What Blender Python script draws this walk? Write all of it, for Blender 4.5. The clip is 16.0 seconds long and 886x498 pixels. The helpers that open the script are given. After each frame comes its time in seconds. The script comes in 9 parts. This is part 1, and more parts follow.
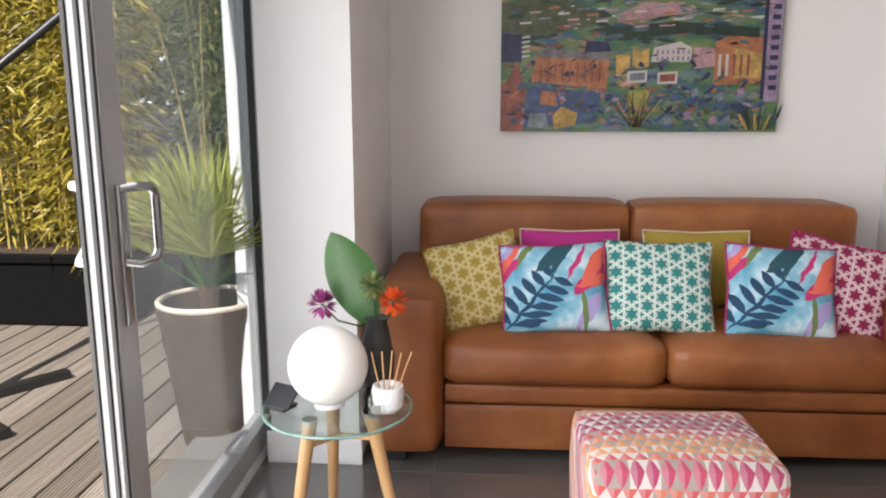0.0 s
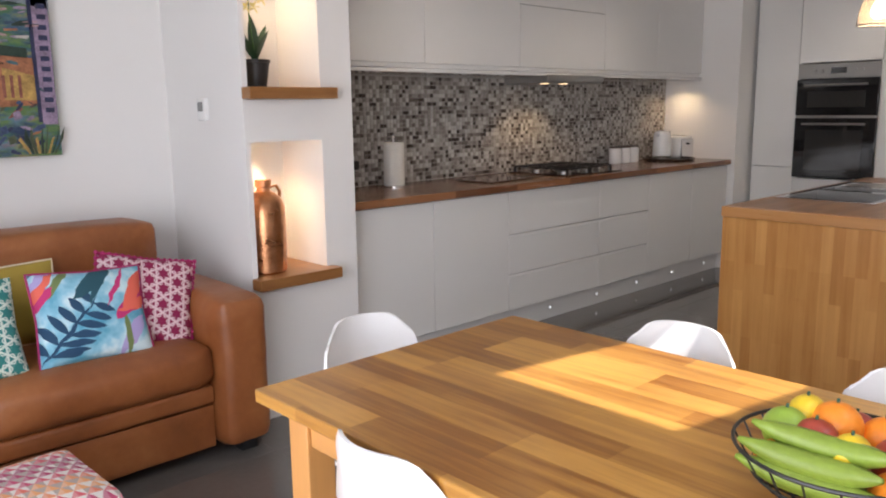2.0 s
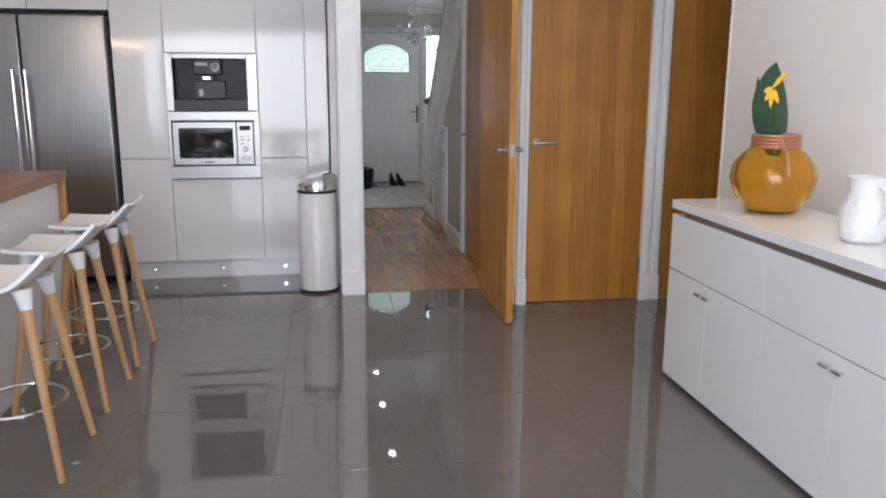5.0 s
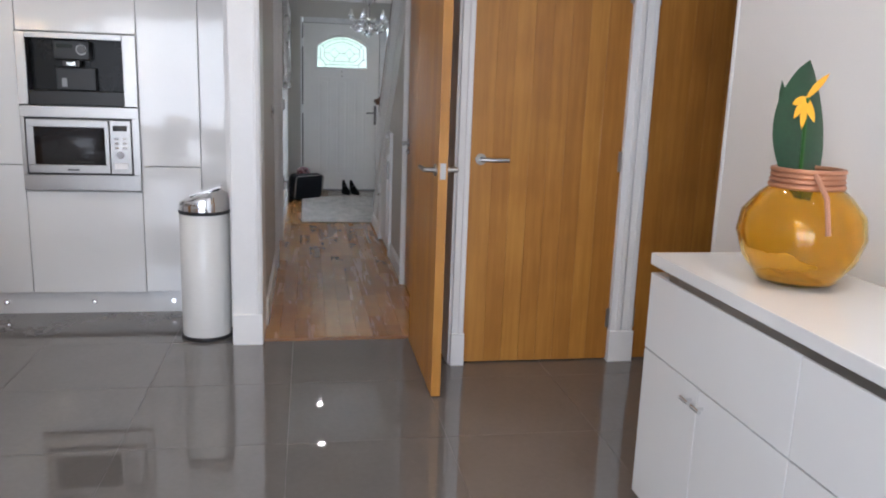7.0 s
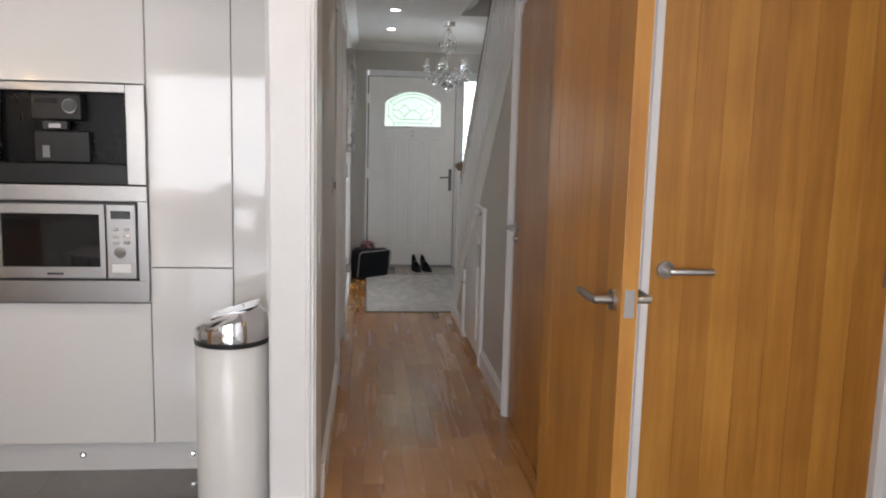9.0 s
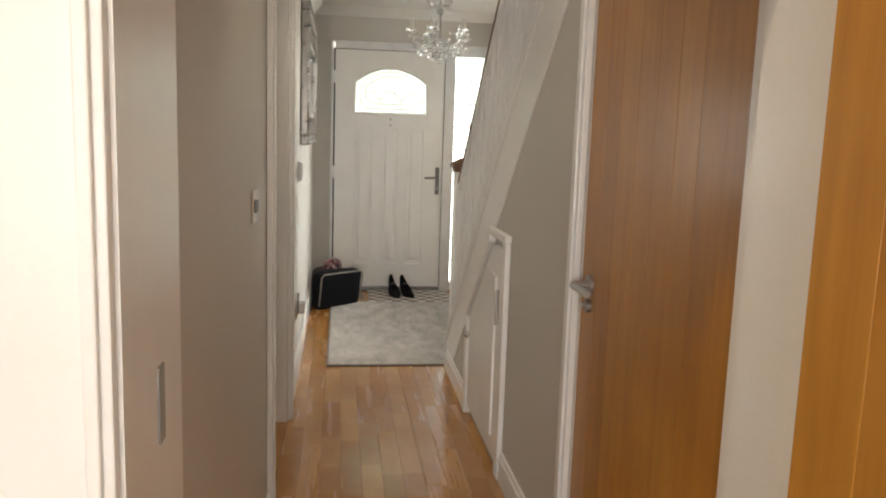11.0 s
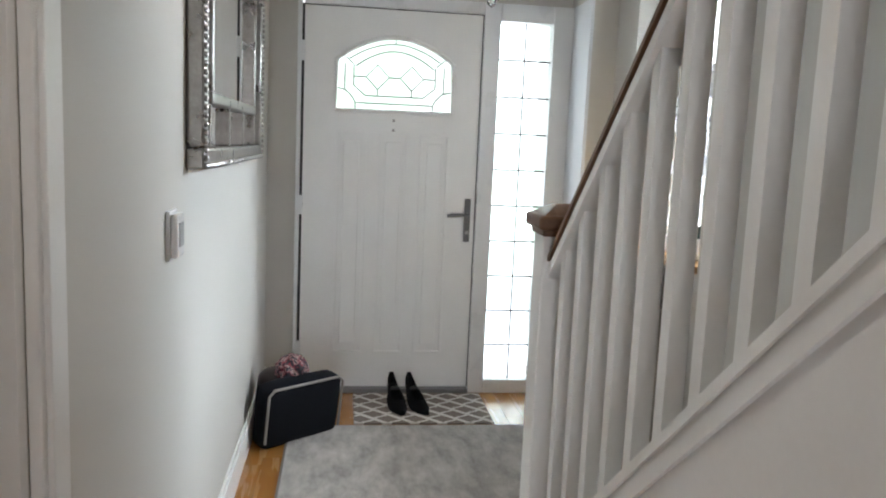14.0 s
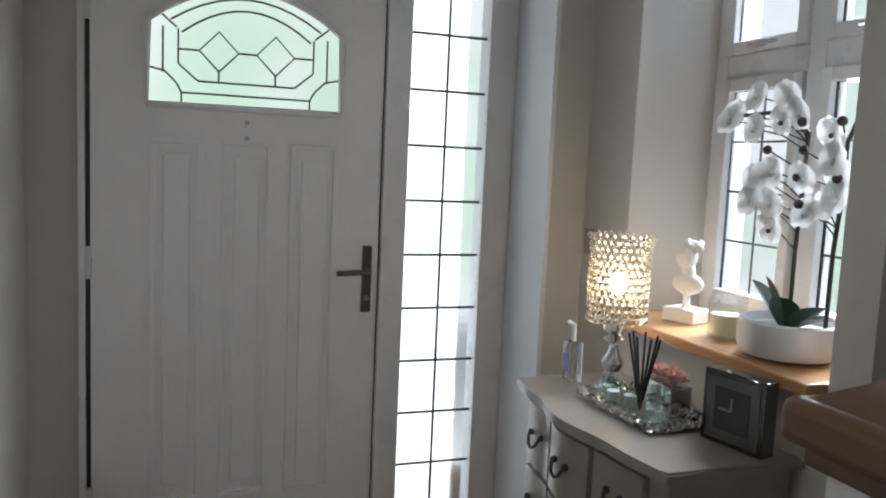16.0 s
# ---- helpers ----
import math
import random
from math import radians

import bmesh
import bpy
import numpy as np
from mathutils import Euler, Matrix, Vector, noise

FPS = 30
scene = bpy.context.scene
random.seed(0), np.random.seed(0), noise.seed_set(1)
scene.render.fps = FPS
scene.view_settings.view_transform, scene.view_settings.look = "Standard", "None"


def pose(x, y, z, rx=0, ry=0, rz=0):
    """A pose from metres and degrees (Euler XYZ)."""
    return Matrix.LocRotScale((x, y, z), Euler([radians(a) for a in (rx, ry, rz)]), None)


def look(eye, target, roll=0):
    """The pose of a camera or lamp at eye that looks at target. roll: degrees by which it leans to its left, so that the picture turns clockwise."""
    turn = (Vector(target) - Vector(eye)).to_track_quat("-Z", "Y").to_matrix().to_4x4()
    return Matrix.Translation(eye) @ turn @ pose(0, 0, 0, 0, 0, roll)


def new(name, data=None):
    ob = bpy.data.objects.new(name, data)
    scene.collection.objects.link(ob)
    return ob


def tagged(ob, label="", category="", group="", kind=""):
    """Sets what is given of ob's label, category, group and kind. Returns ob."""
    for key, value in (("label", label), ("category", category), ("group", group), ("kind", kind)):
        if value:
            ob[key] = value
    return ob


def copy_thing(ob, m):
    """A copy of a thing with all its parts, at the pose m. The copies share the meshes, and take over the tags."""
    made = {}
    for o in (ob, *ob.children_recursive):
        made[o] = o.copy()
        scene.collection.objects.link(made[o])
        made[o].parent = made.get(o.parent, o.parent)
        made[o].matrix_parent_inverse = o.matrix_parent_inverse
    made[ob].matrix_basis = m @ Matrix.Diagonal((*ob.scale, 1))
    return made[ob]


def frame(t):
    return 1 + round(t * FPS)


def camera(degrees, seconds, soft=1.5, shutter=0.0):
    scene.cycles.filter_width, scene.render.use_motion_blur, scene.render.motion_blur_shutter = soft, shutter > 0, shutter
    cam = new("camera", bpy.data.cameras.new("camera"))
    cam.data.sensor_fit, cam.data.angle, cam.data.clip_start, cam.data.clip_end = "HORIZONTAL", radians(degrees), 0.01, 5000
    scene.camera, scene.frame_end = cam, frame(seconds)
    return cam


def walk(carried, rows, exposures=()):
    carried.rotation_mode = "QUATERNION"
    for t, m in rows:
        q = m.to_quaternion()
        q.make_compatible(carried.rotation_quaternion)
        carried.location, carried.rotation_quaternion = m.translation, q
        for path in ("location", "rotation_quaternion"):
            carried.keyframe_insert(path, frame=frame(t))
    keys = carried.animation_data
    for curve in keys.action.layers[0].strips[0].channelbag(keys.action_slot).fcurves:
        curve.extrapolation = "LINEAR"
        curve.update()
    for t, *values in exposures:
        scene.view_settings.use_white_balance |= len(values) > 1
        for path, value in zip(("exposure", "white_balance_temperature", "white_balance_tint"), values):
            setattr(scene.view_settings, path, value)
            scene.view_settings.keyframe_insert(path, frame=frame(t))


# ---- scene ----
cam = camera(59.2, 16.0, 2.0)
METRES, EYE, TILT, LEAN, TURN = 9.44, 1.33, 0.0, 0.0, 4.0
ROWS = [
    (0.0, 0.0, 0.0, 0.0, -0.02, -11.25, 0.08),
    (0.5, 0.0032, 0.0051, 0.0002, -10.48, -11.07, 0.22),
    (1.0, 0.0042, 0.0054, 0.0007, -22.0, -10.87, 0.39),
    (1.5, 0.0049, 0.0016, 0.0012, -34.61, -10.54, 0.58),
    (2.0, 0.0081, -0.0033, 0.001, -47.55, -10.24, 0.8),
    (2.5, 0.0114, -0.0088, 0.0014, -60.16, -10.09, 1.12),
    (3.0, 0.0178, -0.0179, 0.0015, -72.19, -10.14, 1.27),
    (3.5, 0.0313, -0.0282, 0.0006, -83.32, -10.49, 1.31),
    (4.0, 0.0478, -0.0404, 0.0002, -93.05, -11.04, 1.21),
    (4.5, 0.0625, -0.0554, -0.0015, -99.85, -11.68, 0.73),
    (5.0, 0.0855, -0.0751, 0.0007, -102.76, -11.9, -0.21),
    (7.5, 0.2203, -0.138, -0.0003, -103.36, -11.79, -2.22),
    (8.0, 0.256, -0.1334, 0.0025, -101.18, -10.07, -1.52),
    (8.5, 0.296, -0.1334, 0.0005, -100.14, -8.73, -1.3),
    (9.0, 0.3386, -0.1367, 0.0021, -99.5, -7.84, -1.39),
    (11.5, 0.5625, -0.162, -0.0003, -101.87, -8.51, -1.88),
    (12.0, 0.6077, -0.1686, -0.0003, -102.11, -8.66, -1.88),
    (12.5, 0.6519, -0.1767, -0.0014, -102.07, -8.53, -2.12),
    (13.0, 0.6943, -0.184, -0.0, -101.72, -8.19, -2.22),
    (13.5, 0.7384, -0.1864, 0.0012, -101.23, -7.8, -2.38),
    (14.0, 0.7825, -0.1916, 0.0011, -101.16, -7.65, -2.46),
    (14.5, 0.8242, -0.1938, 0.0008, -101.67, -7.29, -2.45),
    (15.0, 0.8653, -0.1965, 0.002, -103.18, -7.25, -2.47),
    (15.5, 0.904, -0.2013, 0.0024, -106.36, -6.69, -2.65),
    (16.0, 0.9402, -0.2058, 0.0014, -112.94, -6.11, -2.56),
]
walk(cam, [(t, pose(0, 0, EYE, TILT, LEAN, TURN) @ pose(METRES * x, METRES * y, METRES * z, 90 + pitch, roll, yaw)) for t, x, y, z, yaw, pitch, roll in ROWS],
     [(0.0, 0.78, 6800, 15), (1.0, 0.88, 6700, 15), (2.5, 0.73, 6350, 15), (3.5, 0.8, 6800, 14), (4.0, 0.9, 7250, 14), (4.5, 1.05, 5850, 13), (5.0, 1.2, 5880, 13), (7.5, 1.35, 5750, 13), (8.5, 1.45, 5700, 14), (9.0, 1.38, 6350, 14),
      (11.5, 2.05, 7500, 12), (12.2, 2.1, 6200, 8), (13.0, 2.0, 6080, 10), (14.0, 1.88, 6250, 12), (14.5, 1.65, 6150, 15), (15.5, 1.32, 6250, 15), (16.0, 0.82, 6250, 15)])

# ---- world and large lights ----
world = bpy.data.worlds.new("world")
scene.world = world
world.use_nodes = True
_nt = world.node_tree
_bg = _nt.nodes["Background"]
_sky = _nt.nodes.new("ShaderNodeTexSky")
_sky.sky_type = "NISHITA"
_sky.sun_disc = False
SUN_TRAVEL = Vector((0.08, 0.9, -1.05)).normalized()
_sky.sun_elevation = math.asin(-SUN_TRAVEL.z)
_sky.sun_rotation = math.atan2(-SUN_TRAVEL.x, -SUN_TRAVEL.y)
_nt.links.new(_sky.outputs[0], _bg.inputs[0])
_bg.inputs[1].default_value = 0.08


def lamp(name, kind, m, energy, color=(1, 1, 1), size=0.1, size_y=None, angle=None, spot=None, blend=0.6):
    d = bpy.data.lights.new(name, kind)
    d.energy, d.color = energy, color
    if kind == "AREA":
        d.size = size
        if size_y:
            d.shape, d.size_y = "RECTANGLE", size_y
    elif kind == "SUN":
        d.angle = radians(angle)
    else:
        d.shadow_soft_size = size
    if kind == "SPOT":
        d.spot_size, d.spot_blend = radians(spot), blend
    ob = new(name, d)
    ob.matrix_world = m
    return ob


lamp("sun", "SUN", look((0, 0, 10), Vector((0, 0, 10)) + SUN_TRAVEL), 5.0, (1.0, 0.96, 0.90), angle=0.5)
# area lamps for sky light: patio opening, added rooflight, front windows
lamp("patio_skylight", "AREA", look((-0.98, 0.2, 1.15), (3, 0.2, 0.9)), 74, (0.97, 0.98, 1.0), 3.6, 2.0)
lamp("rooflight_skylight", "AREA", look((1.66, -0.69, 2.62), (1.66, -0.69, 0)), 8, (0.95, 0.98, 1.0), 1.0, 0.6)
lamp("front_door_skylight", "AREA", look((11.75, -2.2, 1.0), (9.4, -1.2, 0.8)), 1.5, (0.90, 0.95, 1.0), 0.28, 2.1)
lamp("hall_window_skylight", "AREA", look((11.0, -3.75, 2.0), (9.9, -1, 0.75)), 110, (0.92, 0.96, 1.0), 0.9, 1.5)

WARM = (1.0, 0.72, 0.42)

# ---- mesh helpers ----


def box(bm, x0, y0, z0, x1, y1, z1, bev=0.0, seg=2):
    flat = bm.faces.layers.int.get("flat") or bm.faces.layers.int.new("flat")
    r = bmesh.ops.create_cube(bm, size=1.0, matrix=Matrix.LocRotScale(
        ((x0 + x1) / 2, (y0 + y1) / 2, (z0 + z1) / 2), None, (abs(x1 - x0), abs(y1 - y0), abs(z1 - z0))))
    if bev:
        es = {e for v in r["verts"] for e in v.link_edges}
        done = bmesh.ops.bevel(bm, geom=list(es), offset=bev, segments=seg, affect="EDGES", profile=0.5)
        for f in {f for v in done["verts"] for f in v.link_faces}:
            f.normal_update()
            if max(abs(c) for c in f.normal) > 0.9999:
                f[flat] = 1
    return bm


def rod(bm, p0, p1, r0, r1=None, n=16):
    p0, p1 = Vector(p0), Vector(p1)
    d = p1 - p0
    m = Matrix.Translation((p0 + p1) / 2) @ d.to_track_quat("Z", "Y").to_matrix().to_4x4()
    bmesh.ops.create_cone(bm, cap_ends=True, segments=n, radius1=r0, radius2=r0 if r1 is None else r1, depth=d.length, matrix=m)
    return bm


def ball(bm, c, r, u=20, v=12, s=(1, 1, 1)):
    bmesh.ops.create_uvsphere(bm, u_segments=u, v_segments=v, radius=r, matrix=Matrix.LocRotScale(c, None, s))
    return bm


def lathe(bm, prof, n=28, at=(0, 0, 0), cap=True):
    rings = []
    for r, z in prof:
        rings.append([bm.verts.new((at[0] + r * math.cos(2 * math.pi * i / n), at[1] + r * math.sin(2 * math.pi * i / n), at[2] + z)) for i in range(n)])
    for a, b in zip(rings, rings[1:]):
        for i in range(n):
            bm.faces.new((a[i], a[(i + 1) % n], b[(i + 1) % n], b[i]))
    if cap:
        bm.faces.new(list(reversed(rings[0])))
        bm.faces.new(rings[-1])
    return bm


def prism(bm, pts, axis, a, b):
    """A polygon of 2D points drawn out along an axis from a to b."""
    def place(p, c):
        return {"x": (c, p[0], p[1]), "y": (p[0], c, p[1]), "z": (p[0], p[1], c)}[axis]
    lo = [bm.verts.new(place(p, a)) for p in pts]
    hi = [bm.verts.new(place(p, b)) for p in pts]
    bm.faces.new(lo)
    bm.faces.new(list(reversed(hi)))
    for i in range(len(pts)):
        j = (i + 1) % len(pts)
        bm.faces.new((lo[j], lo[i], hi[i], hi[j]))
    return bm


def tube(bm, pts, r, n=8, closed=False):
    pts = [Vector(p) for p in pts]
    rings = []
    up = None
    for i, p in enumerate(pts):
        a = pts[i - 1] if (i or closed) else p
        b = pts[(i + 1) % len(pts)] if (i < len(pts) - 1 or closed) else p
        d = (b - a).normalized()
        if up is None:
            up = d.orthogonal().normalized()
        up = (up - d * up.dot(d)).normalized()
        side = d.cross(up)
        rr = r[i] if isinstance(r, (list, tuple)) else r
        rings.append([bm.verts.new(p + rr * (math.cos(2 * math.pi * k / n) * up + math.sin(2 * math.pi * k / n) * side)) for k in range(n)])
    pairs = list(zip(rings, rings[1:])) + ([(rings[-1], rings[0])] if closed else [])
    for a, b in pairs:
        for k in range(n):
            bm.faces.new((a[k], a[(k + 1) % n], b[(k + 1) % n], b[k]))
    if not closed:
        bm.faces.new(list(reversed(rings[0])))
        bm.faces.new(rings[-1])
    return bm


def mesh_of(name, bm, material, smooth=35):
    bmesh.ops.recalc_face_normals(bm, faces=bm.faces)
    me = bpy.data.meshes.new(name)
    lay = bm.faces.layers.int.get("flat")
    if smooth:
        for f in bm.faces:
            f.smooth = not (lay and f[lay])
    bm.faces.index_update()
    level = [f.index for f in bm.faces if f[lay]] if lay else []
    bm.to_mesh(me)
    bm.free()
    if smooth:
        me.set_sharp_from_angle(angle=radians(smooth))
        for i in level:
            me.polygons[i].use_smooth = False
    for m in (material if isinstance(material, (list, tuple)) else [material]):
        me.materials.append(m)
    return me


def part(name, bm, material, parent, label="", at=None, smooth=35):
    ob = new(name, mesh_of(name, bm, material, smooth))
    ob.parent = parent
    if at is not None:
        ob.matrix_basis = at if isinstance(at, Matrix) else Matrix.Translation(at)
    if label:
        tagged(ob, label)
    return ob


def thing(name, label, category, at=None, group="", kind=""):
    ob = new(name)
    ob.empty_display_size = 0.05
    if at is not None:
        ob.matrix_basis = at if isinstance(at, Matrix) else Matrix.Translation(at)
    return tagged(ob, label, category, group, kind)


def solid(name, bm, material, label, category, group="", kind="", at=None, smooth=35):
    ob = new(name, mesh_of(name, bm, material, smooth))
    if at is not None:
        ob.matrix_basis = at if isinstance(at, Matrix) else Matrix.Translation(at)
    return tagged(ob, label, category, group, kind)


def setting(name, bm, material, label, category="wall", smooth=35):
    return solid(name, bm, material, label, category, kind="structure", smooth=smooth)


def nb():
    return bmesh.new()


# ---- materials ----


class Nodes:
    """A material's node tree, with short ways to add nodes."""

    def __init__(self, name):
        self.m = bpy.data.materials.new(name)
        self.m.use_nodes = True
        self.t = self.m.node_tree
        self.b = self.t.nodes["Principled BSDF"]

    def add(self, kind, **kw):
        n = self.t.nodes.new("ShaderNode" + kind)
        for k, v in kw.items():
            if k in n.inputs:
                self.put(n.inputs[k], v)
        return n

    def put(self, socket, v):
        if isinstance(v, bpy.types.NodeSocket):
            self.t.links.new(v, socket)
        else:
            if isinstance(v, (tuple, list)) and len(v) == 3 and socket.type == "RGBA":
                v = (*v, 1)
            socket.default_value = v

    def set(self, **kw):
        for k, v in kw.items():
            self.put(self.b.inputs[k.replace("_", " ")], v)
        return self

    def coords(self, scale=(1, 1, 1), rot=(0, 0, 0), loc=(0, 0, 0), kind="Object"):
        c = self.t.nodes.new("ShaderNodeTexCoord")
        m = self.t.nodes.new("ShaderNodeMapping")
        m.inputs["Scale"].default_value = scale
        m.inputs["Rotation"].default_value = [radians(a) for a in rot]
        m.inputs["Location"].default_value = loc
        self.t.links.new(c.outputs[kind], m.inputs[0])
        return m.outputs[0]

    def noise(self, v, scale, detail=4, rough=0.55):
        n = self.add("TexNoise", Vector=v, Scale=scale, Detail=detail, Roughness=rough)
        return n.outputs[0]

    def ramp(self, f, stops):
        n = self.t.nodes.new("ShaderNodeValToRGB")
        e = n.color_ramp.elements
        while len(e) < len(stops):
            e.new(0.5)
        for el, (p, c) in zip(e, stops):
            el.position = p
            el.color = (*c, 1) if len(c) == 3 else c
        self.t.links.new(f, n.inputs[0])
        return n.outputs[0]

    def mix(self, f, a, b, blend="MIX"):
        n = self.t.nodes.new("ShaderNodeMix")
        n.data_type, n.blend_type = "RGBA", blend
        self.put(n.inputs[0], f)
        self.put(n.inputs[6], a)
        self.put(n.inputs[7], b)
        return n.outputs[2]

    def math(self, op, a, b=0.0, c=0.0):
        n = self.t.nodes.new("ShaderNodeMath")
        n.operation = op
        for s, v in zip(n.inputs, (a, b, c)):
            self.put(s, v)
        return n.outputs[0]

    def bump(self, h, strength=0.2, dist=0.002):
        n = self.add("Bump", Height=h, Strength=strength, Distance=dist)
        self.put(self.b.inputs["Normal"], n.outputs[0])
        return self


def g(v):
    return (v, v, v)


def plain(name, col, rough=0.5, metal=0.0, var=0.08, scale=6.0, fine=90.0, bump=0.08, dist=0.001, coat=0.0, rvar=0.1, coords="Object", **kw):
    """A coloured surface with broad and fine variation of tone, gloss and relief."""
    s = Nodes(name)
    v = s.coords(kind=coords)
    a, b = s.noise(v, scale), s.noise(v, fine, 3)
    f = s.math("ADD", s.math("MULTIPLY", a, 0.65), s.math("MULTIPLY", b, 0.35))
    lo = tuple(max(0, c * (1 - var)) for c in col)
    hi = tuple(min(1, c * (1 + var)) for c in col)
    s.set(Base_Color=s.ramp(f, [(0.3, lo), (0.7, hi)]), Metallic=metal,
          Roughness=s.math("ADD", s.math("MULTIPLY", a, 2 * rvar * rough), rough * (1 - rvar)))
    if coat:
        s.set(Coat_Weight=coat, Coat_Roughness=0.04)
    if bump:
        s.bump(b, bump, dist)
    for k, val in kw.items():
        s.set(**{k: val})
    return s.m


def wood(name, c1, c2, row=0.045, length=0.35, along="xy", rough=0.35, grain=1.0, coat=0.2, rnd=0.0, tone=0.55, fig=0.55):
    """Staves of timber of uneven tone; along names the axis of the grain and the axis across the staves."""
    s = Nodes(name)
    c = s.t.nodes.new("ShaderNodeTexCoord")
    sp = s.add("SeparateXYZ", Vector=c.outputs["Object"])
    third = next(k for k in "xyz" if k not in along)
    cb = s.t.nodes.new("ShaderNodeCombineXYZ")
    for i, k in enumerate(along + third):
        s.t.links.new(sp.outputs["xyz".index(k)], cb.inputs[i])
    v = cb.outputs[0]
    br = s.add("TexBrick", Vector=v, Color1=g(0.0), Color2=g(1.0), Mortar=g(0.2), Scale=1.0)
    br.inputs["Mortar Size"].default_value = 0.0005
    br.inputs["Mortar Smooth"].default_value = 0.5
    br.inputs["Brick Width"].default_value = length
    br.inputs["Row Height"].default_value = row
    br.offset, br.offset_frequency, br.squash = 0.37, 3, 1.0
    mp = s.add("Mapping", Vector=v)
    mp.inputs["Scale"].default_value = (2.5 * grain, 40 * grain, 40 * grain)
    if rnd:
        o = s.t.nodes.new("ShaderNodeObjectInfo")
        cr = s.t.nodes.new("ShaderNodeCombineXYZ")
        for i in range(3):
            s.t.links.new(s.math("MULTIPLY", o.outputs["Random"], 17.0 + 9 * i), cr.inputs[i])
        s.t.links.new(cr.outputs[0], mp.inputs["Location"])
    n1 = s.noise(mp.outputs[0], 1.0, 6, 0.6)
    n2 = s.noise(v, 3.1, 4)
    f = s.math("ADD", s.math("MULTIPLY", br.outputs[0], tone), s.math("ADD", s.math("MULTIPLY_ADD", n1, fig, 0.5 * (0.55 - fig)), s.math("MULTIPLY", n2, 0.45 - 0.3 * tone)))
    if rnd:
        f = s.math("ADD", f, s.math("MULTIPLY", s.math("SUBTRACT", o.outputs["Random"], 0.4), rnd))
    lo = 0.25
    col = s.ramp(f, [(lo, tuple(x * 0.75 for x in c1)), (lo + 0.2, c1), (lo + 0.55, c2), (1.0, tuple(min(1, x * 1.12) for x in c2))])
    s.set(Base_Color=col, Roughness=s.math("ADD", s.math("MULTIPLY", n1, 0.16), rough - 0.08), Coat_Weight=coat, Coat_Roughness=0.15)
    s.bump(n1, 0.12, 0.001)
    return s.m


def glow(name, col, strength):
    s = Nodes(name)
    s.set(Base_Color=col, Emission_Color=col, Emission_Strength=strength, Roughness=0.4)
    return s.m


def thin_glass(name, tint=(0.96, 0.99, 0.98), gloss=0.5):
    """A thin pane: light goes straight through, and the face mirrors by Fresnel."""
    s = Nodes(name)
    tr = s.t.nodes.new("ShaderNodeBsdfTransparent")
    tr.inputs[0].default_value = (*tint, 1)
    gl = s.t.nodes.new("ShaderNodeBsdfGlossy")
    gl.inputs["Roughness"].default_value = 0.01
    fr = s.t.nodes.new("ShaderNodeLayerWeight")
    fr.inputs[0].default_value = 0.5
    mx = s.t.nodes.new("ShaderNodeMixShader")
    edge = s.math("ADD", s.math("MULTIPLY", s.math("POWER", fr.outputs["Facing"], 4.0), 0.9), 0.035)
    s.t.links.new(s.math("MULTIPLY", edge, gloss), mx.inputs[0])
    s.t.links.new(tr.outputs[0], mx.inputs[1])
    s.t.links.new(gl.outputs[0], mx.inputs[2])
    s.t.links.new(mx.outputs[0], s.t.nodes["Material Output"].inputs[0])
    return s.m


def glass(name, col=(1, 1, 1), rough=0.0, ior=1.45):
    s = Nodes(name)
    s.set(Base_Color=col, Roughness=rough, Transmission_Weight=1.0, IOR=ior)
    return s.m


M_WALL = plain("white_wall_paint", (0.80, 0.79, 0.78), 0.6, var=0.02, scale=1.5, fine=160, bump=0.06)
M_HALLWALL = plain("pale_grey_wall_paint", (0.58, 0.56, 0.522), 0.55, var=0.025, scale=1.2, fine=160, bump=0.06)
M_CEIL = plain("white_ceiling_paint", (0.82, 0.82, 0.81), 0.7, var=0.015, bump=0.04)
M_TRIM = plain("white_satin_trim", (0.82, 0.82, 0.81), 0.32, var=0.03, bump=0.04)
M_GLOSS = plain("white_high_gloss_lacquer", (0.75, 0.748, 0.74), 0.07, var=0.012, scale=0.8, fine=5.0, bump=0.05, dist=0.006, coat=0.15)
M_TILEFLOOR = plain("polished_grey_porcelain", (0.135, 0.125, 0.118), 0.03, var=0.10, scale=2.2, fine=40, bump=0.0, rvar=0.3, IOR=1.85)
M_GROUT = plain("grey_grout", (0.19, 0.178, 0.168), 0.6, var=0.1)
M_OAKTOP = wood("oak_butcher_block", (0.25, 0.095, 0.016), (0.54, 0.275, 0.06), 0.075, 0.42, "yx", 0.34, coat=0.12, tone=0.36, fig=0.75)
M_ISLTOP = wood("iroko_worktop", (0.19, 0.09, 0.038), (0.28, 0.142, 0.062), 0.04, 0.5, "xy", 0.36, coat=0.1, tone=0.3)
M_WTOP = wood("walnut_worktop", (0.14, 0.055, 0.025), (0.26, 0.115, 0.05), 0.04, 0.5, "xy", 0.25, coat=0.3)
M_ISLEND = wood("oak_island_panel", (0.42, 0.18, 0.042), (0.58, 0.29, 0.085), 0.045, 0.33, "zy", 0.35, tone=0.3)
M_TABLEOAK = wood("oak_table_leg", (0.40, 0.17, 0.045), (0.54, 0.26, 0.08), 0.2, 3.0, "zx", 0.35)
M_DOOROAK = wood("oak_door_veneer", (0.36, 0.150, 0.022), (0.54, 0.258, 0.044), 0.14, 4.0, "zy", 0.40, coat=0.08, rnd=0.20, tone=0.0)
M_SHELFOAK = wood("oak_shelf", (0.25, 0.105, 0.03), (0.36, 0.17, 0.06), 0.2, 2.0, "xy", 0.35)
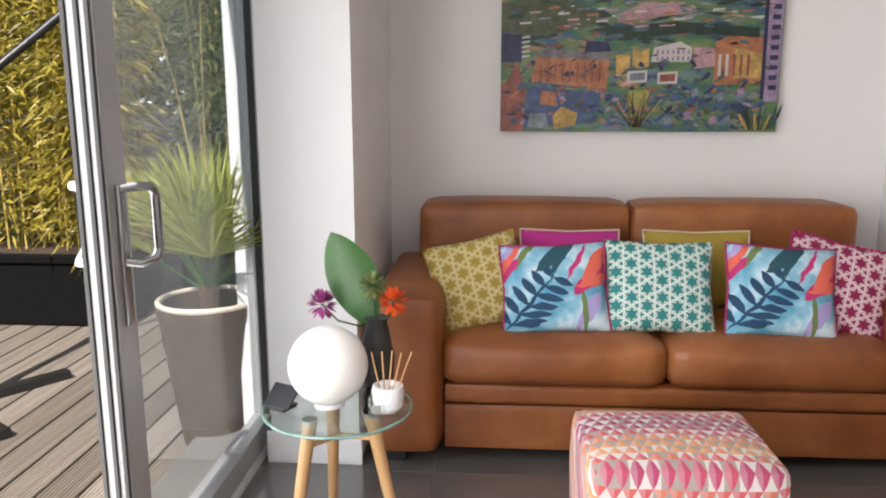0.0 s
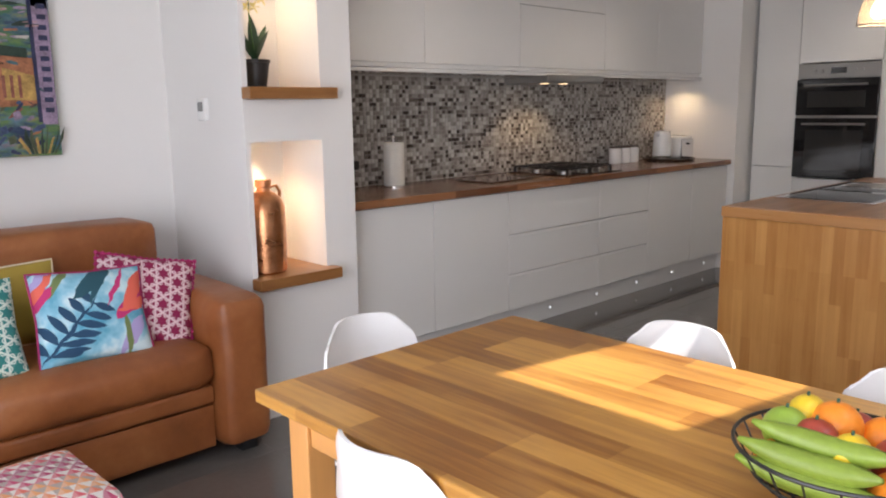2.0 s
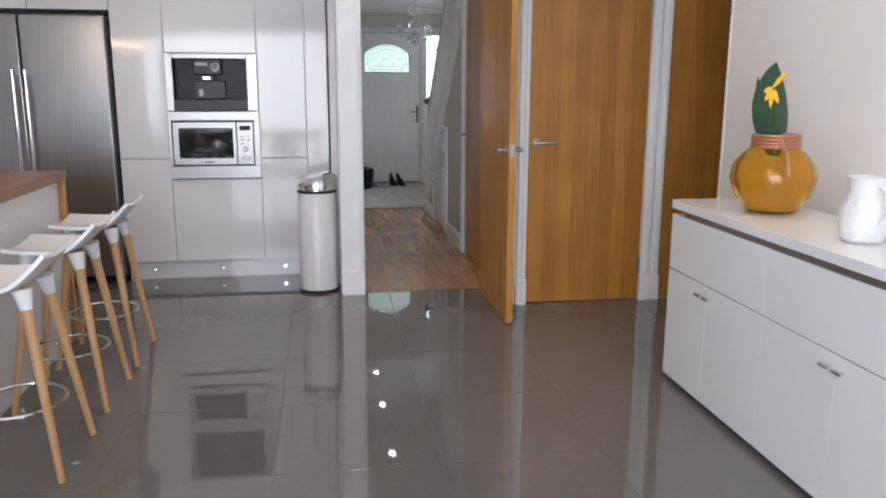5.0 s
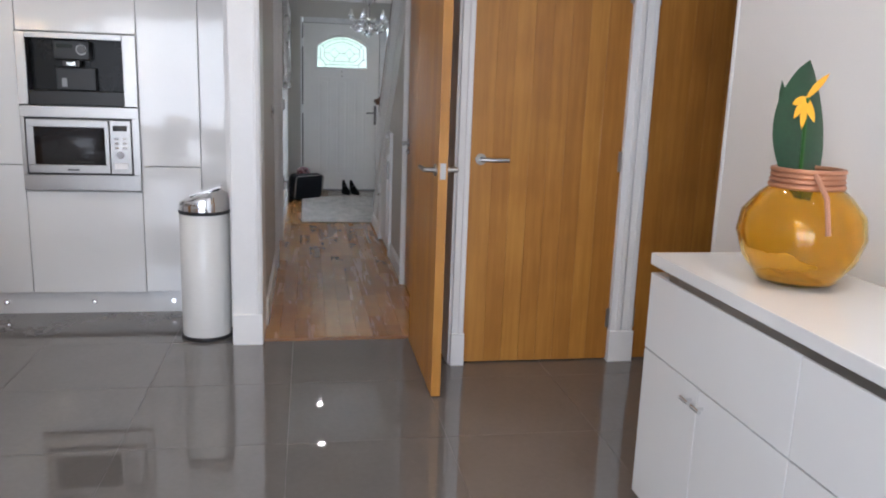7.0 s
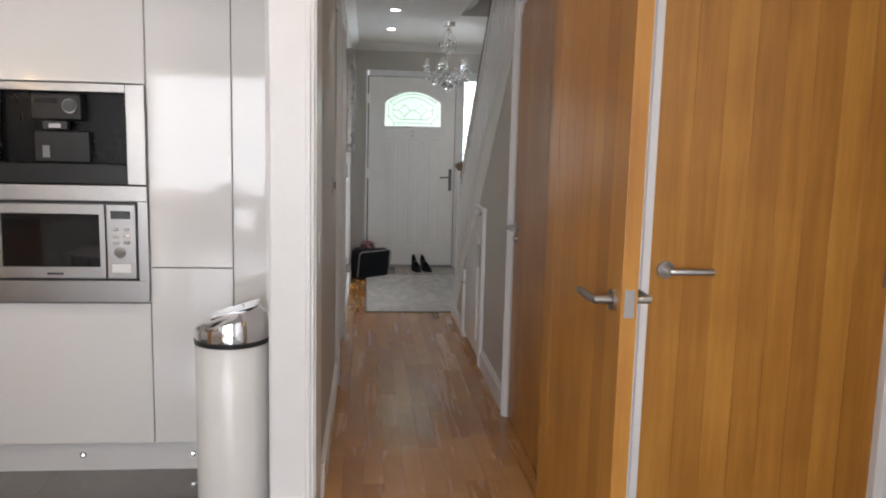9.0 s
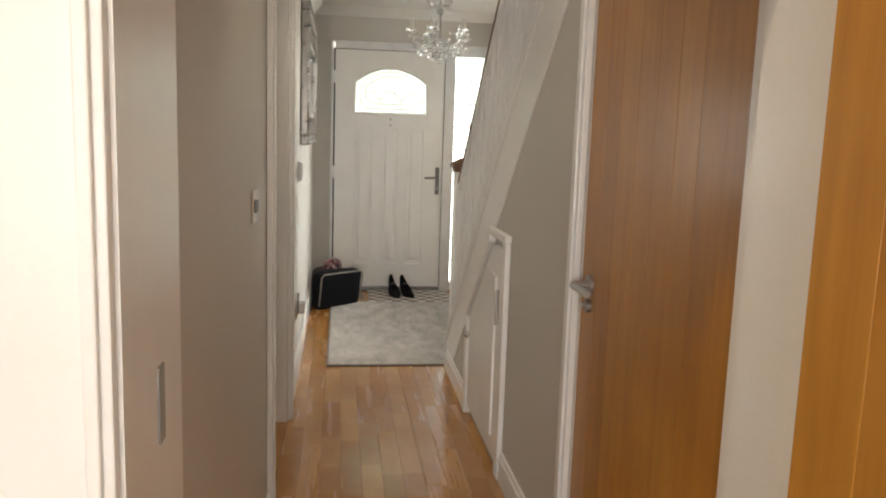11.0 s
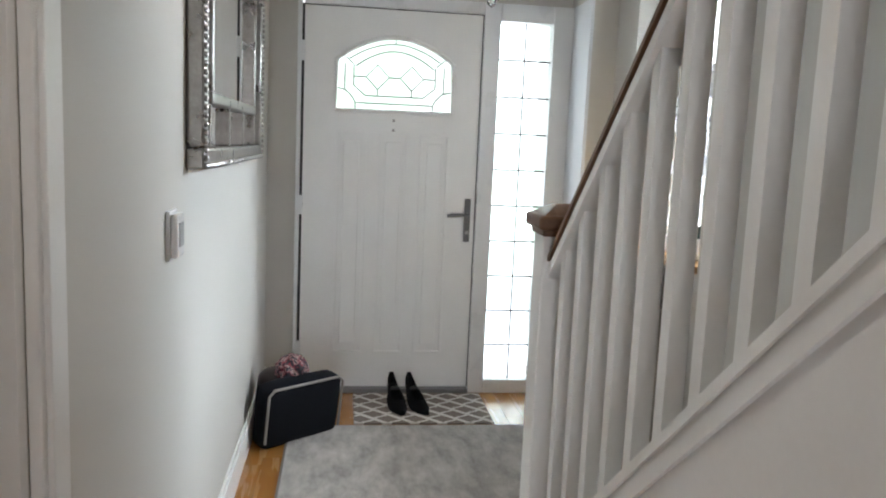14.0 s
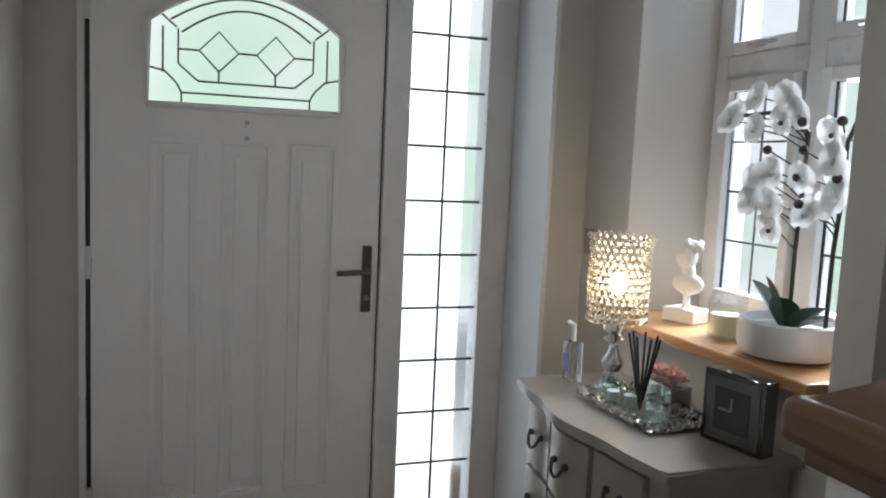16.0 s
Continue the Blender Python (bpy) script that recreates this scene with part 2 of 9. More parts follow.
M_STEEL = plain("brushed_steel", (0.38, 0.372, 0.36), 0.34, 1.0, var=0.06, bump=0.03)
M_CHROME = plain("chrome", (0.75, 0.75, 0.76), 0.08, 1.0, var=0.02, bump=0.0)
M_BLACKGLASS = plain("black_oven_glass", (0.008, 0.008, 0.009), 0.05, var=0.1, bump=0.0)
M_BLACK = plain("black_plastic", (0.015, 0.015, 0.016), 0.4, var=0.15)
M_WHITEPLASTIC = plain("white_moulded_plastic", (0.82, 0.82, 0.82), 0.25, var=0.02, bump=0.02)
M_BEECH = wood("pale_beech", (0.52, 0.30, 0.13), (0.66, 0.42, 0.2), 0.3, 3.0, "zx", 0.4)
M_GLASS = glass("clear_glass")

# kitchen ceiling downlights; the one at (4.4, -2.0) is added to brighten the oak doors
KITCHEN_LIGHTS = [(3.0, 2.5), (4.6, 2.5), (5.8, 1.9), (5.6, 0.2), (4.2, -0.35), (4.4, -2.0), (3.1, -1.5), (5.6, -0.9)]

# ---- structure: living kitchen ----
YB = 3.58     # back wall
YS = -2.68    # wall behind the sideboard
XP = -0.88    # patio wall
XD = 5.80     # wall with the hall door
XU = 6.35     # fronts of the tall units
ZC = 2.45

b = box(nb(), XP - 0.3, YS - 1.5, -0.12, XD + 0.15, YB + 0.1, -0.002)
box(b, XD + 0.15, -0.72, -0.12, 7.1, YB + 0.1, -0.002)
floor = setting("floor", b, M_GROUT, "grey grout bed under polished porcelain floor tiles", "floor")
b = box(nb(), XD + 0.15, -3.9, -0.12, 12.2, -0.72, -0.014)
box(b, 7.1, -0.72, -0.12, 12.2, 2.8, -0.014)
hall_floor = setting("floor_hall", b, plain("dark_subfloor", (0.12, 0.06, 0.03), 0.6), "dark joints under the oak hall floor strips", "floor")

b = box(nb(), -0.62, YB, 0, 7.1, YB + 0.12, ZC)
setting("wall_back", b, M_WALL, "plain white painted living room wall")
b = box(nb(), -0.815, 2.63, 0, -0.49, YB + 0.12, ZC)
box(b, XP - 0.13, 2.905, 0, -0.815, YB + 0.12, ZC)
setting("wall_column_patio", b, M_WALL, "white painted column beside the patio door")
# wall pillar with two niches
b = nb()
PX0, PX1, PY = 1.71, 2.26, 2.87
NX0, NX1, NY = 1.735, 2.09, 3.2
box(b, PX0, PY, 0, NX0, YB, ZC)
box(b, NX1, PY, 0, PX1, YB, ZC)
box(b, NX0, NY, 0, NX1, YB, ZC)
box(b, NX0, PY, 0, NX1, NY, 0.59)
box(b, NX0, PY, 1.21, NX1, NY, 1.385)
box(b, NX0, PY, 2.12, NX1, NY, ZC)
setting("wall_niche_pillar", b, M_WALL, "white wall pillar with two lit niches")
b = box(nb(), 6.96, -0.7, 0, 7.1, YB, ZC)
setting("wall_behind_units", b, M_WALL, "white wall behind tall kitchen units")
b = box(nb(), 6.12, 2.93, 0, 6.96, YB - 0.002, ZC)
setting("wall_kitchen_corner", b, M_WALL, "white boxed corner wall beside the worktop")
# nib and hall door wall
b = box(nb(), XD, -0.88, 0, 6.08, -0.752, ZC)
box(b, 6.08, -0.9 + 0.02, 0, 7.1, -0.71, ZC)
box(b, XD, -1.74, 2.06, 6.08, -0.88, ZC)
setting("wall_hall_door", b, M_WALL, "white wall around the hall doorway")
b = box(nb(), XD, -1.9, 0, 6.04, -1.74, ZC)
setting("wall_hall_door_side", b, M_WALL, "white wall on the hinge side of the hall doorway")
# cupboard block with two doors
XC = 5.42
b = box(nb(), XC, -1.87, 0, XC + 0.12, -1.80, ZC)
box(b, XC, -2.735, 0, XC + 0.12, -2.615, ZC)
box(b, XC, -1.87, 2.02, XC + 0.12, -3.7, ZC)
box(b, XC, -3.7, 0, XC + 0.12, -3.5, 2.02)
box(b, XC + 0.12, -1.88, 0, XD, -1.80, ZC)
setting("wall_cupboards", b, M_WALL, "white wall around two oak cupboard doors")
b = box(nb(), XP - 0.13, YS - 0.12, 0, 4.6, YS, ZC)
box(b, 4.48, -3.7, 0, 4.6, YS - 0.12, ZC)
box(b, 4.6, -3.82, 0, XC + 0.12, -3.7, ZC)
setting("wall_sideboard", b, M_WALL, "white wall behind the sideboard")
# patio wall
b = box(nb(), XP - 0.13, -2.68, 0, XP, -1.75, ZC)
box(b, XP - 0.13, -1.75, 2.12, XP, 2.905, ZC)
setting("wall_patio", b, M_WALL, "white wall with a wide patio door opening")

# ceiling with an unseen slanted rooflight, added to cast the table's sun patch
DZ = ZC - 0.75
sh = (SUN_TRAVEL.x / -SUN_TRAVEL.z * DZ, SUN_TRAVEL.y / -SUN_TRAVEL.z * DZ)
hole = [(1.31 - sh[0], 1.11 - sh[1]), (2.35 - sh[0], 0.91 - sh[1]), (2.35 - sh[0], 0.42 - sh[1]), (1.31 - sh[0], 0.63 - sh[1])]
b = nb()
X0, X1, Y0, Y1 = XP - 0.13, 7.1, -3.82, YB + 0.12
hx0, hx1 = hole[0][0], hole[1][0]
prism(b, [(X0, Y0), (hx0, Y0), (hx0, Y1), (X0, Y1)], "z", ZC, ZC + 0.04)
prism(b, [(hx1, Y0), (XD + 0.28, Y0), (XD + 0.28, Y1), (hx1, Y1)], "z", ZC, ZC + 0.04)
box(b, XD + 0.28, -0.72, ZC, X1, Y1, ZC + 0.04)
prism(b, [(hx0, Y0), (hx1, Y0), hole[2], hole[3]], "z", ZC, ZC + 0.04)
prism(b, [hole[0], hole[1], (hx1, Y1), (hx0, Y1)], "z", ZC, ZC + 0.04)
setting("ceiling", b, M_CEIL, "plain white ceiling with an added opening for the sun patch", "ceiling")

# ---- structure: hall ----
YL, YR = -0.90, -1.77     # hall walls
XF = 11.60                # front door plane
ZH = 2.34
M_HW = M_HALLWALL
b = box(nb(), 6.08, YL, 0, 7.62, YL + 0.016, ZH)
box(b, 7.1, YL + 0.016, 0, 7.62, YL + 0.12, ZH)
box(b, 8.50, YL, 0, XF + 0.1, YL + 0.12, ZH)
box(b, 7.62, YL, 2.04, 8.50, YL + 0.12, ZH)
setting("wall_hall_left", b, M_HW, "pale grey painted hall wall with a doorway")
b = box(nb(), 6.08, YR - 0.1, 0, 6.12, YR, ZH)
box(b, 6.12, YR - 0.1, 2.02, 6.96, YR, ZH)
# wall under the stairs, cut along the string
SL = 0.855
def low_edge(x):
    return 0.95 + SL * (8.12 - x)
prism(b, [(6.96, 0), (9.23, 0), (6.96, low_edge(6.96))], "y", YR - 0.1, YR)
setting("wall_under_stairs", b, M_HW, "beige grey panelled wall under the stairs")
b = box(nb(), XD + 0.24, YR - 1.0, 0, XD + 0.28, YR - 0.1, ZH)
box(b, XD + 0.24, -2.77, 0, 10.21, -2.65, 4.6)
box(b, 10.21, -3.02, 0, 11.0, -2.65 + 0.05, 0.90)
box(b, 10.21, -3.02, 2.1, 11.0, -2.6, 4.6)
box(b, 11.0, -3.02, 0, 11.27, -2.6, 4.6)
box(b, 10.11, -3.02, 0, 10.21, -2.6, 4.6)
box(b, 6.04, YR - 0.1, ZH + 0.04, 9.6, YR, 4.6)
box(b, 6.0, -2.65, ZH, 6.04, YR, 4.6)
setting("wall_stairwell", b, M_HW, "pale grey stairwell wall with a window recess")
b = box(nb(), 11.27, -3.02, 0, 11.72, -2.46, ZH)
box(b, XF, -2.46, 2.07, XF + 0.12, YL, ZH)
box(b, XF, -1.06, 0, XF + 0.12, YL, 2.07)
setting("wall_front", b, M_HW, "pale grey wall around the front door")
b = box(nb(), 6.04, YR - 0.02, ZH, 9.6, YL + 0.12, ZH + 0.04)
box(b, 9.6, -3.02, ZH, 11.75, YL + 0.12, ZH + 0.04)
box(b, 6.0, -2.77, 4.6, 9.7, YR, 4.64)
box(b, 9.6, -2.65, ZH + 0.04, 9.66, YR, 4.6)
setting("ceiling_hall", b, M_CEIL, "white hall ceiling", "ceiling")
# front room
b = box(nb(), 7.1, 2.6, 0, 11.75, 2.72, ZH)
box(b, 7.1, YL + 0.12, 0, 7.2, 2.6, ZH)
box(b, XF, YL + 0.12, 0, XF + 0.12, -0.3, ZH)
box(b, XF, -0.3, 0, XF + 0.12, 1.9, 0.85)
box(b, XF, -0.3, 2.15, XF + 0.12, 1.9, ZH)
box(b, XF, 1.9, 0, XF + 0.12, 2.6, ZH)
setting("wall_front_room", b, M_HW, "pale grey front room walls")
b = box(nb(), 7.1, YL + 0.12, ZH, 11.75, 2.72, ZH + 0.04)
setting("ceiling_front_room", b, M_CEIL, "white front room ceiling", "ceiling")

# ---- outdoors ----
M_GRASS = plain("distant_ground", (0.10, 0.11, 0.06), 0.9, var=0.3, scale=0.5)
b = nb()
for x0, x1, y0, y1 in ((-400, XP - 0.13, -400, 400), (12.0, 400, -400, 400), (XP - 0.13, 12.0, YB + 0.2, 400), (XP - 0.13, 12.0, -400, -3.95)):
    prism(b, [(x0, y0), (x1, y0), (x1, y1), (x0, y1)], "z", -0.4, -0.22)
setting("ground", b, M_GRASS, "rough mown ground reaching the horizon", "ground")

# ---- kitchen ----
s = Nodes("brushed_steel_vertical")
v = s.coords((220, 220, 3))
n = s.noise(v, 1.0, 3)
s.set(Base_Color=s.ramp(n, [(0.3, g(0.30)), (0.7, g(0.38))]), Metallic=1.0, Roughness=s.math("ADD", s.math("MULTIPLY", n, 0.12), 0.24))
M_FRIDGE = s.m


def tall_unit(y0, y1, cuts, label, x=XU):
    """A full-height unit facing -x, with doors between the heights in cuts; None leaves an opening."""
    u = thing("tall_cabinet", label, "cabinet", group="tall kitchen units", at=(x, y0, 0))
    w = y1 - y0
    b = nb()
    box(b, 0.022, 0, 0.13, 0.59, 0.018, ZC - 0.06)
    box(b, 0.022, w - 0.018, 0.13, 0.59, w, ZC - 0.06)
    box(b, 0.57, 0.018, 0.13, 0.59, w - 0.018, ZC - 0.06)
    box(b, 0.022, 0.018, 0.13, 0.57, w - 0.018, 0.15)
    part("carcass", b, M_TRIM, u)
    for z0, z1 in cuts:
        part("door", box(nb(), 0, 0.002, z0 + 0.002, 0.02, w - 0.002, z1 - 0.002, 0.0025), M_GLOSS, u)
    return u


TOPZ = ZC - 0.06
tall_unit(-0.70, -0.55, [(0.13, TOPZ)], "white gloss filler panel at the end of the tall units")
tall_unit(-0.55, -0.235, [(0.13, 0.84), (0.84, TOPZ)], "narrow white gloss tall larder unit")
tall_unit(-0.235, 0.36, [(0.13, 0.70), (1.535, TOPZ)], "white gloss tall unit housing microwave and coffee machine")
tall_unit(0.36, 0.685, [(0.13, 0.84), (0.84, TOPZ)], "narrow white gloss tall unit beside the fridge")
u = thing("overhead_cabinet", "white gloss bridging cupboard over the fridge", "cabinet", at=(XU, 0.685, 0), group="tall kitchen units")
part("carcass", box(nb(), 0.022, 0, 1.80, 0.59, 0.985, TOPZ), M_TRIM, u)
for a, c in ((0, 0.49), (0.49, 0.985)):
    part("door", box(nb(), 0, a + 0.002, 1.80, 0.02, c - 0.002, TOPZ, 0.0025), M_GLOSS, u)
tall_unit(1.67, 1.965, [(0.13, 0.78), (0.78, TOPZ)], "narrow white gloss tall unit beside the oven")
tall_unit(1.965, 2.56, [(0.13, 0.76), (1.64, TOPZ)], "white gloss tall unit housing the double oven")
tall_unit(2.56, 2.90, [(0.13, 0.84), (0.84, TOPZ)], "white gloss tall corner unit")
b = box(nb(), XU + 0.05, -0.70, 0, XU + 0.065, 0.685, 0.128)
setting("plinth_tall_units", b, M_GLOSS, "white gloss plinth with small round lights", "plinth")
b = box(nb(), XU + 0.05, 1.67, 0, XU + 0.065, 2.92, 0.128)
setting("plinth_oven_units", b, M_GLOSS, "white gloss plinth under the oven unit", "plinth")


def flat_handle(b, x, y0, y1, z, r=0.008):
    rod(b, (x, y0, z), (x, y1, z), r)


# double oven
ov = thing("double_oven", "black glass and steel built-in double oven", "oven", at=(XU, 1.965, 0))
part("body", box(nb(), 0.0, 0.02, 0.77, 0.5, 0.575, 1.63), M_BLACK, ov)
part("control_panel", box(nb(), -0.012, 0.004, 1.52, 0.0, 0.591, 1.632, 0.003), M_STEEL, ov)
part("display", box(nb(), -0.015, 0.24, 1.555, -0.011, 0.35, 1.60), M_BLACKGLASS, ov)
for y in (0.13, 0.18, 0.42, 0.47):
    part("knob", rod(nb(), (-0.03, y, 1.575), (-0.011, y, 1.575), 0.015), M_STEEL, ov)
for z0, z1 in ((0.77, 1.225), (1.245, 1.515)):
    d = part("oven_door", box(nb(), -0.03, 0.004, z0, 0.0, 0.591, z1, 0.004), M_BLACKGLASS, ov)
    b = nb()
    rod(b, (-0.06, 0.07, z1 - 0.045), (-0.06, 0.525, z1 - 0.045), 0.009)
    for y in (0.1, 0.495):
        rod(b, (-0.06, y, z1 - 0.045), (-0.029, y, z1 - 0.045), 0.006)
    part("handle", b, M_STEEL, d, "brushed steel bar handle")
    part("window", box(nb(), -0.033, 0.09, z0 + 0.06, -0.031, 0.505, z1 - 0.09), plain("smoked_window", g(0.03), 0.05, var=0.1, bump=0), d)
part("steel_strip", box(nb(), -0.012, 0.004, 1.225, 0.0, 0.591, 1.245), M_STEEL, ov)

# fridge freezer
fr = thing("fridge_freezer", "tall brushed steel side-by-side fridge freezer", "fridge", at=(XU, 0.70, 0))
part("body", box(nb(), 0.02, 0.0, 0.02, 0.58, 0.955, 1.76, 0.006), plain("dark_fridge_side", g(0.05), 0.4), fr)
for y0, y1, hy in ((0.003, 0.522, 0.487), (0.528, 0.952, 0.563)):
    d = part("fridge_door", box(nb(), -0.055, y0, 0.05, 0.012, y1, 1.765, 0.012, 3), M_FRIDGE, fr)
    b = nb()
    rod(b, (-0.115, hy, 0.50), (-0.115, hy, 1.42), 0.014)
    for z in (0.52, 1.40):
        rod(b, (-0.115, hy, z), (-0.054, hy, z), 0.010)
    part("handle", b, M_CHROME, d, "long bright steel bar handle")
part("display", box(nb(), -0.058, 0.70, 1.24, -0.0545, 0.84, 1.28, 0.001), M_BLACKGLASS, fr)
part("toe_grille", box(nb(), 0.02, 0.01, 0.0, 0.03, 0.945, 0.045), M_BLACK, fr)

# microwave and coffee machine
mw = thing("microwave_oven", "brushed steel built-in microwave with black window", "microwave", at=(XU, -0.235, 0))
W = 0.595
part("body", box(nb(), 0.0, 0.03, 0.72, 0.45, W - 0.03, 1.14), M_BLACK, mw)
b = nb()
box(b, -0.02, 0.0, 0.705, 0.0, W, 0.79, 0.003)
box(b, -0.02, 0.0, 1.095, 0.0, W, 1.155, 0.003)
box(b, -0.02, 0.0, 0.79, 0.0, 0.035, 1.095)
box(b, -0.02, W - 0.02, 0.79, 0.0, W, 1.095)
part("steel_frame", b, M_STEEL, mw)
b = nb()
box(b, -0.03, 0.155, 0.80, -0.005, W - 0.03, 0.845, 0.003)
box(b, -0.03, 0.155, 1.045, -0.005, W - 0.03, 1.085, 0.003)
box(b, -0.03, 0.155, 0.845, -0.005, 0.175, 1.045)
box(b, -0.03, W - 0.065, 0.845, -0.005, W - 0.03, 1.045)
d = part("microwave_door", b, M_STEEL, mw)
part("window", box(nb(), -0.024, 0.172, 0.842, -0.006, W - 0.062, 1.048), M_BLACKGLASS, d)
p = part("control_panel", box(nb(), -0.03, 0.042, 0.80, -0.005, 0.15, 1.085, 0.003), M_STEEL, mw)
part("display", box(nb(), -0.032, 0.06, 1.03, -0.03, 0.132, 1.06), M_BLACKGLASS, p)
part("dial", rod(nb(), (-0.05, 0.096, 0.905), (-0.03, 0.096, 0.905), 0.021), M_CHROME, p)
for z in (0.94, 0.965, 0.99):
    for y in (0.075, 0.115):
        part("button", box(nb(), -0.033, y - 0.011, z - 0.006, -0.03, y + 0.011, z + 0.006, 0.001), M_CHROME, p)
part("open_button", box(nb(), -0.036, 0.06, 0.825, -0.03, 0.132, 0.86, 0.002), M_WHITEPLASTIC, p)
part("dark_gap", box(nb(), -0.006, 0.036, 0.79, -0.003, W - 0.02, 1.095), M_BLACK, mw)
part("label_bar", box(nb(), -0.0315, 0.31, 0.815, -0.0302, 0.37, 0.823), M_BLACK, mw)

M_DIMSTEEL = plain("dim_steel", g(0.16), 0.35, 1.0, var=0.06)
M_DEEP = plain("deep_black_gloss", g(0.004), 0.25, var=0.1, bump=0.0, Specular_IOR_Level=0.15)
cf = thing("coffee_machine", "black built-in coffee machine in a steel frame", "coffee machine", at=(XU, -0.235, 0))
part("body", box(nb(), 0.06, 0.05, 1.17, 0.45, W - 0.05, 1.52), M_DEEP, cf)
b = nb()
box(b, -0.02, 0.0, 1.158, 0.0, 0.07, 1.532, 0.003)
box(b, -0.02, W - 0.05, 1.158, 0.0, W, 1.532, 0.003)
box(b, -0.02, 0.07, 1.50, 0.0, W - 0.05, 1.532, 0.003)
part("steel_frame", b, M_STEEL, cf)
b = nb()
box(b, -0.012, 0.07, 1.158, 0.05, W - 0.05, 1.235, 0.004)
part("drip_tray", b, plain("dark_grey_plastic", g(0.012), 0.3, Specular_IOR_Level=0.3), cf)
b = nb()
box(b, 0.0, 0.235, 1.395, 0.06, 0.415, 1.495, 0.006)
box(b, 0.02, 0.215, 1.238, 0.06, 0.415, 1.355, 0.004)
part("brew_head", b, plain("dark_brew_head", g(0.010), 0.3, Specular_IOR_Level=0.3), cf)
dl = part("dial", rod(nb(), (-0.014, 0.275, 1.448), (0.0, 0.275, 1.448), 0.022), plain("dark_dial", g(0.05), 0.3, 0.6), cf)
part("dial_rim", tube(nb(), [(-0.002, 0.275 + 0.025 * math.cos(a * math.pi / 12), 1.448 + 0.025 * math.sin(a * math.pi / 12)) for a in range(24)], 0.003, 6, True), M_STEEL, dl)
part("spout", box(nb(), -0.004, 0.285, 1.36, 0.03, 0.375, 1.392, 0.004), M_BLACK, cf)
part("spout_light", box(nb(), -0.0055, 0.308, 1.366, -0.004, 0.352, 1.382), M_CHROME, cf)
part("cup_rest", box(nb(), 0.016, 0.36, 1.255, 0.0195, 0.385, 1.30), M_DIMSTEEL, cf)
part("display", box(nb(), -0.002, 0.32, 1.455, 0.0, 0.40, 1.475), M_BLACKGLASS, cf)
for y0, y1 in ((0.07, 0.245), (0.42, W - 0.05)):
    part("black_panel", box(nb(), 0.055, y0, 1.235, 0.058, y1, 1.5), M_DEEP, cf)

# base run along the back wall
XA, XE, YF = PX1 + 0.004, 6.115, 2.985
ZW = 0.90
b = box(nb(), XA, 2.955, ZW - 0.04, XE, YB - 0.012, ZW, 0.004)
solid("worktop", b, M_WTOP, "long dark wooden kitchen worktop along the tiled wall", "worktop")
edges = [XA, 2.86, 3.46, 4.36, 4.96, 5.56, XE]
for i, (a, c) in enumerate(zip(edges, edges[1:])):
    u = thing("base_cabinet", "white gloss handleless base cabinet under the worktop", "cabinet", at=(a, YF, 0), group="base cabinets")
    w = c - a
    part("carcass", box(nb(), 0, 0.022, 0.14, w, 0.57, ZW - 0.042), M_TRIM, u)
    cuts = [0.14, 0.36, 0.60, 0.855] if i in (2, 3) else [0.14, 0.855]
    for z0, z1 in zip(cuts, cuts[1:]):
        d = part("drawer_front" if len(cuts) > 2 else "door", box(nb(), 0.0015, 0, z0 + 0.002, w - 0.0015, 0.02, z1 - 0.002, 0.0025), M_GLOSS, u)
        if len(cuts) > 2:
            part("grip_lip", box(nb(), 0.02, -0.004, z1 - 0.022, w - 0.02, 0.003, z1 - 0.012, 0.0015), M_GLOSS, d)
b = box(nb(), XA, YF + 0.06, 0, XE, YF + 0.075, 0.138)
setting("plinth_base_units", b, M_GLOSS, "white gloss plinth with small round lights", "plinth")
# wall units
wedge = [XA, 3.06, 3.86, 4.76, 5.45, XE]
for a, c in zip(wedge, wedge[1:]):
    u = thing("wall_cabinet", "white gloss handleless wall cabinet", "cabinet", at=(a, 3.25, 0), group="wall cabinets")
    w = c - a
    part("carcass", box(nb(), 0, 0.022, 1.56, w, 0.325, 2.38), M_TRIM, u)
    for z0, z1 in ([(1.585, 1.96), (1.964, 2.38)] if a == 3.86 else [(1.585, 2.38)]):
        part("door", box(nb(), 0.001, 0, z0, w - 0.001, 0.02, z1, 0.0025), M_GLOSS, u)
b = nb()
box(b, XA, 3.245, 1.535, XE, 3.575, 1.556, 0.003)
solid("light_pelmet", b, M_GLOSS, "white gloss pelmet under the wall cabinets", "pelmet")
hood = thing("cooker_hood", "slim steel cooker hood under the wall cabinets", "cooker hood", at=(4.06, 3.2, 1.49))
part("body", box(nb(), 0, 0, 0, 0.6, 0.36, 0.045, 0.004), M_STEEL, hood)
part("front_slide", box(nb(), 0, -0.012, 0.008, 0.6, 0.0, 0.05, 0.003), M_STEEL, hood)
M_SPOT = glow("warm_spot_lens", (1.0, 0.70, 0.38), 1.2)
for x in (0.1, 0.3):
    part("spot_lens", rod(nb(), (x, 0.1, -0.004), (x, 0.1, 0.0), 0.028), M_SPOT, hood)
    lamp("hood_light", "SPOT", look((4.06 + x, 3.30, 1.47), (4.06 + x, 3.42, 0.9)), 2.0, WARM, 0.02, spot=110)

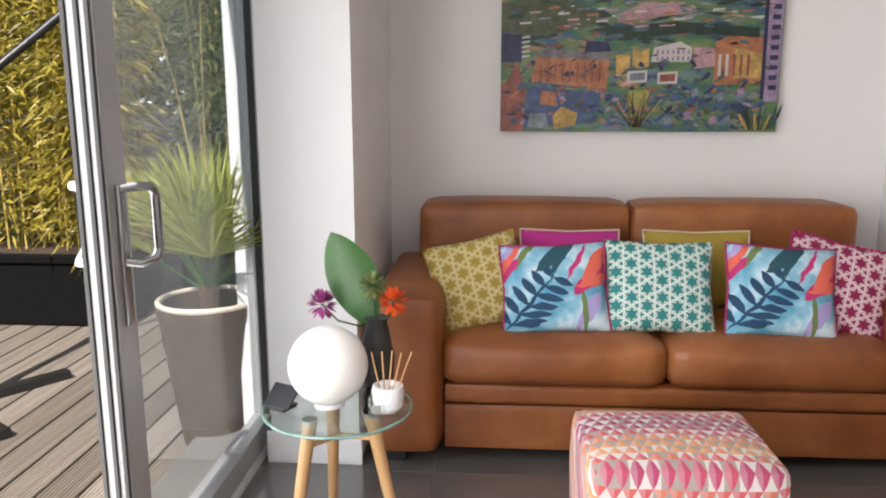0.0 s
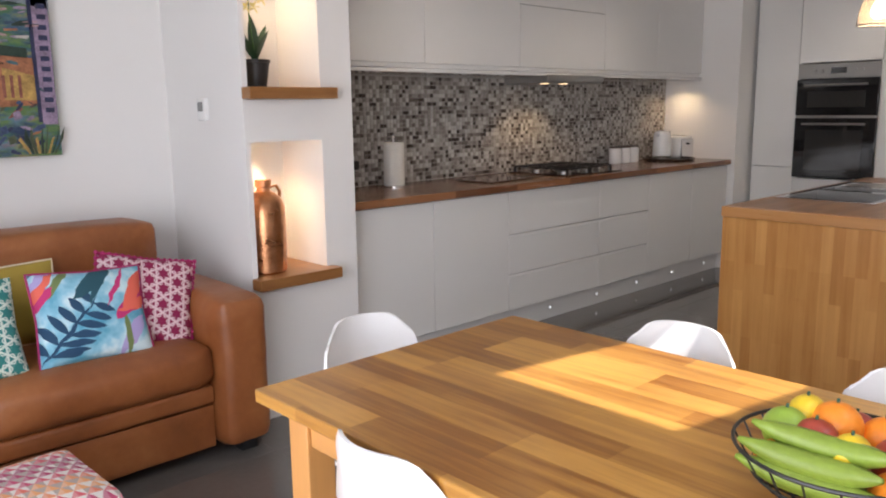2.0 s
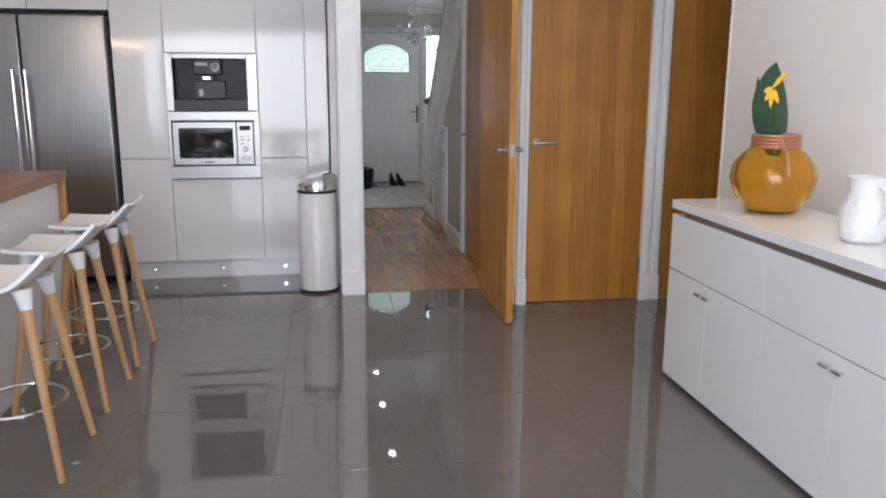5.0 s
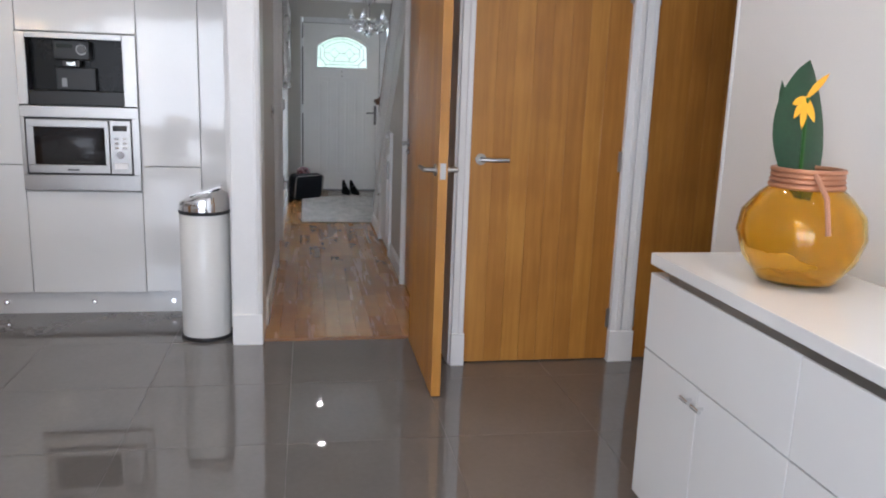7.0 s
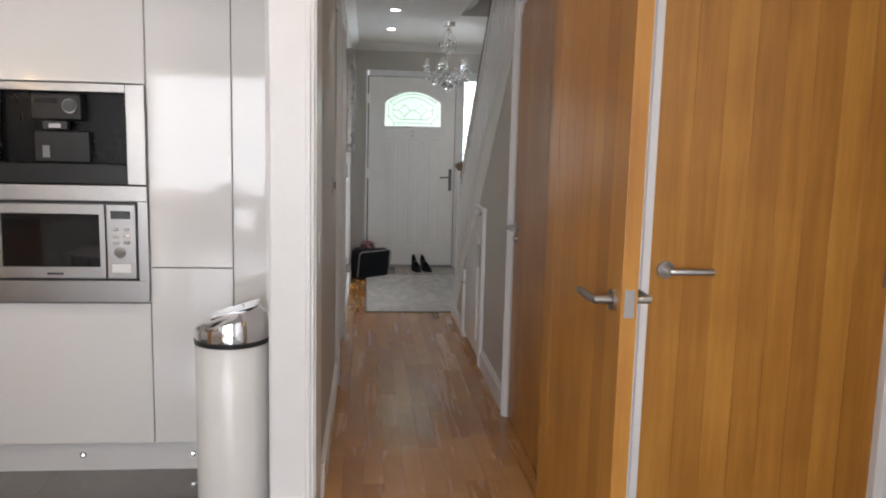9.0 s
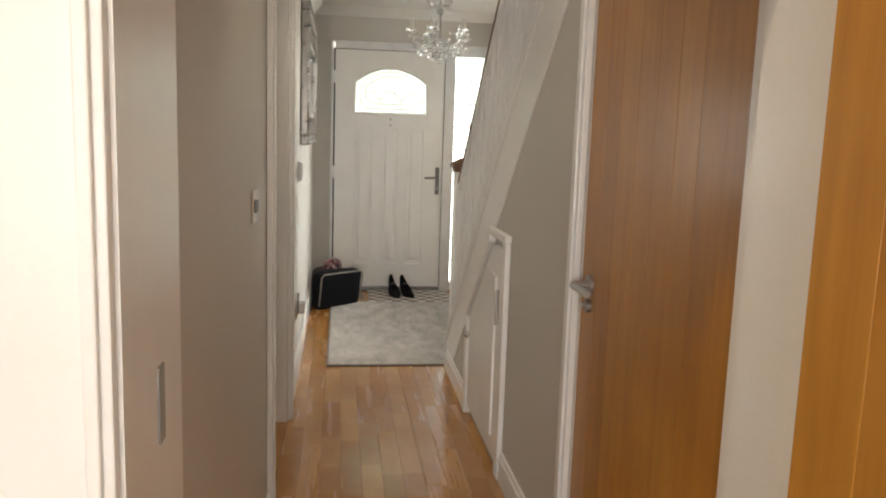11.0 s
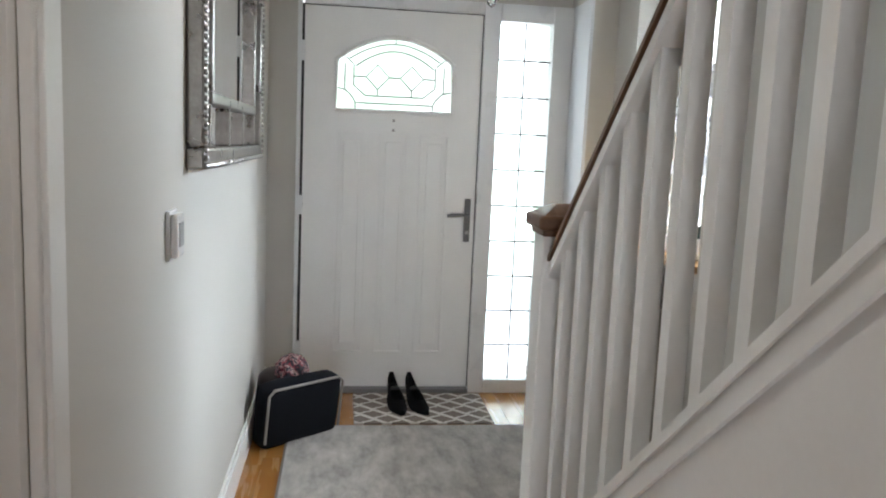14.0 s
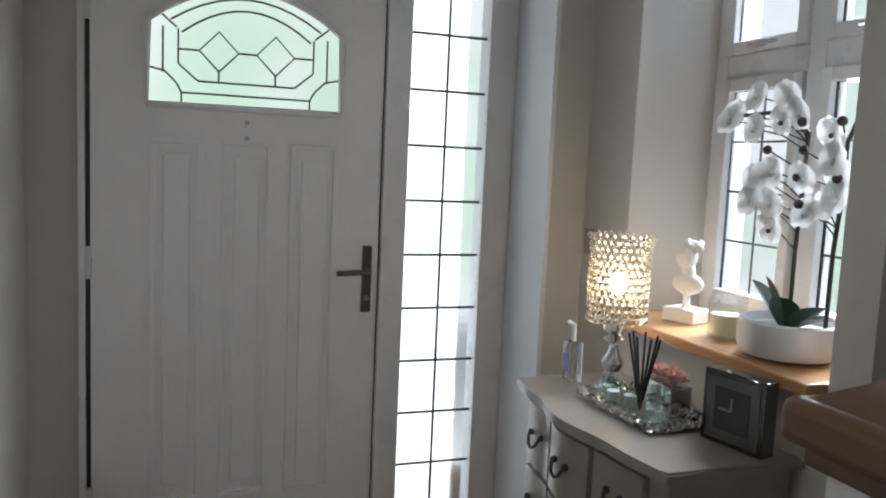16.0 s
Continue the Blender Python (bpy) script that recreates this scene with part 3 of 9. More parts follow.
# island
isl = thing("kitchen_island", "oak-ended kitchen island with dark wood top", "island", at=(0, 0, 0))
IX0, IX1, IY0, IY1 = 3.30, 5.09, 0.65, 1.60
b = nb()
for x0, y0, x1, y1 in ((IX0 + 0.045, IY0, IX1, 1.15), (IX0 + 0.045, 1.53, IX1, IY1), (IX0 + 0.045, 1.15, 3.77, 1.53), (4.40, 1.15, IX1, 1.53)):
    box(b, x0, y0, ZW - 0.045, x1, y1, ZW)
part("worktop", b, M_ISLTOP, isl, "dark oiled wood island top")
part("end_panel", box(nb(), IX0 + 0.006, IY0 + 0.004, 0.0, IX0 + 0.044, IY1 - 0.004, ZW - 0.046, 0.003), M_ISLEND, isl, "light oak block end panel")
part("top_edge", box(nb(), IX0, IY0, ZW - 0.045, IX0 + 0.044, IY1, ZW, 0.003), wood("oak_edge", (0.42, 0.19, 0.06), (0.5, 0.25, 0.09), 0.1, 2, "yz", 0.3), isl)
part("back_panel", box(nb(), IX0 + 0.046, IY0 + 0.03, 0.0, IX1 - 0.05, IY0 + 0.05, ZW - 0.047, 0.002), M_GLOSS, isl, "white gloss back panel")
part("end_panel", box(nb(), IX1 - 0.045, IY0 + 0.004, 0.0, IX1 - 0.004, IY1 - 0.004, ZW - 0.046, 0.003), M_ISLEND, isl)
part("front_units", box(nb(), IX0 + 0.046, IY0 + 0.06, 0.13, IX1 - 0.05, IY1 - 0.03, 0.70, 0.002), M_GLOSS, isl)
b = box(nb(), IX0 + 0.046, IY0 + 0.06, 0.70, IX1 - 0.05, 1.12, ZW - 0.047)
box(b, IX0 + 0.046, IY1 - 0.045, 0.70, IX1 - 0.05, IY1 - 0.03, ZW - 0.047)
part("top_rail", b, M_GLOSS, isl)

# ---- dining table ----
TX0, TX1, TY0, TY1, TZ = 0.88, 1.72, -0.685, 1.42, 0.75
tb = thing("dining_table", "solid oak block dining table with square legs", "table")
part("tabletop", box(nb(), TX0, TY0, TZ - 0.03, TX1, TY1, TZ, 0.004), M_OAKTOP, tb)
b = nb()
for x in (TX0 + 0.06, TX1 - 0.08):
    part("apron", box(nb(), x, TY0 + 0.12, TZ - 0.115, x + 0.02, TY1 - 0.12, TZ - 0.031, 0.002), wood("oak_apron_y", (0.40, 0.17, 0.045), (0.54, 0.26, 0.08), 0.1, 3, "yz", 0.35), tb)
for y in (TY0 + 0.06, TY1 - 0.08):
    part("apron", box(nb(), TX0 + 0.12, y, TZ - 0.115, TX1 - 0.12, y + 0.02, TZ - 0.031, 0.002), wood("oak_apron_x", (0.40, 0.17, 0.045), (0.54, 0.26, 0.08), 0.1, 3, "xz", 0.35), tb)
for x in (TX0 + 0.05, TX1 - 0.12):
    for y in (TY0 + 0.05, TY1 - 0.12):
        part("leg", box(nb(), x, y, 0, x + 0.07, y + 0.07, TZ - 0.031, 0.004), M_TABLEOAK, tb)

# ---- sofa ----
s = Nodes("tan_leather")
v = s.coords()
vo = s.add("TexVoronoi", Vector=v, Scale=260.0)
n1, n2 = s.noise(v, 3.0, 5), s.noise(v, 30.0, 4)
s.set(Base_Color=s.ramp(s.math("ADD", s.math("MULTIPLY", n1, 0.85), s.math("MULTIPLY", n2, 0.15)), [(0.32, (0.18, 0.052, 0.014)), (0.5, (0.265, 0.085, 0.024)), (0.68, (0.37, 0.138, 0.045))]),
      Roughness=s.math("ADD", s.math("MULTIPLY", n1, 0.2), 0.33))
wr = s.add("Mapping", Vector=v)
wr.inputs["Scale"].default_value = (3.2, 3.0, 4.5)
n3 = s.noise(wr.outputs[0], 1.6, 3, 0.5)
s.bump(s.math("ADD", s.math("MULTIPLY", n3, 1.0), s.math("MULTIPLY", vo.outputs[0], 0.04)), 0.5, 0.02)
M_LEATHER = s.m


def puffy(bm, x0, y0, z0, x1, y1, z1, r=0.05, crown=0.02, n=10, seed=0):
    """A stuffed block: rounded, with swollen faces and small folds."""
    t = bmesh.new()
    bmesh.ops.create_cube(t, size=2.0)
    bmesh.ops.subdivide_edges(t, edges=t.edges, cuts=n, use_grid_fill=True)
    h = Vector(((x1 - x0) / 2, (y1 - y0) / 2, (z1 - z0) / 2))
    c = Vector(((x0 + x1) / 2, (y0 + y1) / 2, (z0 + z1) / 2))
    for v in t.verts:
        p = Vector((v.co.x * h.x, v.co.y * h.y, v.co.z * h.z))
        q = Vector([max(-h[i] + r, min(h[i] - r, p[i])) for i in range(3)])
        d = p - q
        if d.length > 1e-6:
            p = q + d.normalized() * r
        u = v.co
        k = [(1 - u[(i + 1) % 3] ** 2) * (1 - u[(i + 2) % 3] ** 2) for i in range(3)]
        for i in range(3):
            if abs(u[i]) > 0.99:
                p[i] += math.copysign(crown * k[i], u[i])
        p += 0.003 * Vector((noise.noise(p * 7 + Vector((seed, 0, 0))), noise.noise(p * 7 + Vector((0, seed, 5))), noise.noise(p * 6 + Vector((9, 0, seed)))))
        v.co = p + c
    me = bpy.data.meshes.new("tmp")
    t.to_mesh(me)
    t.free()
    bm.from_mesh(me)
    bpy.data.meshes.remove(me)
    return bm


sf = thing("sofa", "tan brown leather two-seat sofa against the white wall", "sofa", at=(0, 0, 0))
SX0, SX1, SY0, SY1 = -0.445, 1.62, 2.60, 3.56
part("base", puffy(nb(), SX0 + 0.26, SY0 + 0.07, 0.05, SX1 - 0.22, SY1 - 0.1, 0.225, 0.012, 0.004), M_LEATHER, sf)
part("base_rail", puffy(nb(), SX0 + 0.26, SY0 + 0.055, 0.228, SX1 - 0.22, SY1 - 0.1, 0.31, 0.02, 0.006), M_LEATHER, sf)
for x0, x1, sd in ((SX0, SX0 + 0.255, 1), (SX1 - 0.215, SX1, 2)):
    part("armrest", puffy(nb(), x0, SY0, 0.045, x1, SY1 - 0.12, 0.64, 0.05, 0.012, 12, sd), M_LEATHER, sf)
mid = (SX0 + 0.26 + SX1 - 0.22) / 2
for x0, x1, sd in ((SX0 + 0.255, mid - 0.004, 3), (mid + 0.004, SX1 - 0.215, 4)):
    part("seat_cushion", puffy(nb(), x0, SY0 + 0.03, 0.30, x1, SY1 - 0.3, 0.475, 0.055, 0.022, 12, sd), M_LEATHER, sf)
    part("back_cushion", puffy(nb(), x0 - (0.13 if sd == 3 else 0.055), SY1 - 0.36, 0.44, x1 + (0.05 if sd == 4 else -0.055), SY1 - 0.10, 0.885, 0.038, 0.012, 12, sd + 5), M_LEATHER, sf)
part("back_frame", puffy(nb(), SX0 + 0.13, SY1 - 0.13, 0.05, SX1 - 0.13, SY1, 0.80, 0.03, 0.0), M_LEATHER, sf)
for x in (SX0 + 0.05, SX1 - 0.12):
    for y in (SY0 + 0.06, SY1 - 0.15):
        part("foot", box(nb(), x, y, 0, x + 0.07, y + 0.07, 0.05, 0.004), M_BLACK, sf)

# ---- footstool ----
s = Nodes("triangle_print_fabric")
c = s.t.nodes.new("ShaderNodeTexCoord")
sp = s.add("SeparateXYZ", Vector=c.outputs["Object"])
K = 26.0
u0 = s.math("MULTIPLY", s.math("ADD", sp.outputs[0], s.math("MULTIPLY", sp.outputs[1], 0.0)), K)
v0 = s.math("MULTIPLY", s.math("SUBTRACT", s.math("MULTIPLY", sp.outputs[1], 1.0), sp.outputs[2]), K * 1.15)
row = s.math("FLOOR", v0)
fv = s.math("SUBTRACT", v0, row)
uu = s.math("ADD", u0, s.math("MULTIPLY", row, 0.5))
col = s.math("FLOOR", uu)
fu = s.math("SUBTRACT", uu, col)
tri = s.math("LESS_THAN", s.math("MULTIPLY", s.math("ABSOLUTE", s.math("SUBTRACT", fu, 0.5)), 2.0), s.math("SUBTRACT", 1.05, fv))
cb = s.add("CombineXYZ", X=col, Y=row)
wn = s.add("TexWhiteNoise", Vector=cb.outputs[0])
f = s.math("ADD", s.math("MULTIPLY", s.math("SINE", s.math("MULTIPLY", row, 0.72)), 0.38), s.math("ADD", 0.42, s.math("MULTIPLY", wn.outputs[0], 0.22)))
hot = s.ramp(f, [(0.05, (0.28, 0.03, 0.10)), (0.38, (0.50, 0.05, 0.14)), (0.62, (0.68, 0.11, 0.10)), (0.85, (0.74, 0.33, 0.13))])
half = s.math("LESS_THAN", fu, 0.5)
hot2 = s.mix(s.math("MULTIPLY", half, 0.22), hot, g(0.7))
pale = s.mix(s.math("GREATER_THAN", wn.outputs[0], 0.55), (0.70, 0.66, 0.62), (0.40, 0.34, 0.30))
fab = s.noise(c.outputs["Object"], 500.0, 2)
s.set(Base_Color=s.mix(s.math("MULTIPLY", fab, 0.15), s.mix(tri, pale, hot2), g(0.3)), Roughness=0.85)
s.bump(fab, 0.3, 0.001)
M_OTTO = s.m

ot = thing("footstool", "pink and orange triangle-patterned fabric footstool", "footstool", at=pose(0.485, 2.02, 0, 0, 0, 2))
part("body", puffy(nb(), -0.25, -0.2, 0.03, 0.25, 0.2, 0.415, 0.025, 0.012), M_OTTO, ot)
for x in (-0.22, 0.22):
    for y in (-0.15, 0.15):
        part("foot", rod(nb(), (x, y, 0), (x, y, 0.035), 0.02), M_BLACK, ot)

# ---- oak doors ----


def lever(parent, x, y, z, side, along, key=False):
    """A round rose with a straight lever; side: -x or +x direction out of the door; along: way the lever points."""
    b = nb()
    o = Vector(side)
    a = Vector(along)
    p = Vector((x, y, z))
    rod(b, p, p + o * 0.008, 0.026)
    rod(b, p + o * 0.006, p + o * 0.05, 0.010)
    tube(b, [p + o * 0.045, p + o * 0.05 + a * 0.01, p + o * 0.05 + a * 0.125], 0.0095, 10)
    if key:
        q = p - Vector((0, 0, 0.055))
        rod(b, q, q + o * 0.012, 0.018)
        rod(b, q + o * 0.01, q + o * 0.02, 0.008)
    return part("door_handle", b, M_STEEL, parent, "brushed steel lever handle")


def oak_door(name, at, w, label, hinge="left"):
    """A leaf in the y-z plane: local y from 0 to w, thickness along x."""
    d = thing(name, label, "door", at=at, kind="structure")
    n = 6
    st = 0.11
    part("stile", box(nb(), 0, 0, 0.006, 0.04, st, 1.985, 0.0015), M_DOOROAK, d)
    part("stile", box(nb(), 0, w - st, 0.006, 0.04, w, 1.985, 0.0015), M_DOOROAK, d)
    pw = (w - 2 * st) / n
    for i in range(n):
        part("board", box(nb(), 0.0006, st + i * pw + 0.0002, 0.006, 0.0394, st + (i + 1) * pw - 0.0002, 1.985, 0.0010, 1), M_DOOROAK, d)
    return d


def hinge_set(parent, y, x=-0.006):
    for z in (0.22, 1.0, 1.78):
        b = rod(nb(), (x, y, z - 0.05), (x, y, z + 0.05), 0.007, n=10)
        box(b, x, y - 0.016, z - 0.048, x + 0.003, y + 0.016, z + 0.048)
        part("hinge", b, M_STEEL, parent)


# hall door, standing open into the kitchen
d = oak_door("door_hall", pose(5.78, -1.696, 0, 0, 0, 90), 0.77, "oak boarded hall door standing open into the kitchen")
lever(d, 0.0, 0.715, 0.985, (-1, 0, 0), (0, -1, 0))
lever(d, 0.04, 0.715, 0.985, (1, 0, 0), (0, -1, 0))
part("latch_plate", box(nb(), 0.008, 0.769, 0.952, 0.032, 0.7715, 1.018), M_STEEL, d)
d = oak_door("door_cupboard_1", (XC + 0.01, -2.615, 0), 0.745, "closed oak boarded cupboard door in white frame")
lever(d, 0.0, 0.69, 1.0, (-1, 0, 0), (0, -1, 0))
hinge_set(d, 0.0)
d = oak_door("door_cupboard_2", (XC + 0.01, -3.495, 0), 0.76, "closed oak boarded cupboard door beside the sideboard")
hinge_set(d, 0.76)
d = oak_door("door_understairs", pose(6.96, YR - 0.045, 0, 0, 0, 90), 0.84, "closed oak boarded door in the hall wall")
lever(d, 0.04, 0.07, 0.96, (1, 0, 0), (0, 1, 0), True)
hinge_set(d, 0.84, 0.046)

# ---- front door ----
fd = thing("front_door", "white panelled front door with arched leaded glass", "door", kind="structure", at=(XF - 0.02, -1.985, 0.03))
FW, FH = 0.905, 1.975
b = nb()
# leaf with an arched window opening: local y 0..FW (0 is the handle side), window y .14-.745
wy0, wy1, wz0, wz1, wtop = 0.145, 0.745, 1.462, 1.715, 1.838
box(b, 0, 0, 0, 0.05, FW, wz0)
box(b, 0, 0, wz0, 0.05, wy0, FH)
box(b, 0, wy1, wz0, 0.05, FW, FH)
arc = [(wy0 + (wy1 - wy0) * i / 12, wz1 + (wtop - wz1) * math.sin(math.pi * i / 12) ** 0.8) for i in range(13)]
prism(b, [(wy0, FH)] + arc + [(wy1, FH)], "x", 0, 0.05)
part("door_leaf", b, M_TRIM, fd)
for p0 in (0.165, 0.38, 0.595):
    b = nb()
    box(b, -0.014, p0 - 0.015, 0.185, 0.001, p0 + 0.14, 0.20, 0.002)
    box(b, -0.014, p0 - 0.015, 1.345, 0.001, p0 + 0.14, 1.36, 0.002)
    box(b, -0.014, p0 - 0.015, 0.20, 0.001, p0, 1.345, 0.002)
    box(b, -0.014, p0 + 0.125, 0.20, 0.001, p0 + 0.14, 1.345, 0.002)
    box(b, -0.011, p0 + 0.022, 0.24, 0.001, p0 + 0.103, 1.31, 0.005)
    part("panel_moulding", b, M_TRIM, fd)

# ---- stairs ----
st = thing("staircase", "white painted staircase with closed string and balusters", "stairs", kind="structure")
def top_edge(x):
    return 0.41 + SL * (9.13 - x)
b = nb()
prism(b, [(9.42, 0.0), (9.42, top_edge(9.42)), (6.1, top_edge(6.1)), (6.1, low_edge(6.1)), (9.23, 0.0)], "y", YR - 0.035, YR + 0.006)
part("string", b, M_TRIM, st)
b = nb()

# ---- living area: painting, cushions, side table ----
M_CANVAS_SIDE = plain("canvas_edge", (0.35, 0.22, 0.2), 0.8)
s = Nodes("painted_sky_and_hills")
v = s.coords((2.0, 1, 7.0))
n1 = s.noise(v, 1.6, 6, 0.65)
n2 = s.noise(s.coords((5, 1, 16), loc=(3, 1, 2)), 1.3, 5, 0.6)
n3 = s.noise(s.coords((9, 1, 22), loc=(7, 5, 1)), 1.0, 4, 0.6)
base = s.ramp(n1, [(0.28, (0.02, 0.05, 0.16)), (0.38, (0.03, 0.09, 0.20)), (0.46, (0.05, 0.14, 0.07)), (0.54, (0.12, 0.2, 0.06)), (0.62, (0.10, 0.20, 0.27)), (0.72, (0.3, 0.17, 0.18))])
dabs = s.ramp(n2, [(0.36, (0.02, 0.04, 0.10)), (0.48, (0.06, 0.12, 0.16)), (0.56, (0.20, 0.24, 0.10)), (0.66, (0.42, 0.16, 0.12)), (0.76, (0.55, 0.5, 0.42))])
s.set(Base_Color=s.mix(s.ramp(n3, [(0.45, g(0.0)), (0.6, g(1.0))]), base, dabs), Roughness=0.45)
s.bump(n3, 0.3, 0.002)
M_PAINTING = s.m


def dab(name, col, var=0.6):
    mean = sum(col) / 3
    col = tuple(0.72 * (0.75 * c + 0.25 * mean) for c in col)
    return plain("oil_" + name, col, 0.45, var=var, scale=18, fine=120, bump=0.25, dist=0.002)


pic = thing("painting", "colourful unframed oil painting of a town", "painting", at=(0.01, 3.532, 1.165))
part("canvas", box(nb(), 0, 0, 0, 1.2, 0.046, 0.80, 0.004), M_PAINTING, pic)


def patch(name, pts, m, lift=0.001):
    part(name, prism(nb(), pts, "y", -0.001 - lift, 0.001), m, pic, smooth=0)


ORANGE, RUST, BLUE, NAVY, YEL, PINK, WHT, GRN, DGRN, LILAC, SKY = (dab("orange", (0.55, 0.17, 0.04)), dab("rust", (0.38, 0.09, 0.05)), dab("blue", (0.05, 0.11, 0.28)),
    dab("navy", (0.02, 0.03, 0.12)), dab("yellow", (0.68, 0.38, 0.03)), dab("pink", (0.55, 0.28, 0.30)), dab("white", (0.7, 0.66, 0.6), 0.1), dab("green", (0.09, 0.12, 0.05)),
    dab("dark_green", (0.02, 0.06, 0.04)), dab("lilac", (0.38, 0.25, 0.42)), dab("sky", (0.22, 0.28, 0.34)))
patch("hill_band", [(0, 0.60), (0.3, 0.63), (0.55, 0.58), (0.8, 0.66), (1.2, 0.60), (1.2, 0.80), (0, 0.80)], SKY)
patch("hill_band", [(0.0, 0.55), (0.22, 0.58), (0.42, 0.52), (0.42, 0.46), (0.2, 0.41), (0.0, 0.43)], GRN)
patch("hill_band", [(0.35, 0.62), (0.6, 0.68), (0.85, 0.62), (0.6, 0.58)], dab("ochre", (0.42, 0.34, 0.12)), 0.002)
patch("hill_band", [(0.45, 0.39), (0.8, 0.42), (1.1, 0.40), (1.1, 0.44), (0.75, 0.47), (0.45, 0.44)], DGRN)
patch("town_band", [(0.5, 0.47), (0.78, 0.50), (0.75, 0.54), (0.62, 0.55), (0.5, 0.50)], PINK, 0.002)
for i in range(26):
    x, z = 0.08 + 0.041 * i, 0.46 + 0.07 * ((i * 7) % 11) / 11
    patch("brush_mark", [(x, z), (x + 0.05, z + 0.004), (x + 0.05, z + 0.012), (x, z + 0.009)], (WHT, PINK, SKY, ORANGE)[i % 4], 0.003)
patch("tower_block", [(0, 0.30), (0.09, 0.30), (0.10, 0.42), (0, 0.42)], NAVY)
for i in range(5):
    patch("brush_mark", [(0.09, 0.32 + 0.02 * i), (0.125, 0.325 + 0.02 * i), (0.125, 0.333 + 0.02 * i), (0.09, 0.328 + 0.02 * i)], WHT, 0.002)
patch("spire", [(0.0, 0.0), (0.10, 0.0), (0.11, 0.18), (0.07, 0.31), (0.03, 0.22), (0.0, 0.2)], RUST)
patch("orange_building", [(0.13, 0.22), (0.46, 0.18), (0.47, 0.31), (0.16, 0.33)], ORANGE)
for i in range(9):
    patch("brush_mark", [(0.17 + 0.032 * i, 0.215), (0.178 + 0.032 * i, 0.214), (0.178 + 0.032 * i, 0.30), (0.17 + 0.032 * i, 0.30)], RUST, 0.002)
patch("roof", [(0.14, 0.325), (0.47, 0.305), (0.48, 0.335), (0.20, 0.36)], dab("grey", (0.22, 0.2, 0.22)), 0.002)
patch("rooftops", [(0.36, 0.34), (0.48, 0.345), (0.46, 0.385), (0.37, 0.39)], NAVY, 0.002)
patch("yellow_house", [(0.50, 0.24), (0.56, 0.24), (0.56, 0.33), (0.50, 0.33)], YEL)
patch("yellow_house", [(0.57, 0.27), (0.64, 0.28), (0.64, 0.36), (0.60, 0.34), (0.57, 0.36)], YEL)
patch("white_terrace", [(0.65, 0.30), (0.82, 0.30), (0.82, 0.36), (0.77, 0.385), (0.66, 0.36)], WHT)
for i in range(7):
    for j in range(2):
        patch("brush_mark", [(0.67 + 0.022 * i, 0.305 + 0.028 * j), (0.68 + 0.022 * i, 0.305 + 0.028 * j), (0.68 + 0.022 * i, 0.322 + 0.028 * j), (0.67 + 0.022 * i, 0.322 + 0.028 * j)], LILAC, 0.003)
patch("pink_house", [(0.83, 0.27), (0.92, 0.28), (0.92, 0.36), (0.83, 0.36)], PINK)
patch("yellow_hall", [(0.92, 0.20), (1.12, 0.21), (1.13, 0.40), (0.98, 0.41), (0.92, 0.38)], ORANGE)
patch("yellow_hall", [(1.0, 0.23), (1.12, 0.23), (1.12, 0.33), (1.0, 0.36)], YEL, 0.002)
for i in range(5):
    patch("brush_mark", [(0.935 + 0.03 * i, 0.24), (0.947 + 0.03 * i, 0.24), (0.947 + 0.03 * i, 0.33), (0.935 + 0.03 * i, 0.33)], RUST if i > 1 else WHT, 0.003)
for x, z, m in ((0.55, 0.21, SKY), (0.68, 0.205, RUST)):
    patch("sign_board", [(x, z), (x + 0.085, z + 0.003), (x + 0.085, z + 0.055), (x, z + 0.05)], WHT, 0.002)
    patch("sign_face", [(x + 0.01, z + 0.01), (x + 0.075, z + 0.013), (x + 0.075, z + 0.045), (x + 0.01, z + 0.04)], m, 0.003)
patch("pink_tower", [(1.135, 0.13), (1.195, 0.13), (1.195, 0.80), (1.125, 0.80)], LILAC)
for i in range(14):
    patch("brush_mark", [(1.15, 0.18 + 0.042 * i), (1.185, 0.18 + 0.042 * i), (1.185, 0.2 + 0.042 * i), (1.15, 0.2 + 0.042 * i)], NAVY, 0.002)
patch("tower_shadow", [(1.12, 0.14), (1.135, 0.14), (1.13, 0.8), (1.115, 0.8)], NAVY, 0.003)
patch("street", [(0.1, 0.02), (0.42, 0.04), (0.44, 0.17), (0.12, 0.2)], BLUE)
patch("bush", [(0.24, 0.01), (0.33, 0.03), (0.34, 0.08), (0.27, 0.11), (0.23, 0.07)], YEL, 0.002)
patch("bush", [(0.17, 0.12), (0.25, 0.11), (0.24, 0.17), (0.18, 0.18)], ORANGE, 0.002)
patch("bush", [(0.12, 0.02), (0.22, 0.01), (0.2, 0.08), (0.13, 0.08)], SKY, 0.002)
patch("bush", [(0.55, 0.11), (0.64, 0.11), (0.65, 0.18), (0.56, 0.18)], dab("lime", (0.45, 0.42, 0.04)), 0.002)
for i in range(16):
    a = -1.0 + 2.0 * i / 15
    x = 0.59 + 0.02 * math.sin(i * 5)
    patch("leaf_stroke", [(x, 0.02), (x + 0.006, 0.02), (x + 0.11 * a + 0.004, 0.17 - 0.04 * a * a), (x + 0.11 * a, 0.17 - 0.04 * a * a)], (GRN, DGRN, YEL)[i % 3], 0.003)
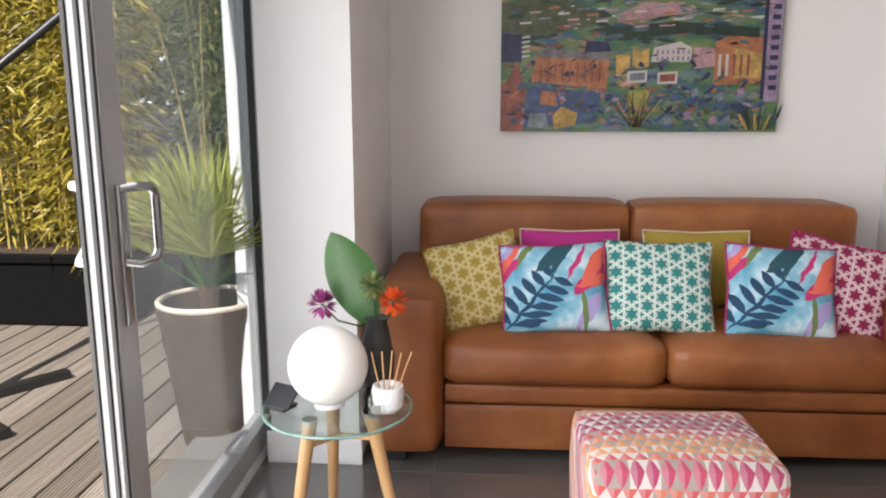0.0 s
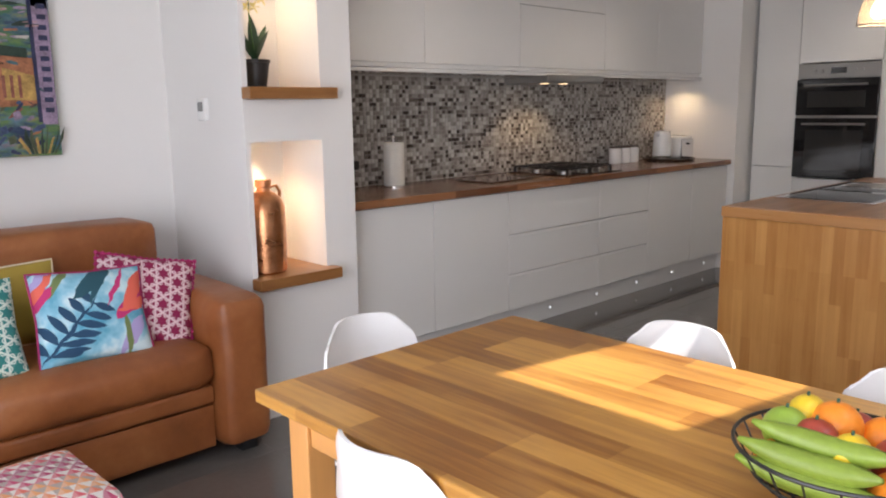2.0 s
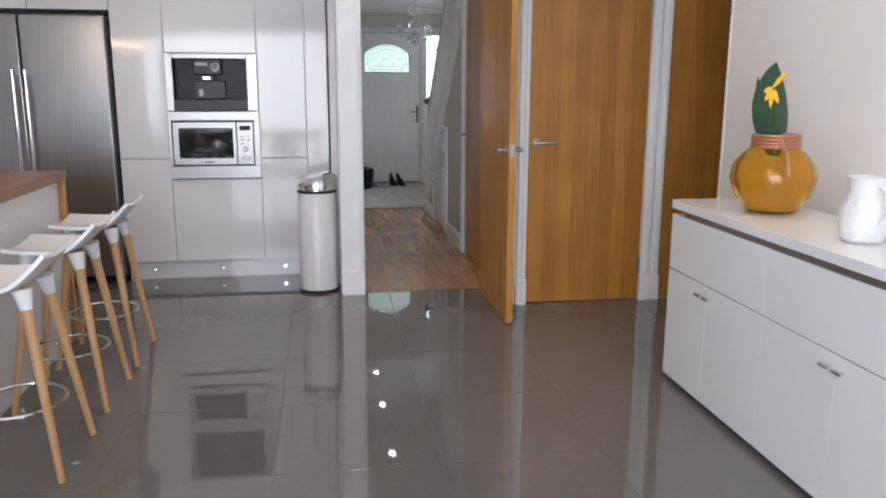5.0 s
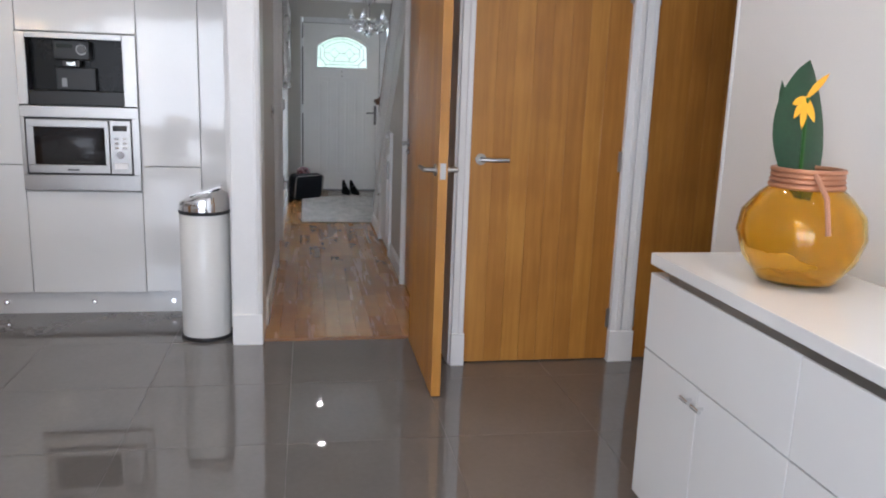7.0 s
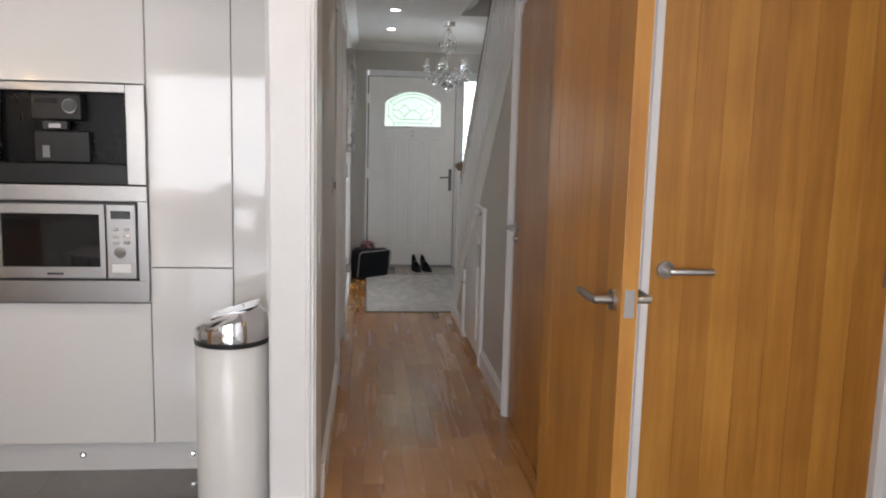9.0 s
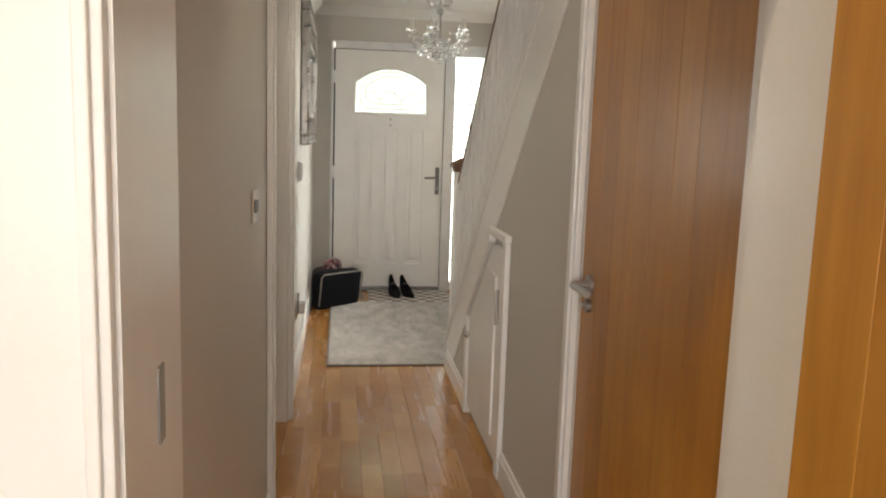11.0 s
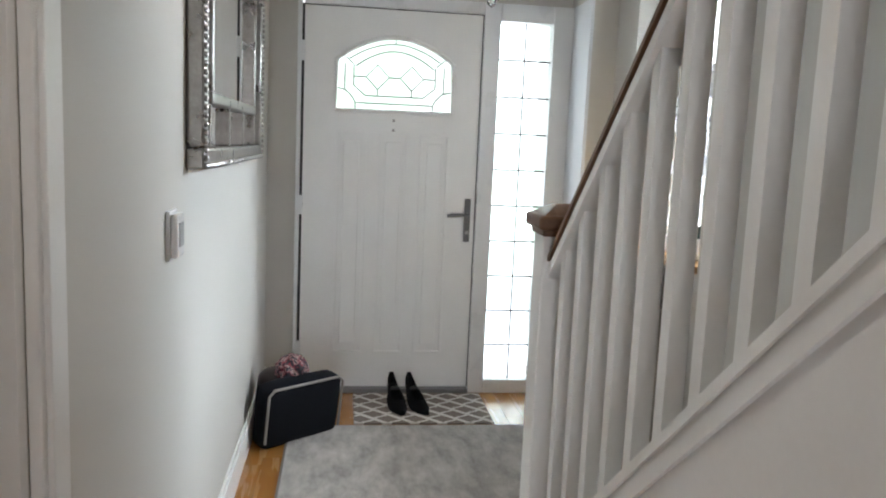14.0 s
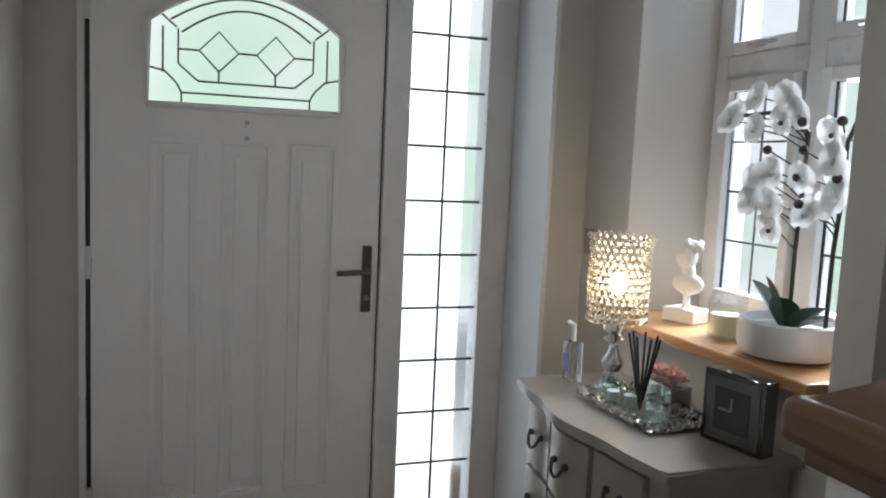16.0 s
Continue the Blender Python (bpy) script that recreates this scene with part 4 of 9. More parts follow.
for i in range(12):
    x, z = 0.72 + 0.028 * i, 0.03 + 0.02 * ((i * 5) % 7)
    patch("brush_mark", [(x, z), (x + 0.03, z + 0.01), (x + 0.02, z + 0.04), (x - 0.005, z + 0.03)], (SKY, BLUE, GRN, LILAC)[i % 4], 0.002)
for i in range(9):
    x = 1.07 + 0.012 * i
    patch("leaf_stroke", [(x, 0.01), (x + 0.008, 0.01), (x + 0.012 + 0.01 * (i - 4), 0.08 + 0.05 * math.sin(i * 2.1) ** 2), (x + 0.002 + 0.01 * (i - 4), 0.07)], (YEL, DGRN, GRN)[i % 3], 0.003)

prng = random.Random(11)
TEAL, UMBER = dab("teal", (0.05, 0.16, 0.20)), dab("umber", (0.10, 0.05, 0.05))
for m, z0, z1, count, long_, thick_ in ((SKY, 0.58, 0.79, 40, 0.10, 0.012), (LILAC, 0.46, 0.72, 26, 0.07, 0.008), (PINK, 0.44, 0.60, 26, 0.06, 0.006), (DGRN, 0.36, 0.62, 44, 0.10, 0.012), (TEAL, 0.02, 0.56, 70, 0.07, 0.012),
        (WHT, 0.44, 0.58, 24, 0.04, 0.004), (NAVY, 0.01, 0.30, 60, 0.045, 0.014), (BLUE, 0.01, 0.24, 60, 0.05, 0.014), (ORANGE, 0.02, 0.24, 22, 0.035, 0.010), (RUST, 0.05, 0.50, 34, 0.05, 0.008), (LILAC, 0.02, 0.18, 24, 0.04, 0.010), (UMBER, 0.16, 0.44, 40, 0.04, 0.006), (GRN, 0.02, 0.30, 30, 0.03, 0.012)):
    b = nb()
    for k in range(count):
        x, z, l, h = prng.uniform(0.01, 1.10), prng.uniform(z0, z1), long_ * prng.uniform(0.4, 1.2), thick_ * prng.uniform(0.5, 1.3)
        tilt = prng.uniform(-0.25, 0.25) * l if z > 0.3 else prng.uniform(-0.9, 0.9) * l
        prism(b, [(x, z), (x + l * 0.5, z + tilt * 0.4 - h * 0.3), (x + l, z + tilt), (x + l * 0.9, z + tilt + h), (x + l * 0.4, z + tilt * 0.5 + h * 1.2), (x, z + h * 0.6)], "y", -0.0018 - 0.0004 * prng.random(), 0.001)
    tagged(part("brush_work", b, m, pic, smooth=0), kind="stuff")


def lattice(name, ground, line, scale=26.0, w=0.10, rnd=0.35):
    s = Nodes(name)
    c = s.t.nodes.new("ShaderNodeTexCoord")
    sp = s.add("SeparateXYZ", Vector=c.outputs["Object"])

    def lines(deg, k, width):
        u = s.math("ADD", s.math("MULTIPLY", sp.outputs[0], k * math.cos(radians(deg))), s.math("MULTIPLY", sp.outputs[2], k * math.sin(radians(deg))))
        d = s.math("ABSOLUTE", s.math("SUBTRACT", s.math("FRACT", u), 0.5))
        return s.math("LESS_THAN", s.math("ABSOLUTE", s.math("SUBTRACT", d, 0.25)), width)

    def weave(turn, k, width):
        return s.math("MAXIMUM", lines(turn, k, width), s.math("MAXIMUM", lines(turn + 60, k, width), lines(turn + 120, k, width)))

    fab = s.noise(c.outputs["Object"], 600.0, 2)
    # six-pointed stars: one kagome weave cut by a second, finer one turned by 30 degrees
    big, small = weave(0, scale * 0.62, w * 0.42), weave(30, scale * 1.074, w * 0.36)
    ring = weave(0, scale * 0.62, 0.10)
    f = s.math("MAXIMUM", big, s.math("MULTIPLY", small, ring))
    s.set(Base_Color=s.mix(f, s.mix(fab, tuple(x * 0.8 for x in ground), ground), line), Roughness=0.85)
    s.bump(s.math("ADD", fab, s.noise(c.outputs["Object"], 9.0, 3)), 0.35, 0.004)
    return s.m


def tropical(name):
    """A print of navy palm fronds, dark leaves and red and pink flowers on watery blue."""
    s = Nodes(name)
    c = s.t.nodes.new("ShaderNodeTexCoord")
    v = c.outputs["Object"]
    sp = s.add("SeparateXYZ", Vector=v)
    wob = s.math("MULTIPLY_ADD", s.noise(v, 14.0, 2), 0.16, -0.08)
    pu = s.math("ADD", s.math("MULTIPLY", sp.outputs[0], 4.9), wob)
    pv = s.math("SUBTRACT", s.math("MULTIPLY_ADD", sp.outputs[2], 5.6, -1.0), wob)

    def leaf(u0, v0, u1, v1, w):
        du, dv = u1 - u0, v1 - v0
        l2 = du * du + dv * dv
        ln = math.sqrt(l2)
        t = s.math("MULTIPLY_ADD", pu, du / l2, s.math("MULTIPLY_ADD", pv, dv / l2, -(u0 * du + v0 * dv) / l2))
        d = s.math("MULTIPLY_ADD", pu, -dv / ln, s.math("MULTIPLY_ADD", pv, du / ln, (u0 * dv - v0 * du) / ln))
        return s.math("LESS_THAN", s.math("ABSOLUTE", d), s.math("MULTIPLY", s.math("MULTIPLY", t, s.math("SUBTRACT", 1.0, t)), 4 * w))

    def many(rows):
        f = leaf(*rows[0])
        for r in rows[1:]:
            f = s.math("MAXIMUM", f, leaf(*r))
        return f

    n0 = s.noise(v, 9.0, 3)
    col = s.ramp(n0, [(0.36, (0.09, 0.34, 0.50)), (0.5, (0.26, 0.54, 0.68)), (0.62, (0.60, 0.76, 0.82))])
    col = s.mix(many([(0.35, -1.0, 0.8, -0.2, 0.13), (-1.0, 0.45, -0.55, 1.0, 0.12)]), col, (0.42, 0.36, 0.66))
    col = s.mix(many([(0.55, -1.1, 0.45, 0.0, 0.06), (-0.8, 0.2, -0.2, 1.1, 0.07)]), col, (0.16, 0.22, 0.08))
    frond = [(-0.95, -1.0, 0.05, 0.25, 0.035)]
    for k in range(6):
        f = 0.15 + 0.15 * k
        u0, v0 = -0.95 + 1.0 * f, -1.0 + 1.25 * f
        frond += [(u0, v0, u0 - 0.28 + 0.02 * k, v0 + 0.50 - 0.04 * k, 0.075), (u0, v0, u0 + 0.62 - 0.05 * k, v0 + 0.08 - 0.06 * k, 0.075)]
    col = s.mix(many(frond), col, (0.014, 0.06, 0.13))
    col = s.mix(many([(-0.35, 0.22, 0.45, 1.02, 0.14), (-0.1, 0.1, 0.35, 0.95, 0.08)]), col, (0.018, 0.085, 0.12))
    col = s.mix(many([(0.3, -0.25, 1.02, 0.45, 0.16), (-1.1, 0.05, -0.6, 0.55, 0.11), (0.2, 0.0, 0.62, 0.9, 0.05)]), col, (0.55, 0.035, 0.17))
    col = s.mix(many([(0.42, -0.12, 1.0, 0.85, 0.13), (0.35, -0.1, 1.15, 0.2, 0.10), (-1.0, 0.25, -0.55, 0.9, 0.08)]), col, (0.80, 0.15, 0.10))
    fab = s.noise(v, 600.0, 2)
    s.set(Base_Color=col, Roughness=0.8)
    s.bump(s.math("ADD", fab, s.noise(v, 9.0, 3)), 0.35, 0.004)
    return s.m


def cushion(name, label, m, w, h, t, at, trim=None, group="sofa cushions", fringe=False):
    """A knife-edge cushion standing in its x-z plane, base at z = 0."""
    q = thing(name, label, "cushion", at=at, group=group)
    b = nb()
    n = 18
    grid = {}
    for sgn in (-1, 1):
        for i in range(n + 1):
            for j in range(n + 1):
                u, v = 2 * i / n - 1, 2 * j / n - 1
                rim = i in (0, n) or j in (0, n)
                if sgn == 1 and rim:
                    grid[sgn, i, j] = grid[-1, i, j]
                    continue
                pin = 1 - 0.06 * (1 - abs(u * v)) * max(abs(u), abs(v)) ** 4
                th = (max(0, (1 - u ** 2) * (1 - v ** 2))) ** 0.42
                wob = 0.006 * noise.noise(Vector((u * 2 + w * 31, v * 2, sgn + h * 7)))
                grid[sgn, i, j] = b.verts.new((u * w / 2 * pin, sgn * (t / 2 * th) + wob * th, h / 2 + v * h / 2 * pin))
        for i in range(n):
            for j in range(n):
                b.faces.new([grid[sgn, i, j], grid[sgn, i + 1, j], grid[sgn, i + 1, j + 1], grid[sgn, i, j + 1]])
    part("cover", b, m, q, smooth=80)
    if trim:
        pts = []
        for k in range(4 * 16):
            a, f = divmod(k, 16)
            f = 2 * f / 16 - 1
            u, v = [(f, -1), (1, f), (-f, 1), (-1, -f)][a]
            pin = 1 - 0.06 * (1 - abs(u * v)) * max(abs(u), abs(v)) ** 4
            pts.append((u * w / 2 * pin, 0, h / 2 + v * h / 2 * pin))
        part("piping", tube(nb(), pts, 0.0045, 6, True), trim, q)
        if fringe:
            bb = nb()
            for p in pts:
                ball(bb, p, 0.009, 8, 5)
            part("pompom_edge", bb, trim, q)
    return q


M_FUCHSIA = plain("fuchsia_cloth", (0.52, 0.035, 0.26), 0.85, fine=500, bump=0.3)
M_OLIVE = plain("olive_yellow_cloth", (0.42, 0.30, 0.05), 0.85, fine=500, bump=0.3)
M_CREAMTRIM = plain("cream_piping", (0.7, 0.6, 0.42), 0.8)
M_MAGENTA = plain("magenta_piping", (0.36, 0.02, 0.12), 0.8)
TROP = tropical("tropical_leaf_print")
ZS = 0.478
cushion("cushion", "small fuchsia cushion with pale piping on the sofa", M_FUCHSIA, 0.40, 0.31, 0.10, pose(0.295, 3.08, ZS + 0.01, -14, 0, 0), M_CREAMTRIM)
cushion("cushion", "small olive yellow cushion with pale piping on the sofa", M_OLIVE, 0.42, 0.31, 0.10, pose(0.80, 3.08, ZS + 0.01, -14, 0, 0), M_CREAMTRIM)
cushion("cushion", "mustard lattice-patterned square cushion", lattice("mustard_lattice", (0.40, 0.28, 0.05), (0.62, 0.53, 0.26), 15.0, 0.075, 0.6), 0.36, 0.355, 0.13, pose(-0.02, 2.82, ZS - 0.012, -24, -12, 10))
cushion("cushion", "magenta and white lattice cushion with pompom edge", lattice("magenta_lattice", (0.28, 0.012, 0.075), (0.72, 0.55, 0.58), 15.0, 0.08, 0.6), 0.37, 0.355, 0.13, pose(1.20, 2.82, ZS - 0.012, -24, 12, -12), M_MAGENTA, fringe=True)
cushion("cushion", "teal and white star lattice square cushion", lattice("teal_lattice", (0.03, 0.25, 0.24), (0.66, 0.76, 0.70), 15.0, 0.075, 0.6), 0.40, 0.35, 0.13, pose(0.595, 2.765, ZS - 0.005, -25, 1, 0))
for x, ry, rz in ((0.225, -3, 2), (1.015, 3, -2)):
    cushion("cushion", "blue tropical leaf print cushion with magenta edge", TROP, 0.39, 0.34, 0.13, pose(x, 2.74, ZS - 0.005, -25, ry, rz), M_MAGENTA)

# side table
M_CLEAR = thin_glass("clear_table_glass", (0.90, 0.955, 0.935), 1.0)
tbl = thing("side_table", "round glass side table on three splayed beech legs", "side table", at=(-0.45, 2.09, 0))
part("glass_top", lathe(nb(), [(0.205, 0.44), (0.212, 0.443), (0.212, 0.449), (0.205, 0.452)], 48), M_CLEAR, tbl)
part("glass_edge", tube(nb(), [(0.2125 * math.cos(a * math.pi / 24), 0.2125 * math.sin(a * math.pi / 24), 0.446) for a in range(48)], 0.0045, 6, True), plain("green_glass_edge", (0.20, 0.32, 0.28), 0.1, var=0.1, bump=0.0), tbl)
for k in range(3):
    a = radians(-130 + 120 * k)
    p = Vector((math.cos(a), math.sin(a), 0))
    part("leg", rod(nb(), p * 0.19, p * 0.10 + Vector((0, 0, 0.43)), 0.013, 0.021, 14), M_BEECH, tbl)
    part("fixing_disc", rod(nb(), p * 0.10 + Vector((0, 0, 0.43)), p * 0.10 + Vector((0, 0, 0.44)), 0.022), M_STEEL, tbl)
b = nb()
for k in range(3):
    a = radians(-130 + 120 * k)
    rod(b, (0, 0, 0.36), (0.13 * math.cos(a), 0.13 * math.sin(a), 0.36), 0.008)
part("stretcher", b, M_BEECH, tbl)
M_GLOBE = plain("opal_white_globe", (0.85, 0.85, 0.83), 0.35, var=0.01, bump=0.0, Subsurface_Weight=0.15)
lp = thing("globe_lamp", "large white opal globe lamp on the glass table", "lamp", at=(-0.475, 2.09, 0.452))
part("globe", ball(nb(), (0, 0, 0.120), 0.114, 40, 24), M_GLOBE, lp)
part("base_ring", lathe(nb(), [(0.045, 0), (0.045, 0.012), (0.04, 0.014)], 24), M_WHITEPLASTIC, lp)
ph = thing("phone_stand", "black tablet leaning on a small stand", "tablet", at=pose(-0.615, 2.03, 0.452, 0, 0, -25))
part("tablet", box(nb(), -0.045, -0.003, 0.0, 0.045, 0.003, 0.075, 0.002), M_BLACK, ph, at=pose(0, 0, 0.012, -50, 0, 0))
part("stand", box(nb(), -0.03, 0.0, 0.0, 0.03, 0.06, 0.012, 0.003), M_BLACK, ph)

M_LEAF = plain("glossy_green_leaf", (0.026, 0.105, 0.016), 0.35, var=0.25, scale=8, bump=0.1)
M_DLEAF = plain("dark_green_leaf", (0.015, 0.055, 0.025), 0.4, var=0.3, scale=8, bump=0.1)


def blade(bm, base, tip, width, droop=0.0, fold=0.15, n=10, power=0.8, up=Vector((0, 0, 1))):
    """A leaf blade with a folded midrib from base to tip."""
    base, tip = Vector(base), Vector(tip)
    ax = tip - base
    side = ax.cross(up)
    if side.length < 1e-4:
        side = Vector((1, 0, 0))
    side.normalize()
    nrm = side.cross(ax).normalized()
    rows = []
    for i in range(n + 1):
        t = i / n
        c = base + ax * t - Vector((0, 0, droop)) * t * t
        w = width / 2 * (math.sin(math.pi * min(1, t * 0.93 + 0.07)) ** power)
        rows.append([bm.verts.new(c - side * w + nrm * fold * w), bm.verts.new(c), bm.verts.new(c + side * w + nrm * fold * w)])
    for a, c in zip(rows, rows[1:]):
        for k in (0, 1):
            bm.faces.new((a[k], a[k + 1], c[k + 1], c[k]))
    return bm


fl = thing("flower_vase", "dark vase with a broad green leaf and bright flowers", "flowers", at=(-0.36, 2.26, 0.452))
part("vase", lathe(nb(), [(0.035, 0), (0.05, 0.03), (0.055, 0.09), (0.04, 0.16), (0.032, 0.2), (0.038, 0.215)], 24), plain("dark_pottery", g(0.03), 0.35), fl)
b = nb()
blade(b, (-0.02, 0, 0.2), (-0.14, 0.03, 0.47), 0.16, 0, 0.25, 14, 0.75, up=Vector((0, 1, 0.0)))
part("leaf", b, M_LEAF, fl)
for (x, y, z, r, c, nm) in ((0.055, -0.02, 0.27, 0.05, (0.85, 0.11, 0.015), "orange_bloom"), (-0.16, -0.03, 0.26, 0.05, (0.35, 0.06, 0.22), "purple_bloom"), (-0.01, 0.0, 0.31, 0.05, (0.22, 0.27, 0.10), "green_bloom")):
    b = nb()
    for k in range(90):
        d = Vector((random.gauss(0, 1), random.gauss(0, 1), random.gauss(0, 1) + 0.4)).normalized()
        blade(b, Vector((x, y, z)) + d * r * 0.35, Vector((x, y, z)) + d * r, 0.016, 0, 0.2, 2)
    part(nm, b, plain(nm, c, 0.7, var=0.35), fl)
    part("stem", tube(nb(), [(x * 0.2, 0, 0.18), (x * 0.7, y, z - 0.05), (x, y, z)], 0.003, 6), M_DLEAF, fl)
rd = thing("reed_diffuser", "white pot reed diffuser beside the globe", "diffuser", at=(-0.30, 2.06, 0.452))
part("pot", lathe(nb(), [(0.028, 0), (0.042, 0.015), (0.046, 0.06), (0.043, 0.075), (0.036, 0.076), (0.036, 0.06)], 24), M_WHITEPLASTIC, rd)
for k in range(5):
    part("reed", rod(nb(), (0.008 * (k - 2), 0, 0.03), (0.028 * (k - 1.6), 0.01 * (k % 3), 0.17), 0.0022, n=6), M_BEECH, rd)
jr = thing("glass_bottle", "small square glass bottle with label", "bottle", at=(-0.325, 2.015, 0.452))
part("bottle", box(nb(), -0.022, -0.018, 0, 0.022, 0.018, 0.06, 0.006), M_CLEAR, jr)
part("label", box(nb(), -0.014, -0.0195, 0.015, 0.014, -0.0182, 0.04), M_STEEL, jr)

# niche shelves and their things
for z0, z1, x1 in ((0.592, 0.64, 2.125), (1.387, 1.435, 2.135)):
    b = box(nb(), NX0 + 0.001, PY - 0.001, z0, NX1 - 0.001, NY - 0.001, z1 - 0.002)
    box(b, PX0 - 0.005, PY - 0.07, z0, x1, PY - 0.001, z1, 0.003)
    solid("niche_shelf", b, M_SHELFOAK, "thick oak shelf set into the lit wall niche", "shelf", group="niche shelves")
for z in (1.19, 2.10):
    lamp("niche_light", "SPOT", look((1.87, 3.08, z - 0.02), (1.86, 3.1, 0)), 5.0, WARM, 0.02, spot=130, blend=0.8)
    setting("niche_downlight", lathe(nb(), [(0.03, z + 0.0185), (0.03, z + 0.0195)], 20, (1.87, 3.08, 0)), glow("niche_lens", (1, 0.75, 0.42), 8), "small warm downlight in the niche ceiling", "light")
s = Nodes("hammered_copper")
v = s.coords()
vo = s.add("TexVoronoi", Vector=v, Scale=60.0)
n1 = s.noise(v, 9.0, 4)
s.set(Base_Color=s.ramp(n1, [(0.3, (0.35, 0.15, 0.07)), (0.6, (0.62, 0.31, 0.16)), (0.75, (0.7, 0.42, 0.25))]), Metallic=1.0, Roughness=s.math("ADD", s.math("MULTIPLY", n1, 0.25), 0.18))
s.bump(vo.outputs[0], 0.35, 0.003)
M_COPPER = s.m
cb_ = thing("copper_bottle", "tall hammered copper bottle vase in the niche", "vase", at=Matrix.LocRotScale((1.84, 2.97, 0.638), None, (1.18, 1.18, 0.93)))
part("body", lathe(nb(), [(0.066, 0), (0.074, 0.01), (0.076, 0.20), (0.075, 0.30), (0.066, 0.345), (0.045, 0.372), (0.026, 0.385), (0.024, 0.40), (0.030, 0.405), (0.030, 0.438), (0.024, 0.44)], 36), M_COPPER, cb_)
part("handle", tube(nb(), [(0.028, 0, 0.40), (0.055, 0, 0.405), (0.068, 0, 0.38), (0.068, 0, 0.35)], 0.006, 8), M_COPPER, cb_)
pt = thing("potted_orchid", "small orchid with pale flowers in a black pot", "plant", at=(1.855, 3.0, 1.433))
part("pot", lathe(nb(), [(0.042, 0), (0.057, 0.105), (0.062, 0.108), (0.062, 0.12), (0.055, 0.12), (0.05, 0.09)], 24), M_BLACK, pt)
b = nb()
for a, l, hgt in ((20, 0.08, 0.16), (75, 0.05, 0.2), (140, 0.06, 0.15), (200, 0.09, 0.11), (300, 0.07, 0.13)):
    blade(b, (0, 0, 0.11), (l * math.cos(radians(a)), l * math.sin(radians(a)), 0.11 + hgt), 0.045, 0.0, 0.3)
part("leaves", b, M_DLEAF, pt)
part("stem", tube(nb(), [(0, 0, 0.11), (-0.02, 0, 0.3), (-0.03, -0.02, 0.42), (0.03, -0.05, 0.52)], 0.003, 6), M_LEAF, pt)
b = nb()
for k in range(10):
    c = Vector((-0.05 + 0.025 * (k % 4), -0.03 - 0.02 * (k % 3), 0.33 + 0.035 * (k // 2)))
    for j in range(5):
        a = j * 1.256
        blade(b, c, c + Vector((0.028 * math.cos(a), -0.012, 0.028 * math.sin(a))), 0.024, 0, 0.2, 4)
part("blooms", b, plain("pale_yellow_petal", (0.72, 0.66, 0.32), 0.6), pt)
th = thing("thermostat", "small white wall thermostat with grey display", "thermostat", at=(PX0, 3.2, 1.30))
part("case", box(nb(), -0.022, -0.035, 0, 0, 0.035, 0.095, 0.005), M_WHITEPLASTIC, th)
part("display", box(nb(), -0.0235, -0.022, 0.04, -0.0215, 0.022, 0.08), plain("lcd_grey", g(0.18), 0.3), th)

# ---- kitchen worktop things ----
def tile_mat(name, info):
    s = Nodes(name)
    n = s.t.nodes.new("ShaderNodeObjectInfo" if info == "Random" else "ShaderNodeNewGeometry")
    col = s.ramp(n.outputs[info], [(0.0, (0.035, 0.024, 0.018)), (0.10, (0.07, 0.05, 0.038)), (0.17, (0.22, 0.19, 0.17)), (0.40, (0.36, 0.33, 0.30)), (0.62, (0.50, 0.47, 0.44)), (0.8, (0.66, 0.64, 0.61)), (0.95, (0.17, 0.145, 0.125))])
    s.set(Base_Color=s.mix(s.math("MULTIPLY", s.noise(s.coords(), 120.0, 3), 0.3), col, g(0.2)), Roughness=0.16)
    return s.m


M_TILE_A, M_TILE_B = tile_mat("mosaic_tile", "Random"), tile_mat("mosaic_tile_far", "Random Per Island")
setting("backsplash_bed", box(nb(), XA, YB - 0.006, ZW, 6.118, YB - 0.0005, 1.535), plain("mosaic_grout", (0.42, 0.40, 0.37), 0.8), "pale grout bed of the mosaic splashback", "splashback")
splash = thing("splashback", "grey brown and white glass mosaic tile splashback", "splashback", kind="structure")


def tile_geo(bm, x, z, w=0.0228):
    y0, y1, e = YB - 0.0055, YB - 0.0095, 0.0012
    o = [bm.verts.new((x + dx, y0, z + dz)) for dx, dz in ((0, 0), (w, 0), (w, w), (0, w))]
    i = [bm.verts.new((x + dx, y1, z + dz)) for dx, dz in ((e, e), (w - e, e), (w - e, w - e), (e, w - e))]
    bm.faces.new(i)
    for k in range(4):
        bm.faces.new((o[k], o[(k + 1) % 4], i[(k + 1) % 4], i[k]))


# small goods on the worktop
def chrome_disc(b, x, y, z, r, h):
    return lathe(b, [(r, z), (r, z + h), (r * 0.9, z + h + 0.002)], 28, (x, y, 0))


kr = thing("kitchen_roll", "white paper roll on a chrome holder", "kitchen roll", at=(2.96, 3.42, ZW))
part("base", chrome_disc(nb(), 0, 0, 0, 0.075, 0.008), M_CHROME, kr)
part("paper", lathe(nb(), [(0.02, 0.012), (0.058, 0.012), (0.06, 0.02), (0.06, 0.245), (0.058, 0.25), (0.02, 0.25)], 32), plain("paper_white", (0.78, 0.76, 0.72), 0.85), kr)
part("post", rod(nb(), (0, 0, 0), (0, 0, 0.28), 0.006), M_CHROME, kr)
ball_ = part("finial", ball(nb(), (0, 0, 0.285), 0.011), M_CHROME, kr)
bd = thing("glass_board", "dark glass chopping board on the worktop", "chopping board", at=pose(3.66, 3.25, ZW, 0, 0, 4))
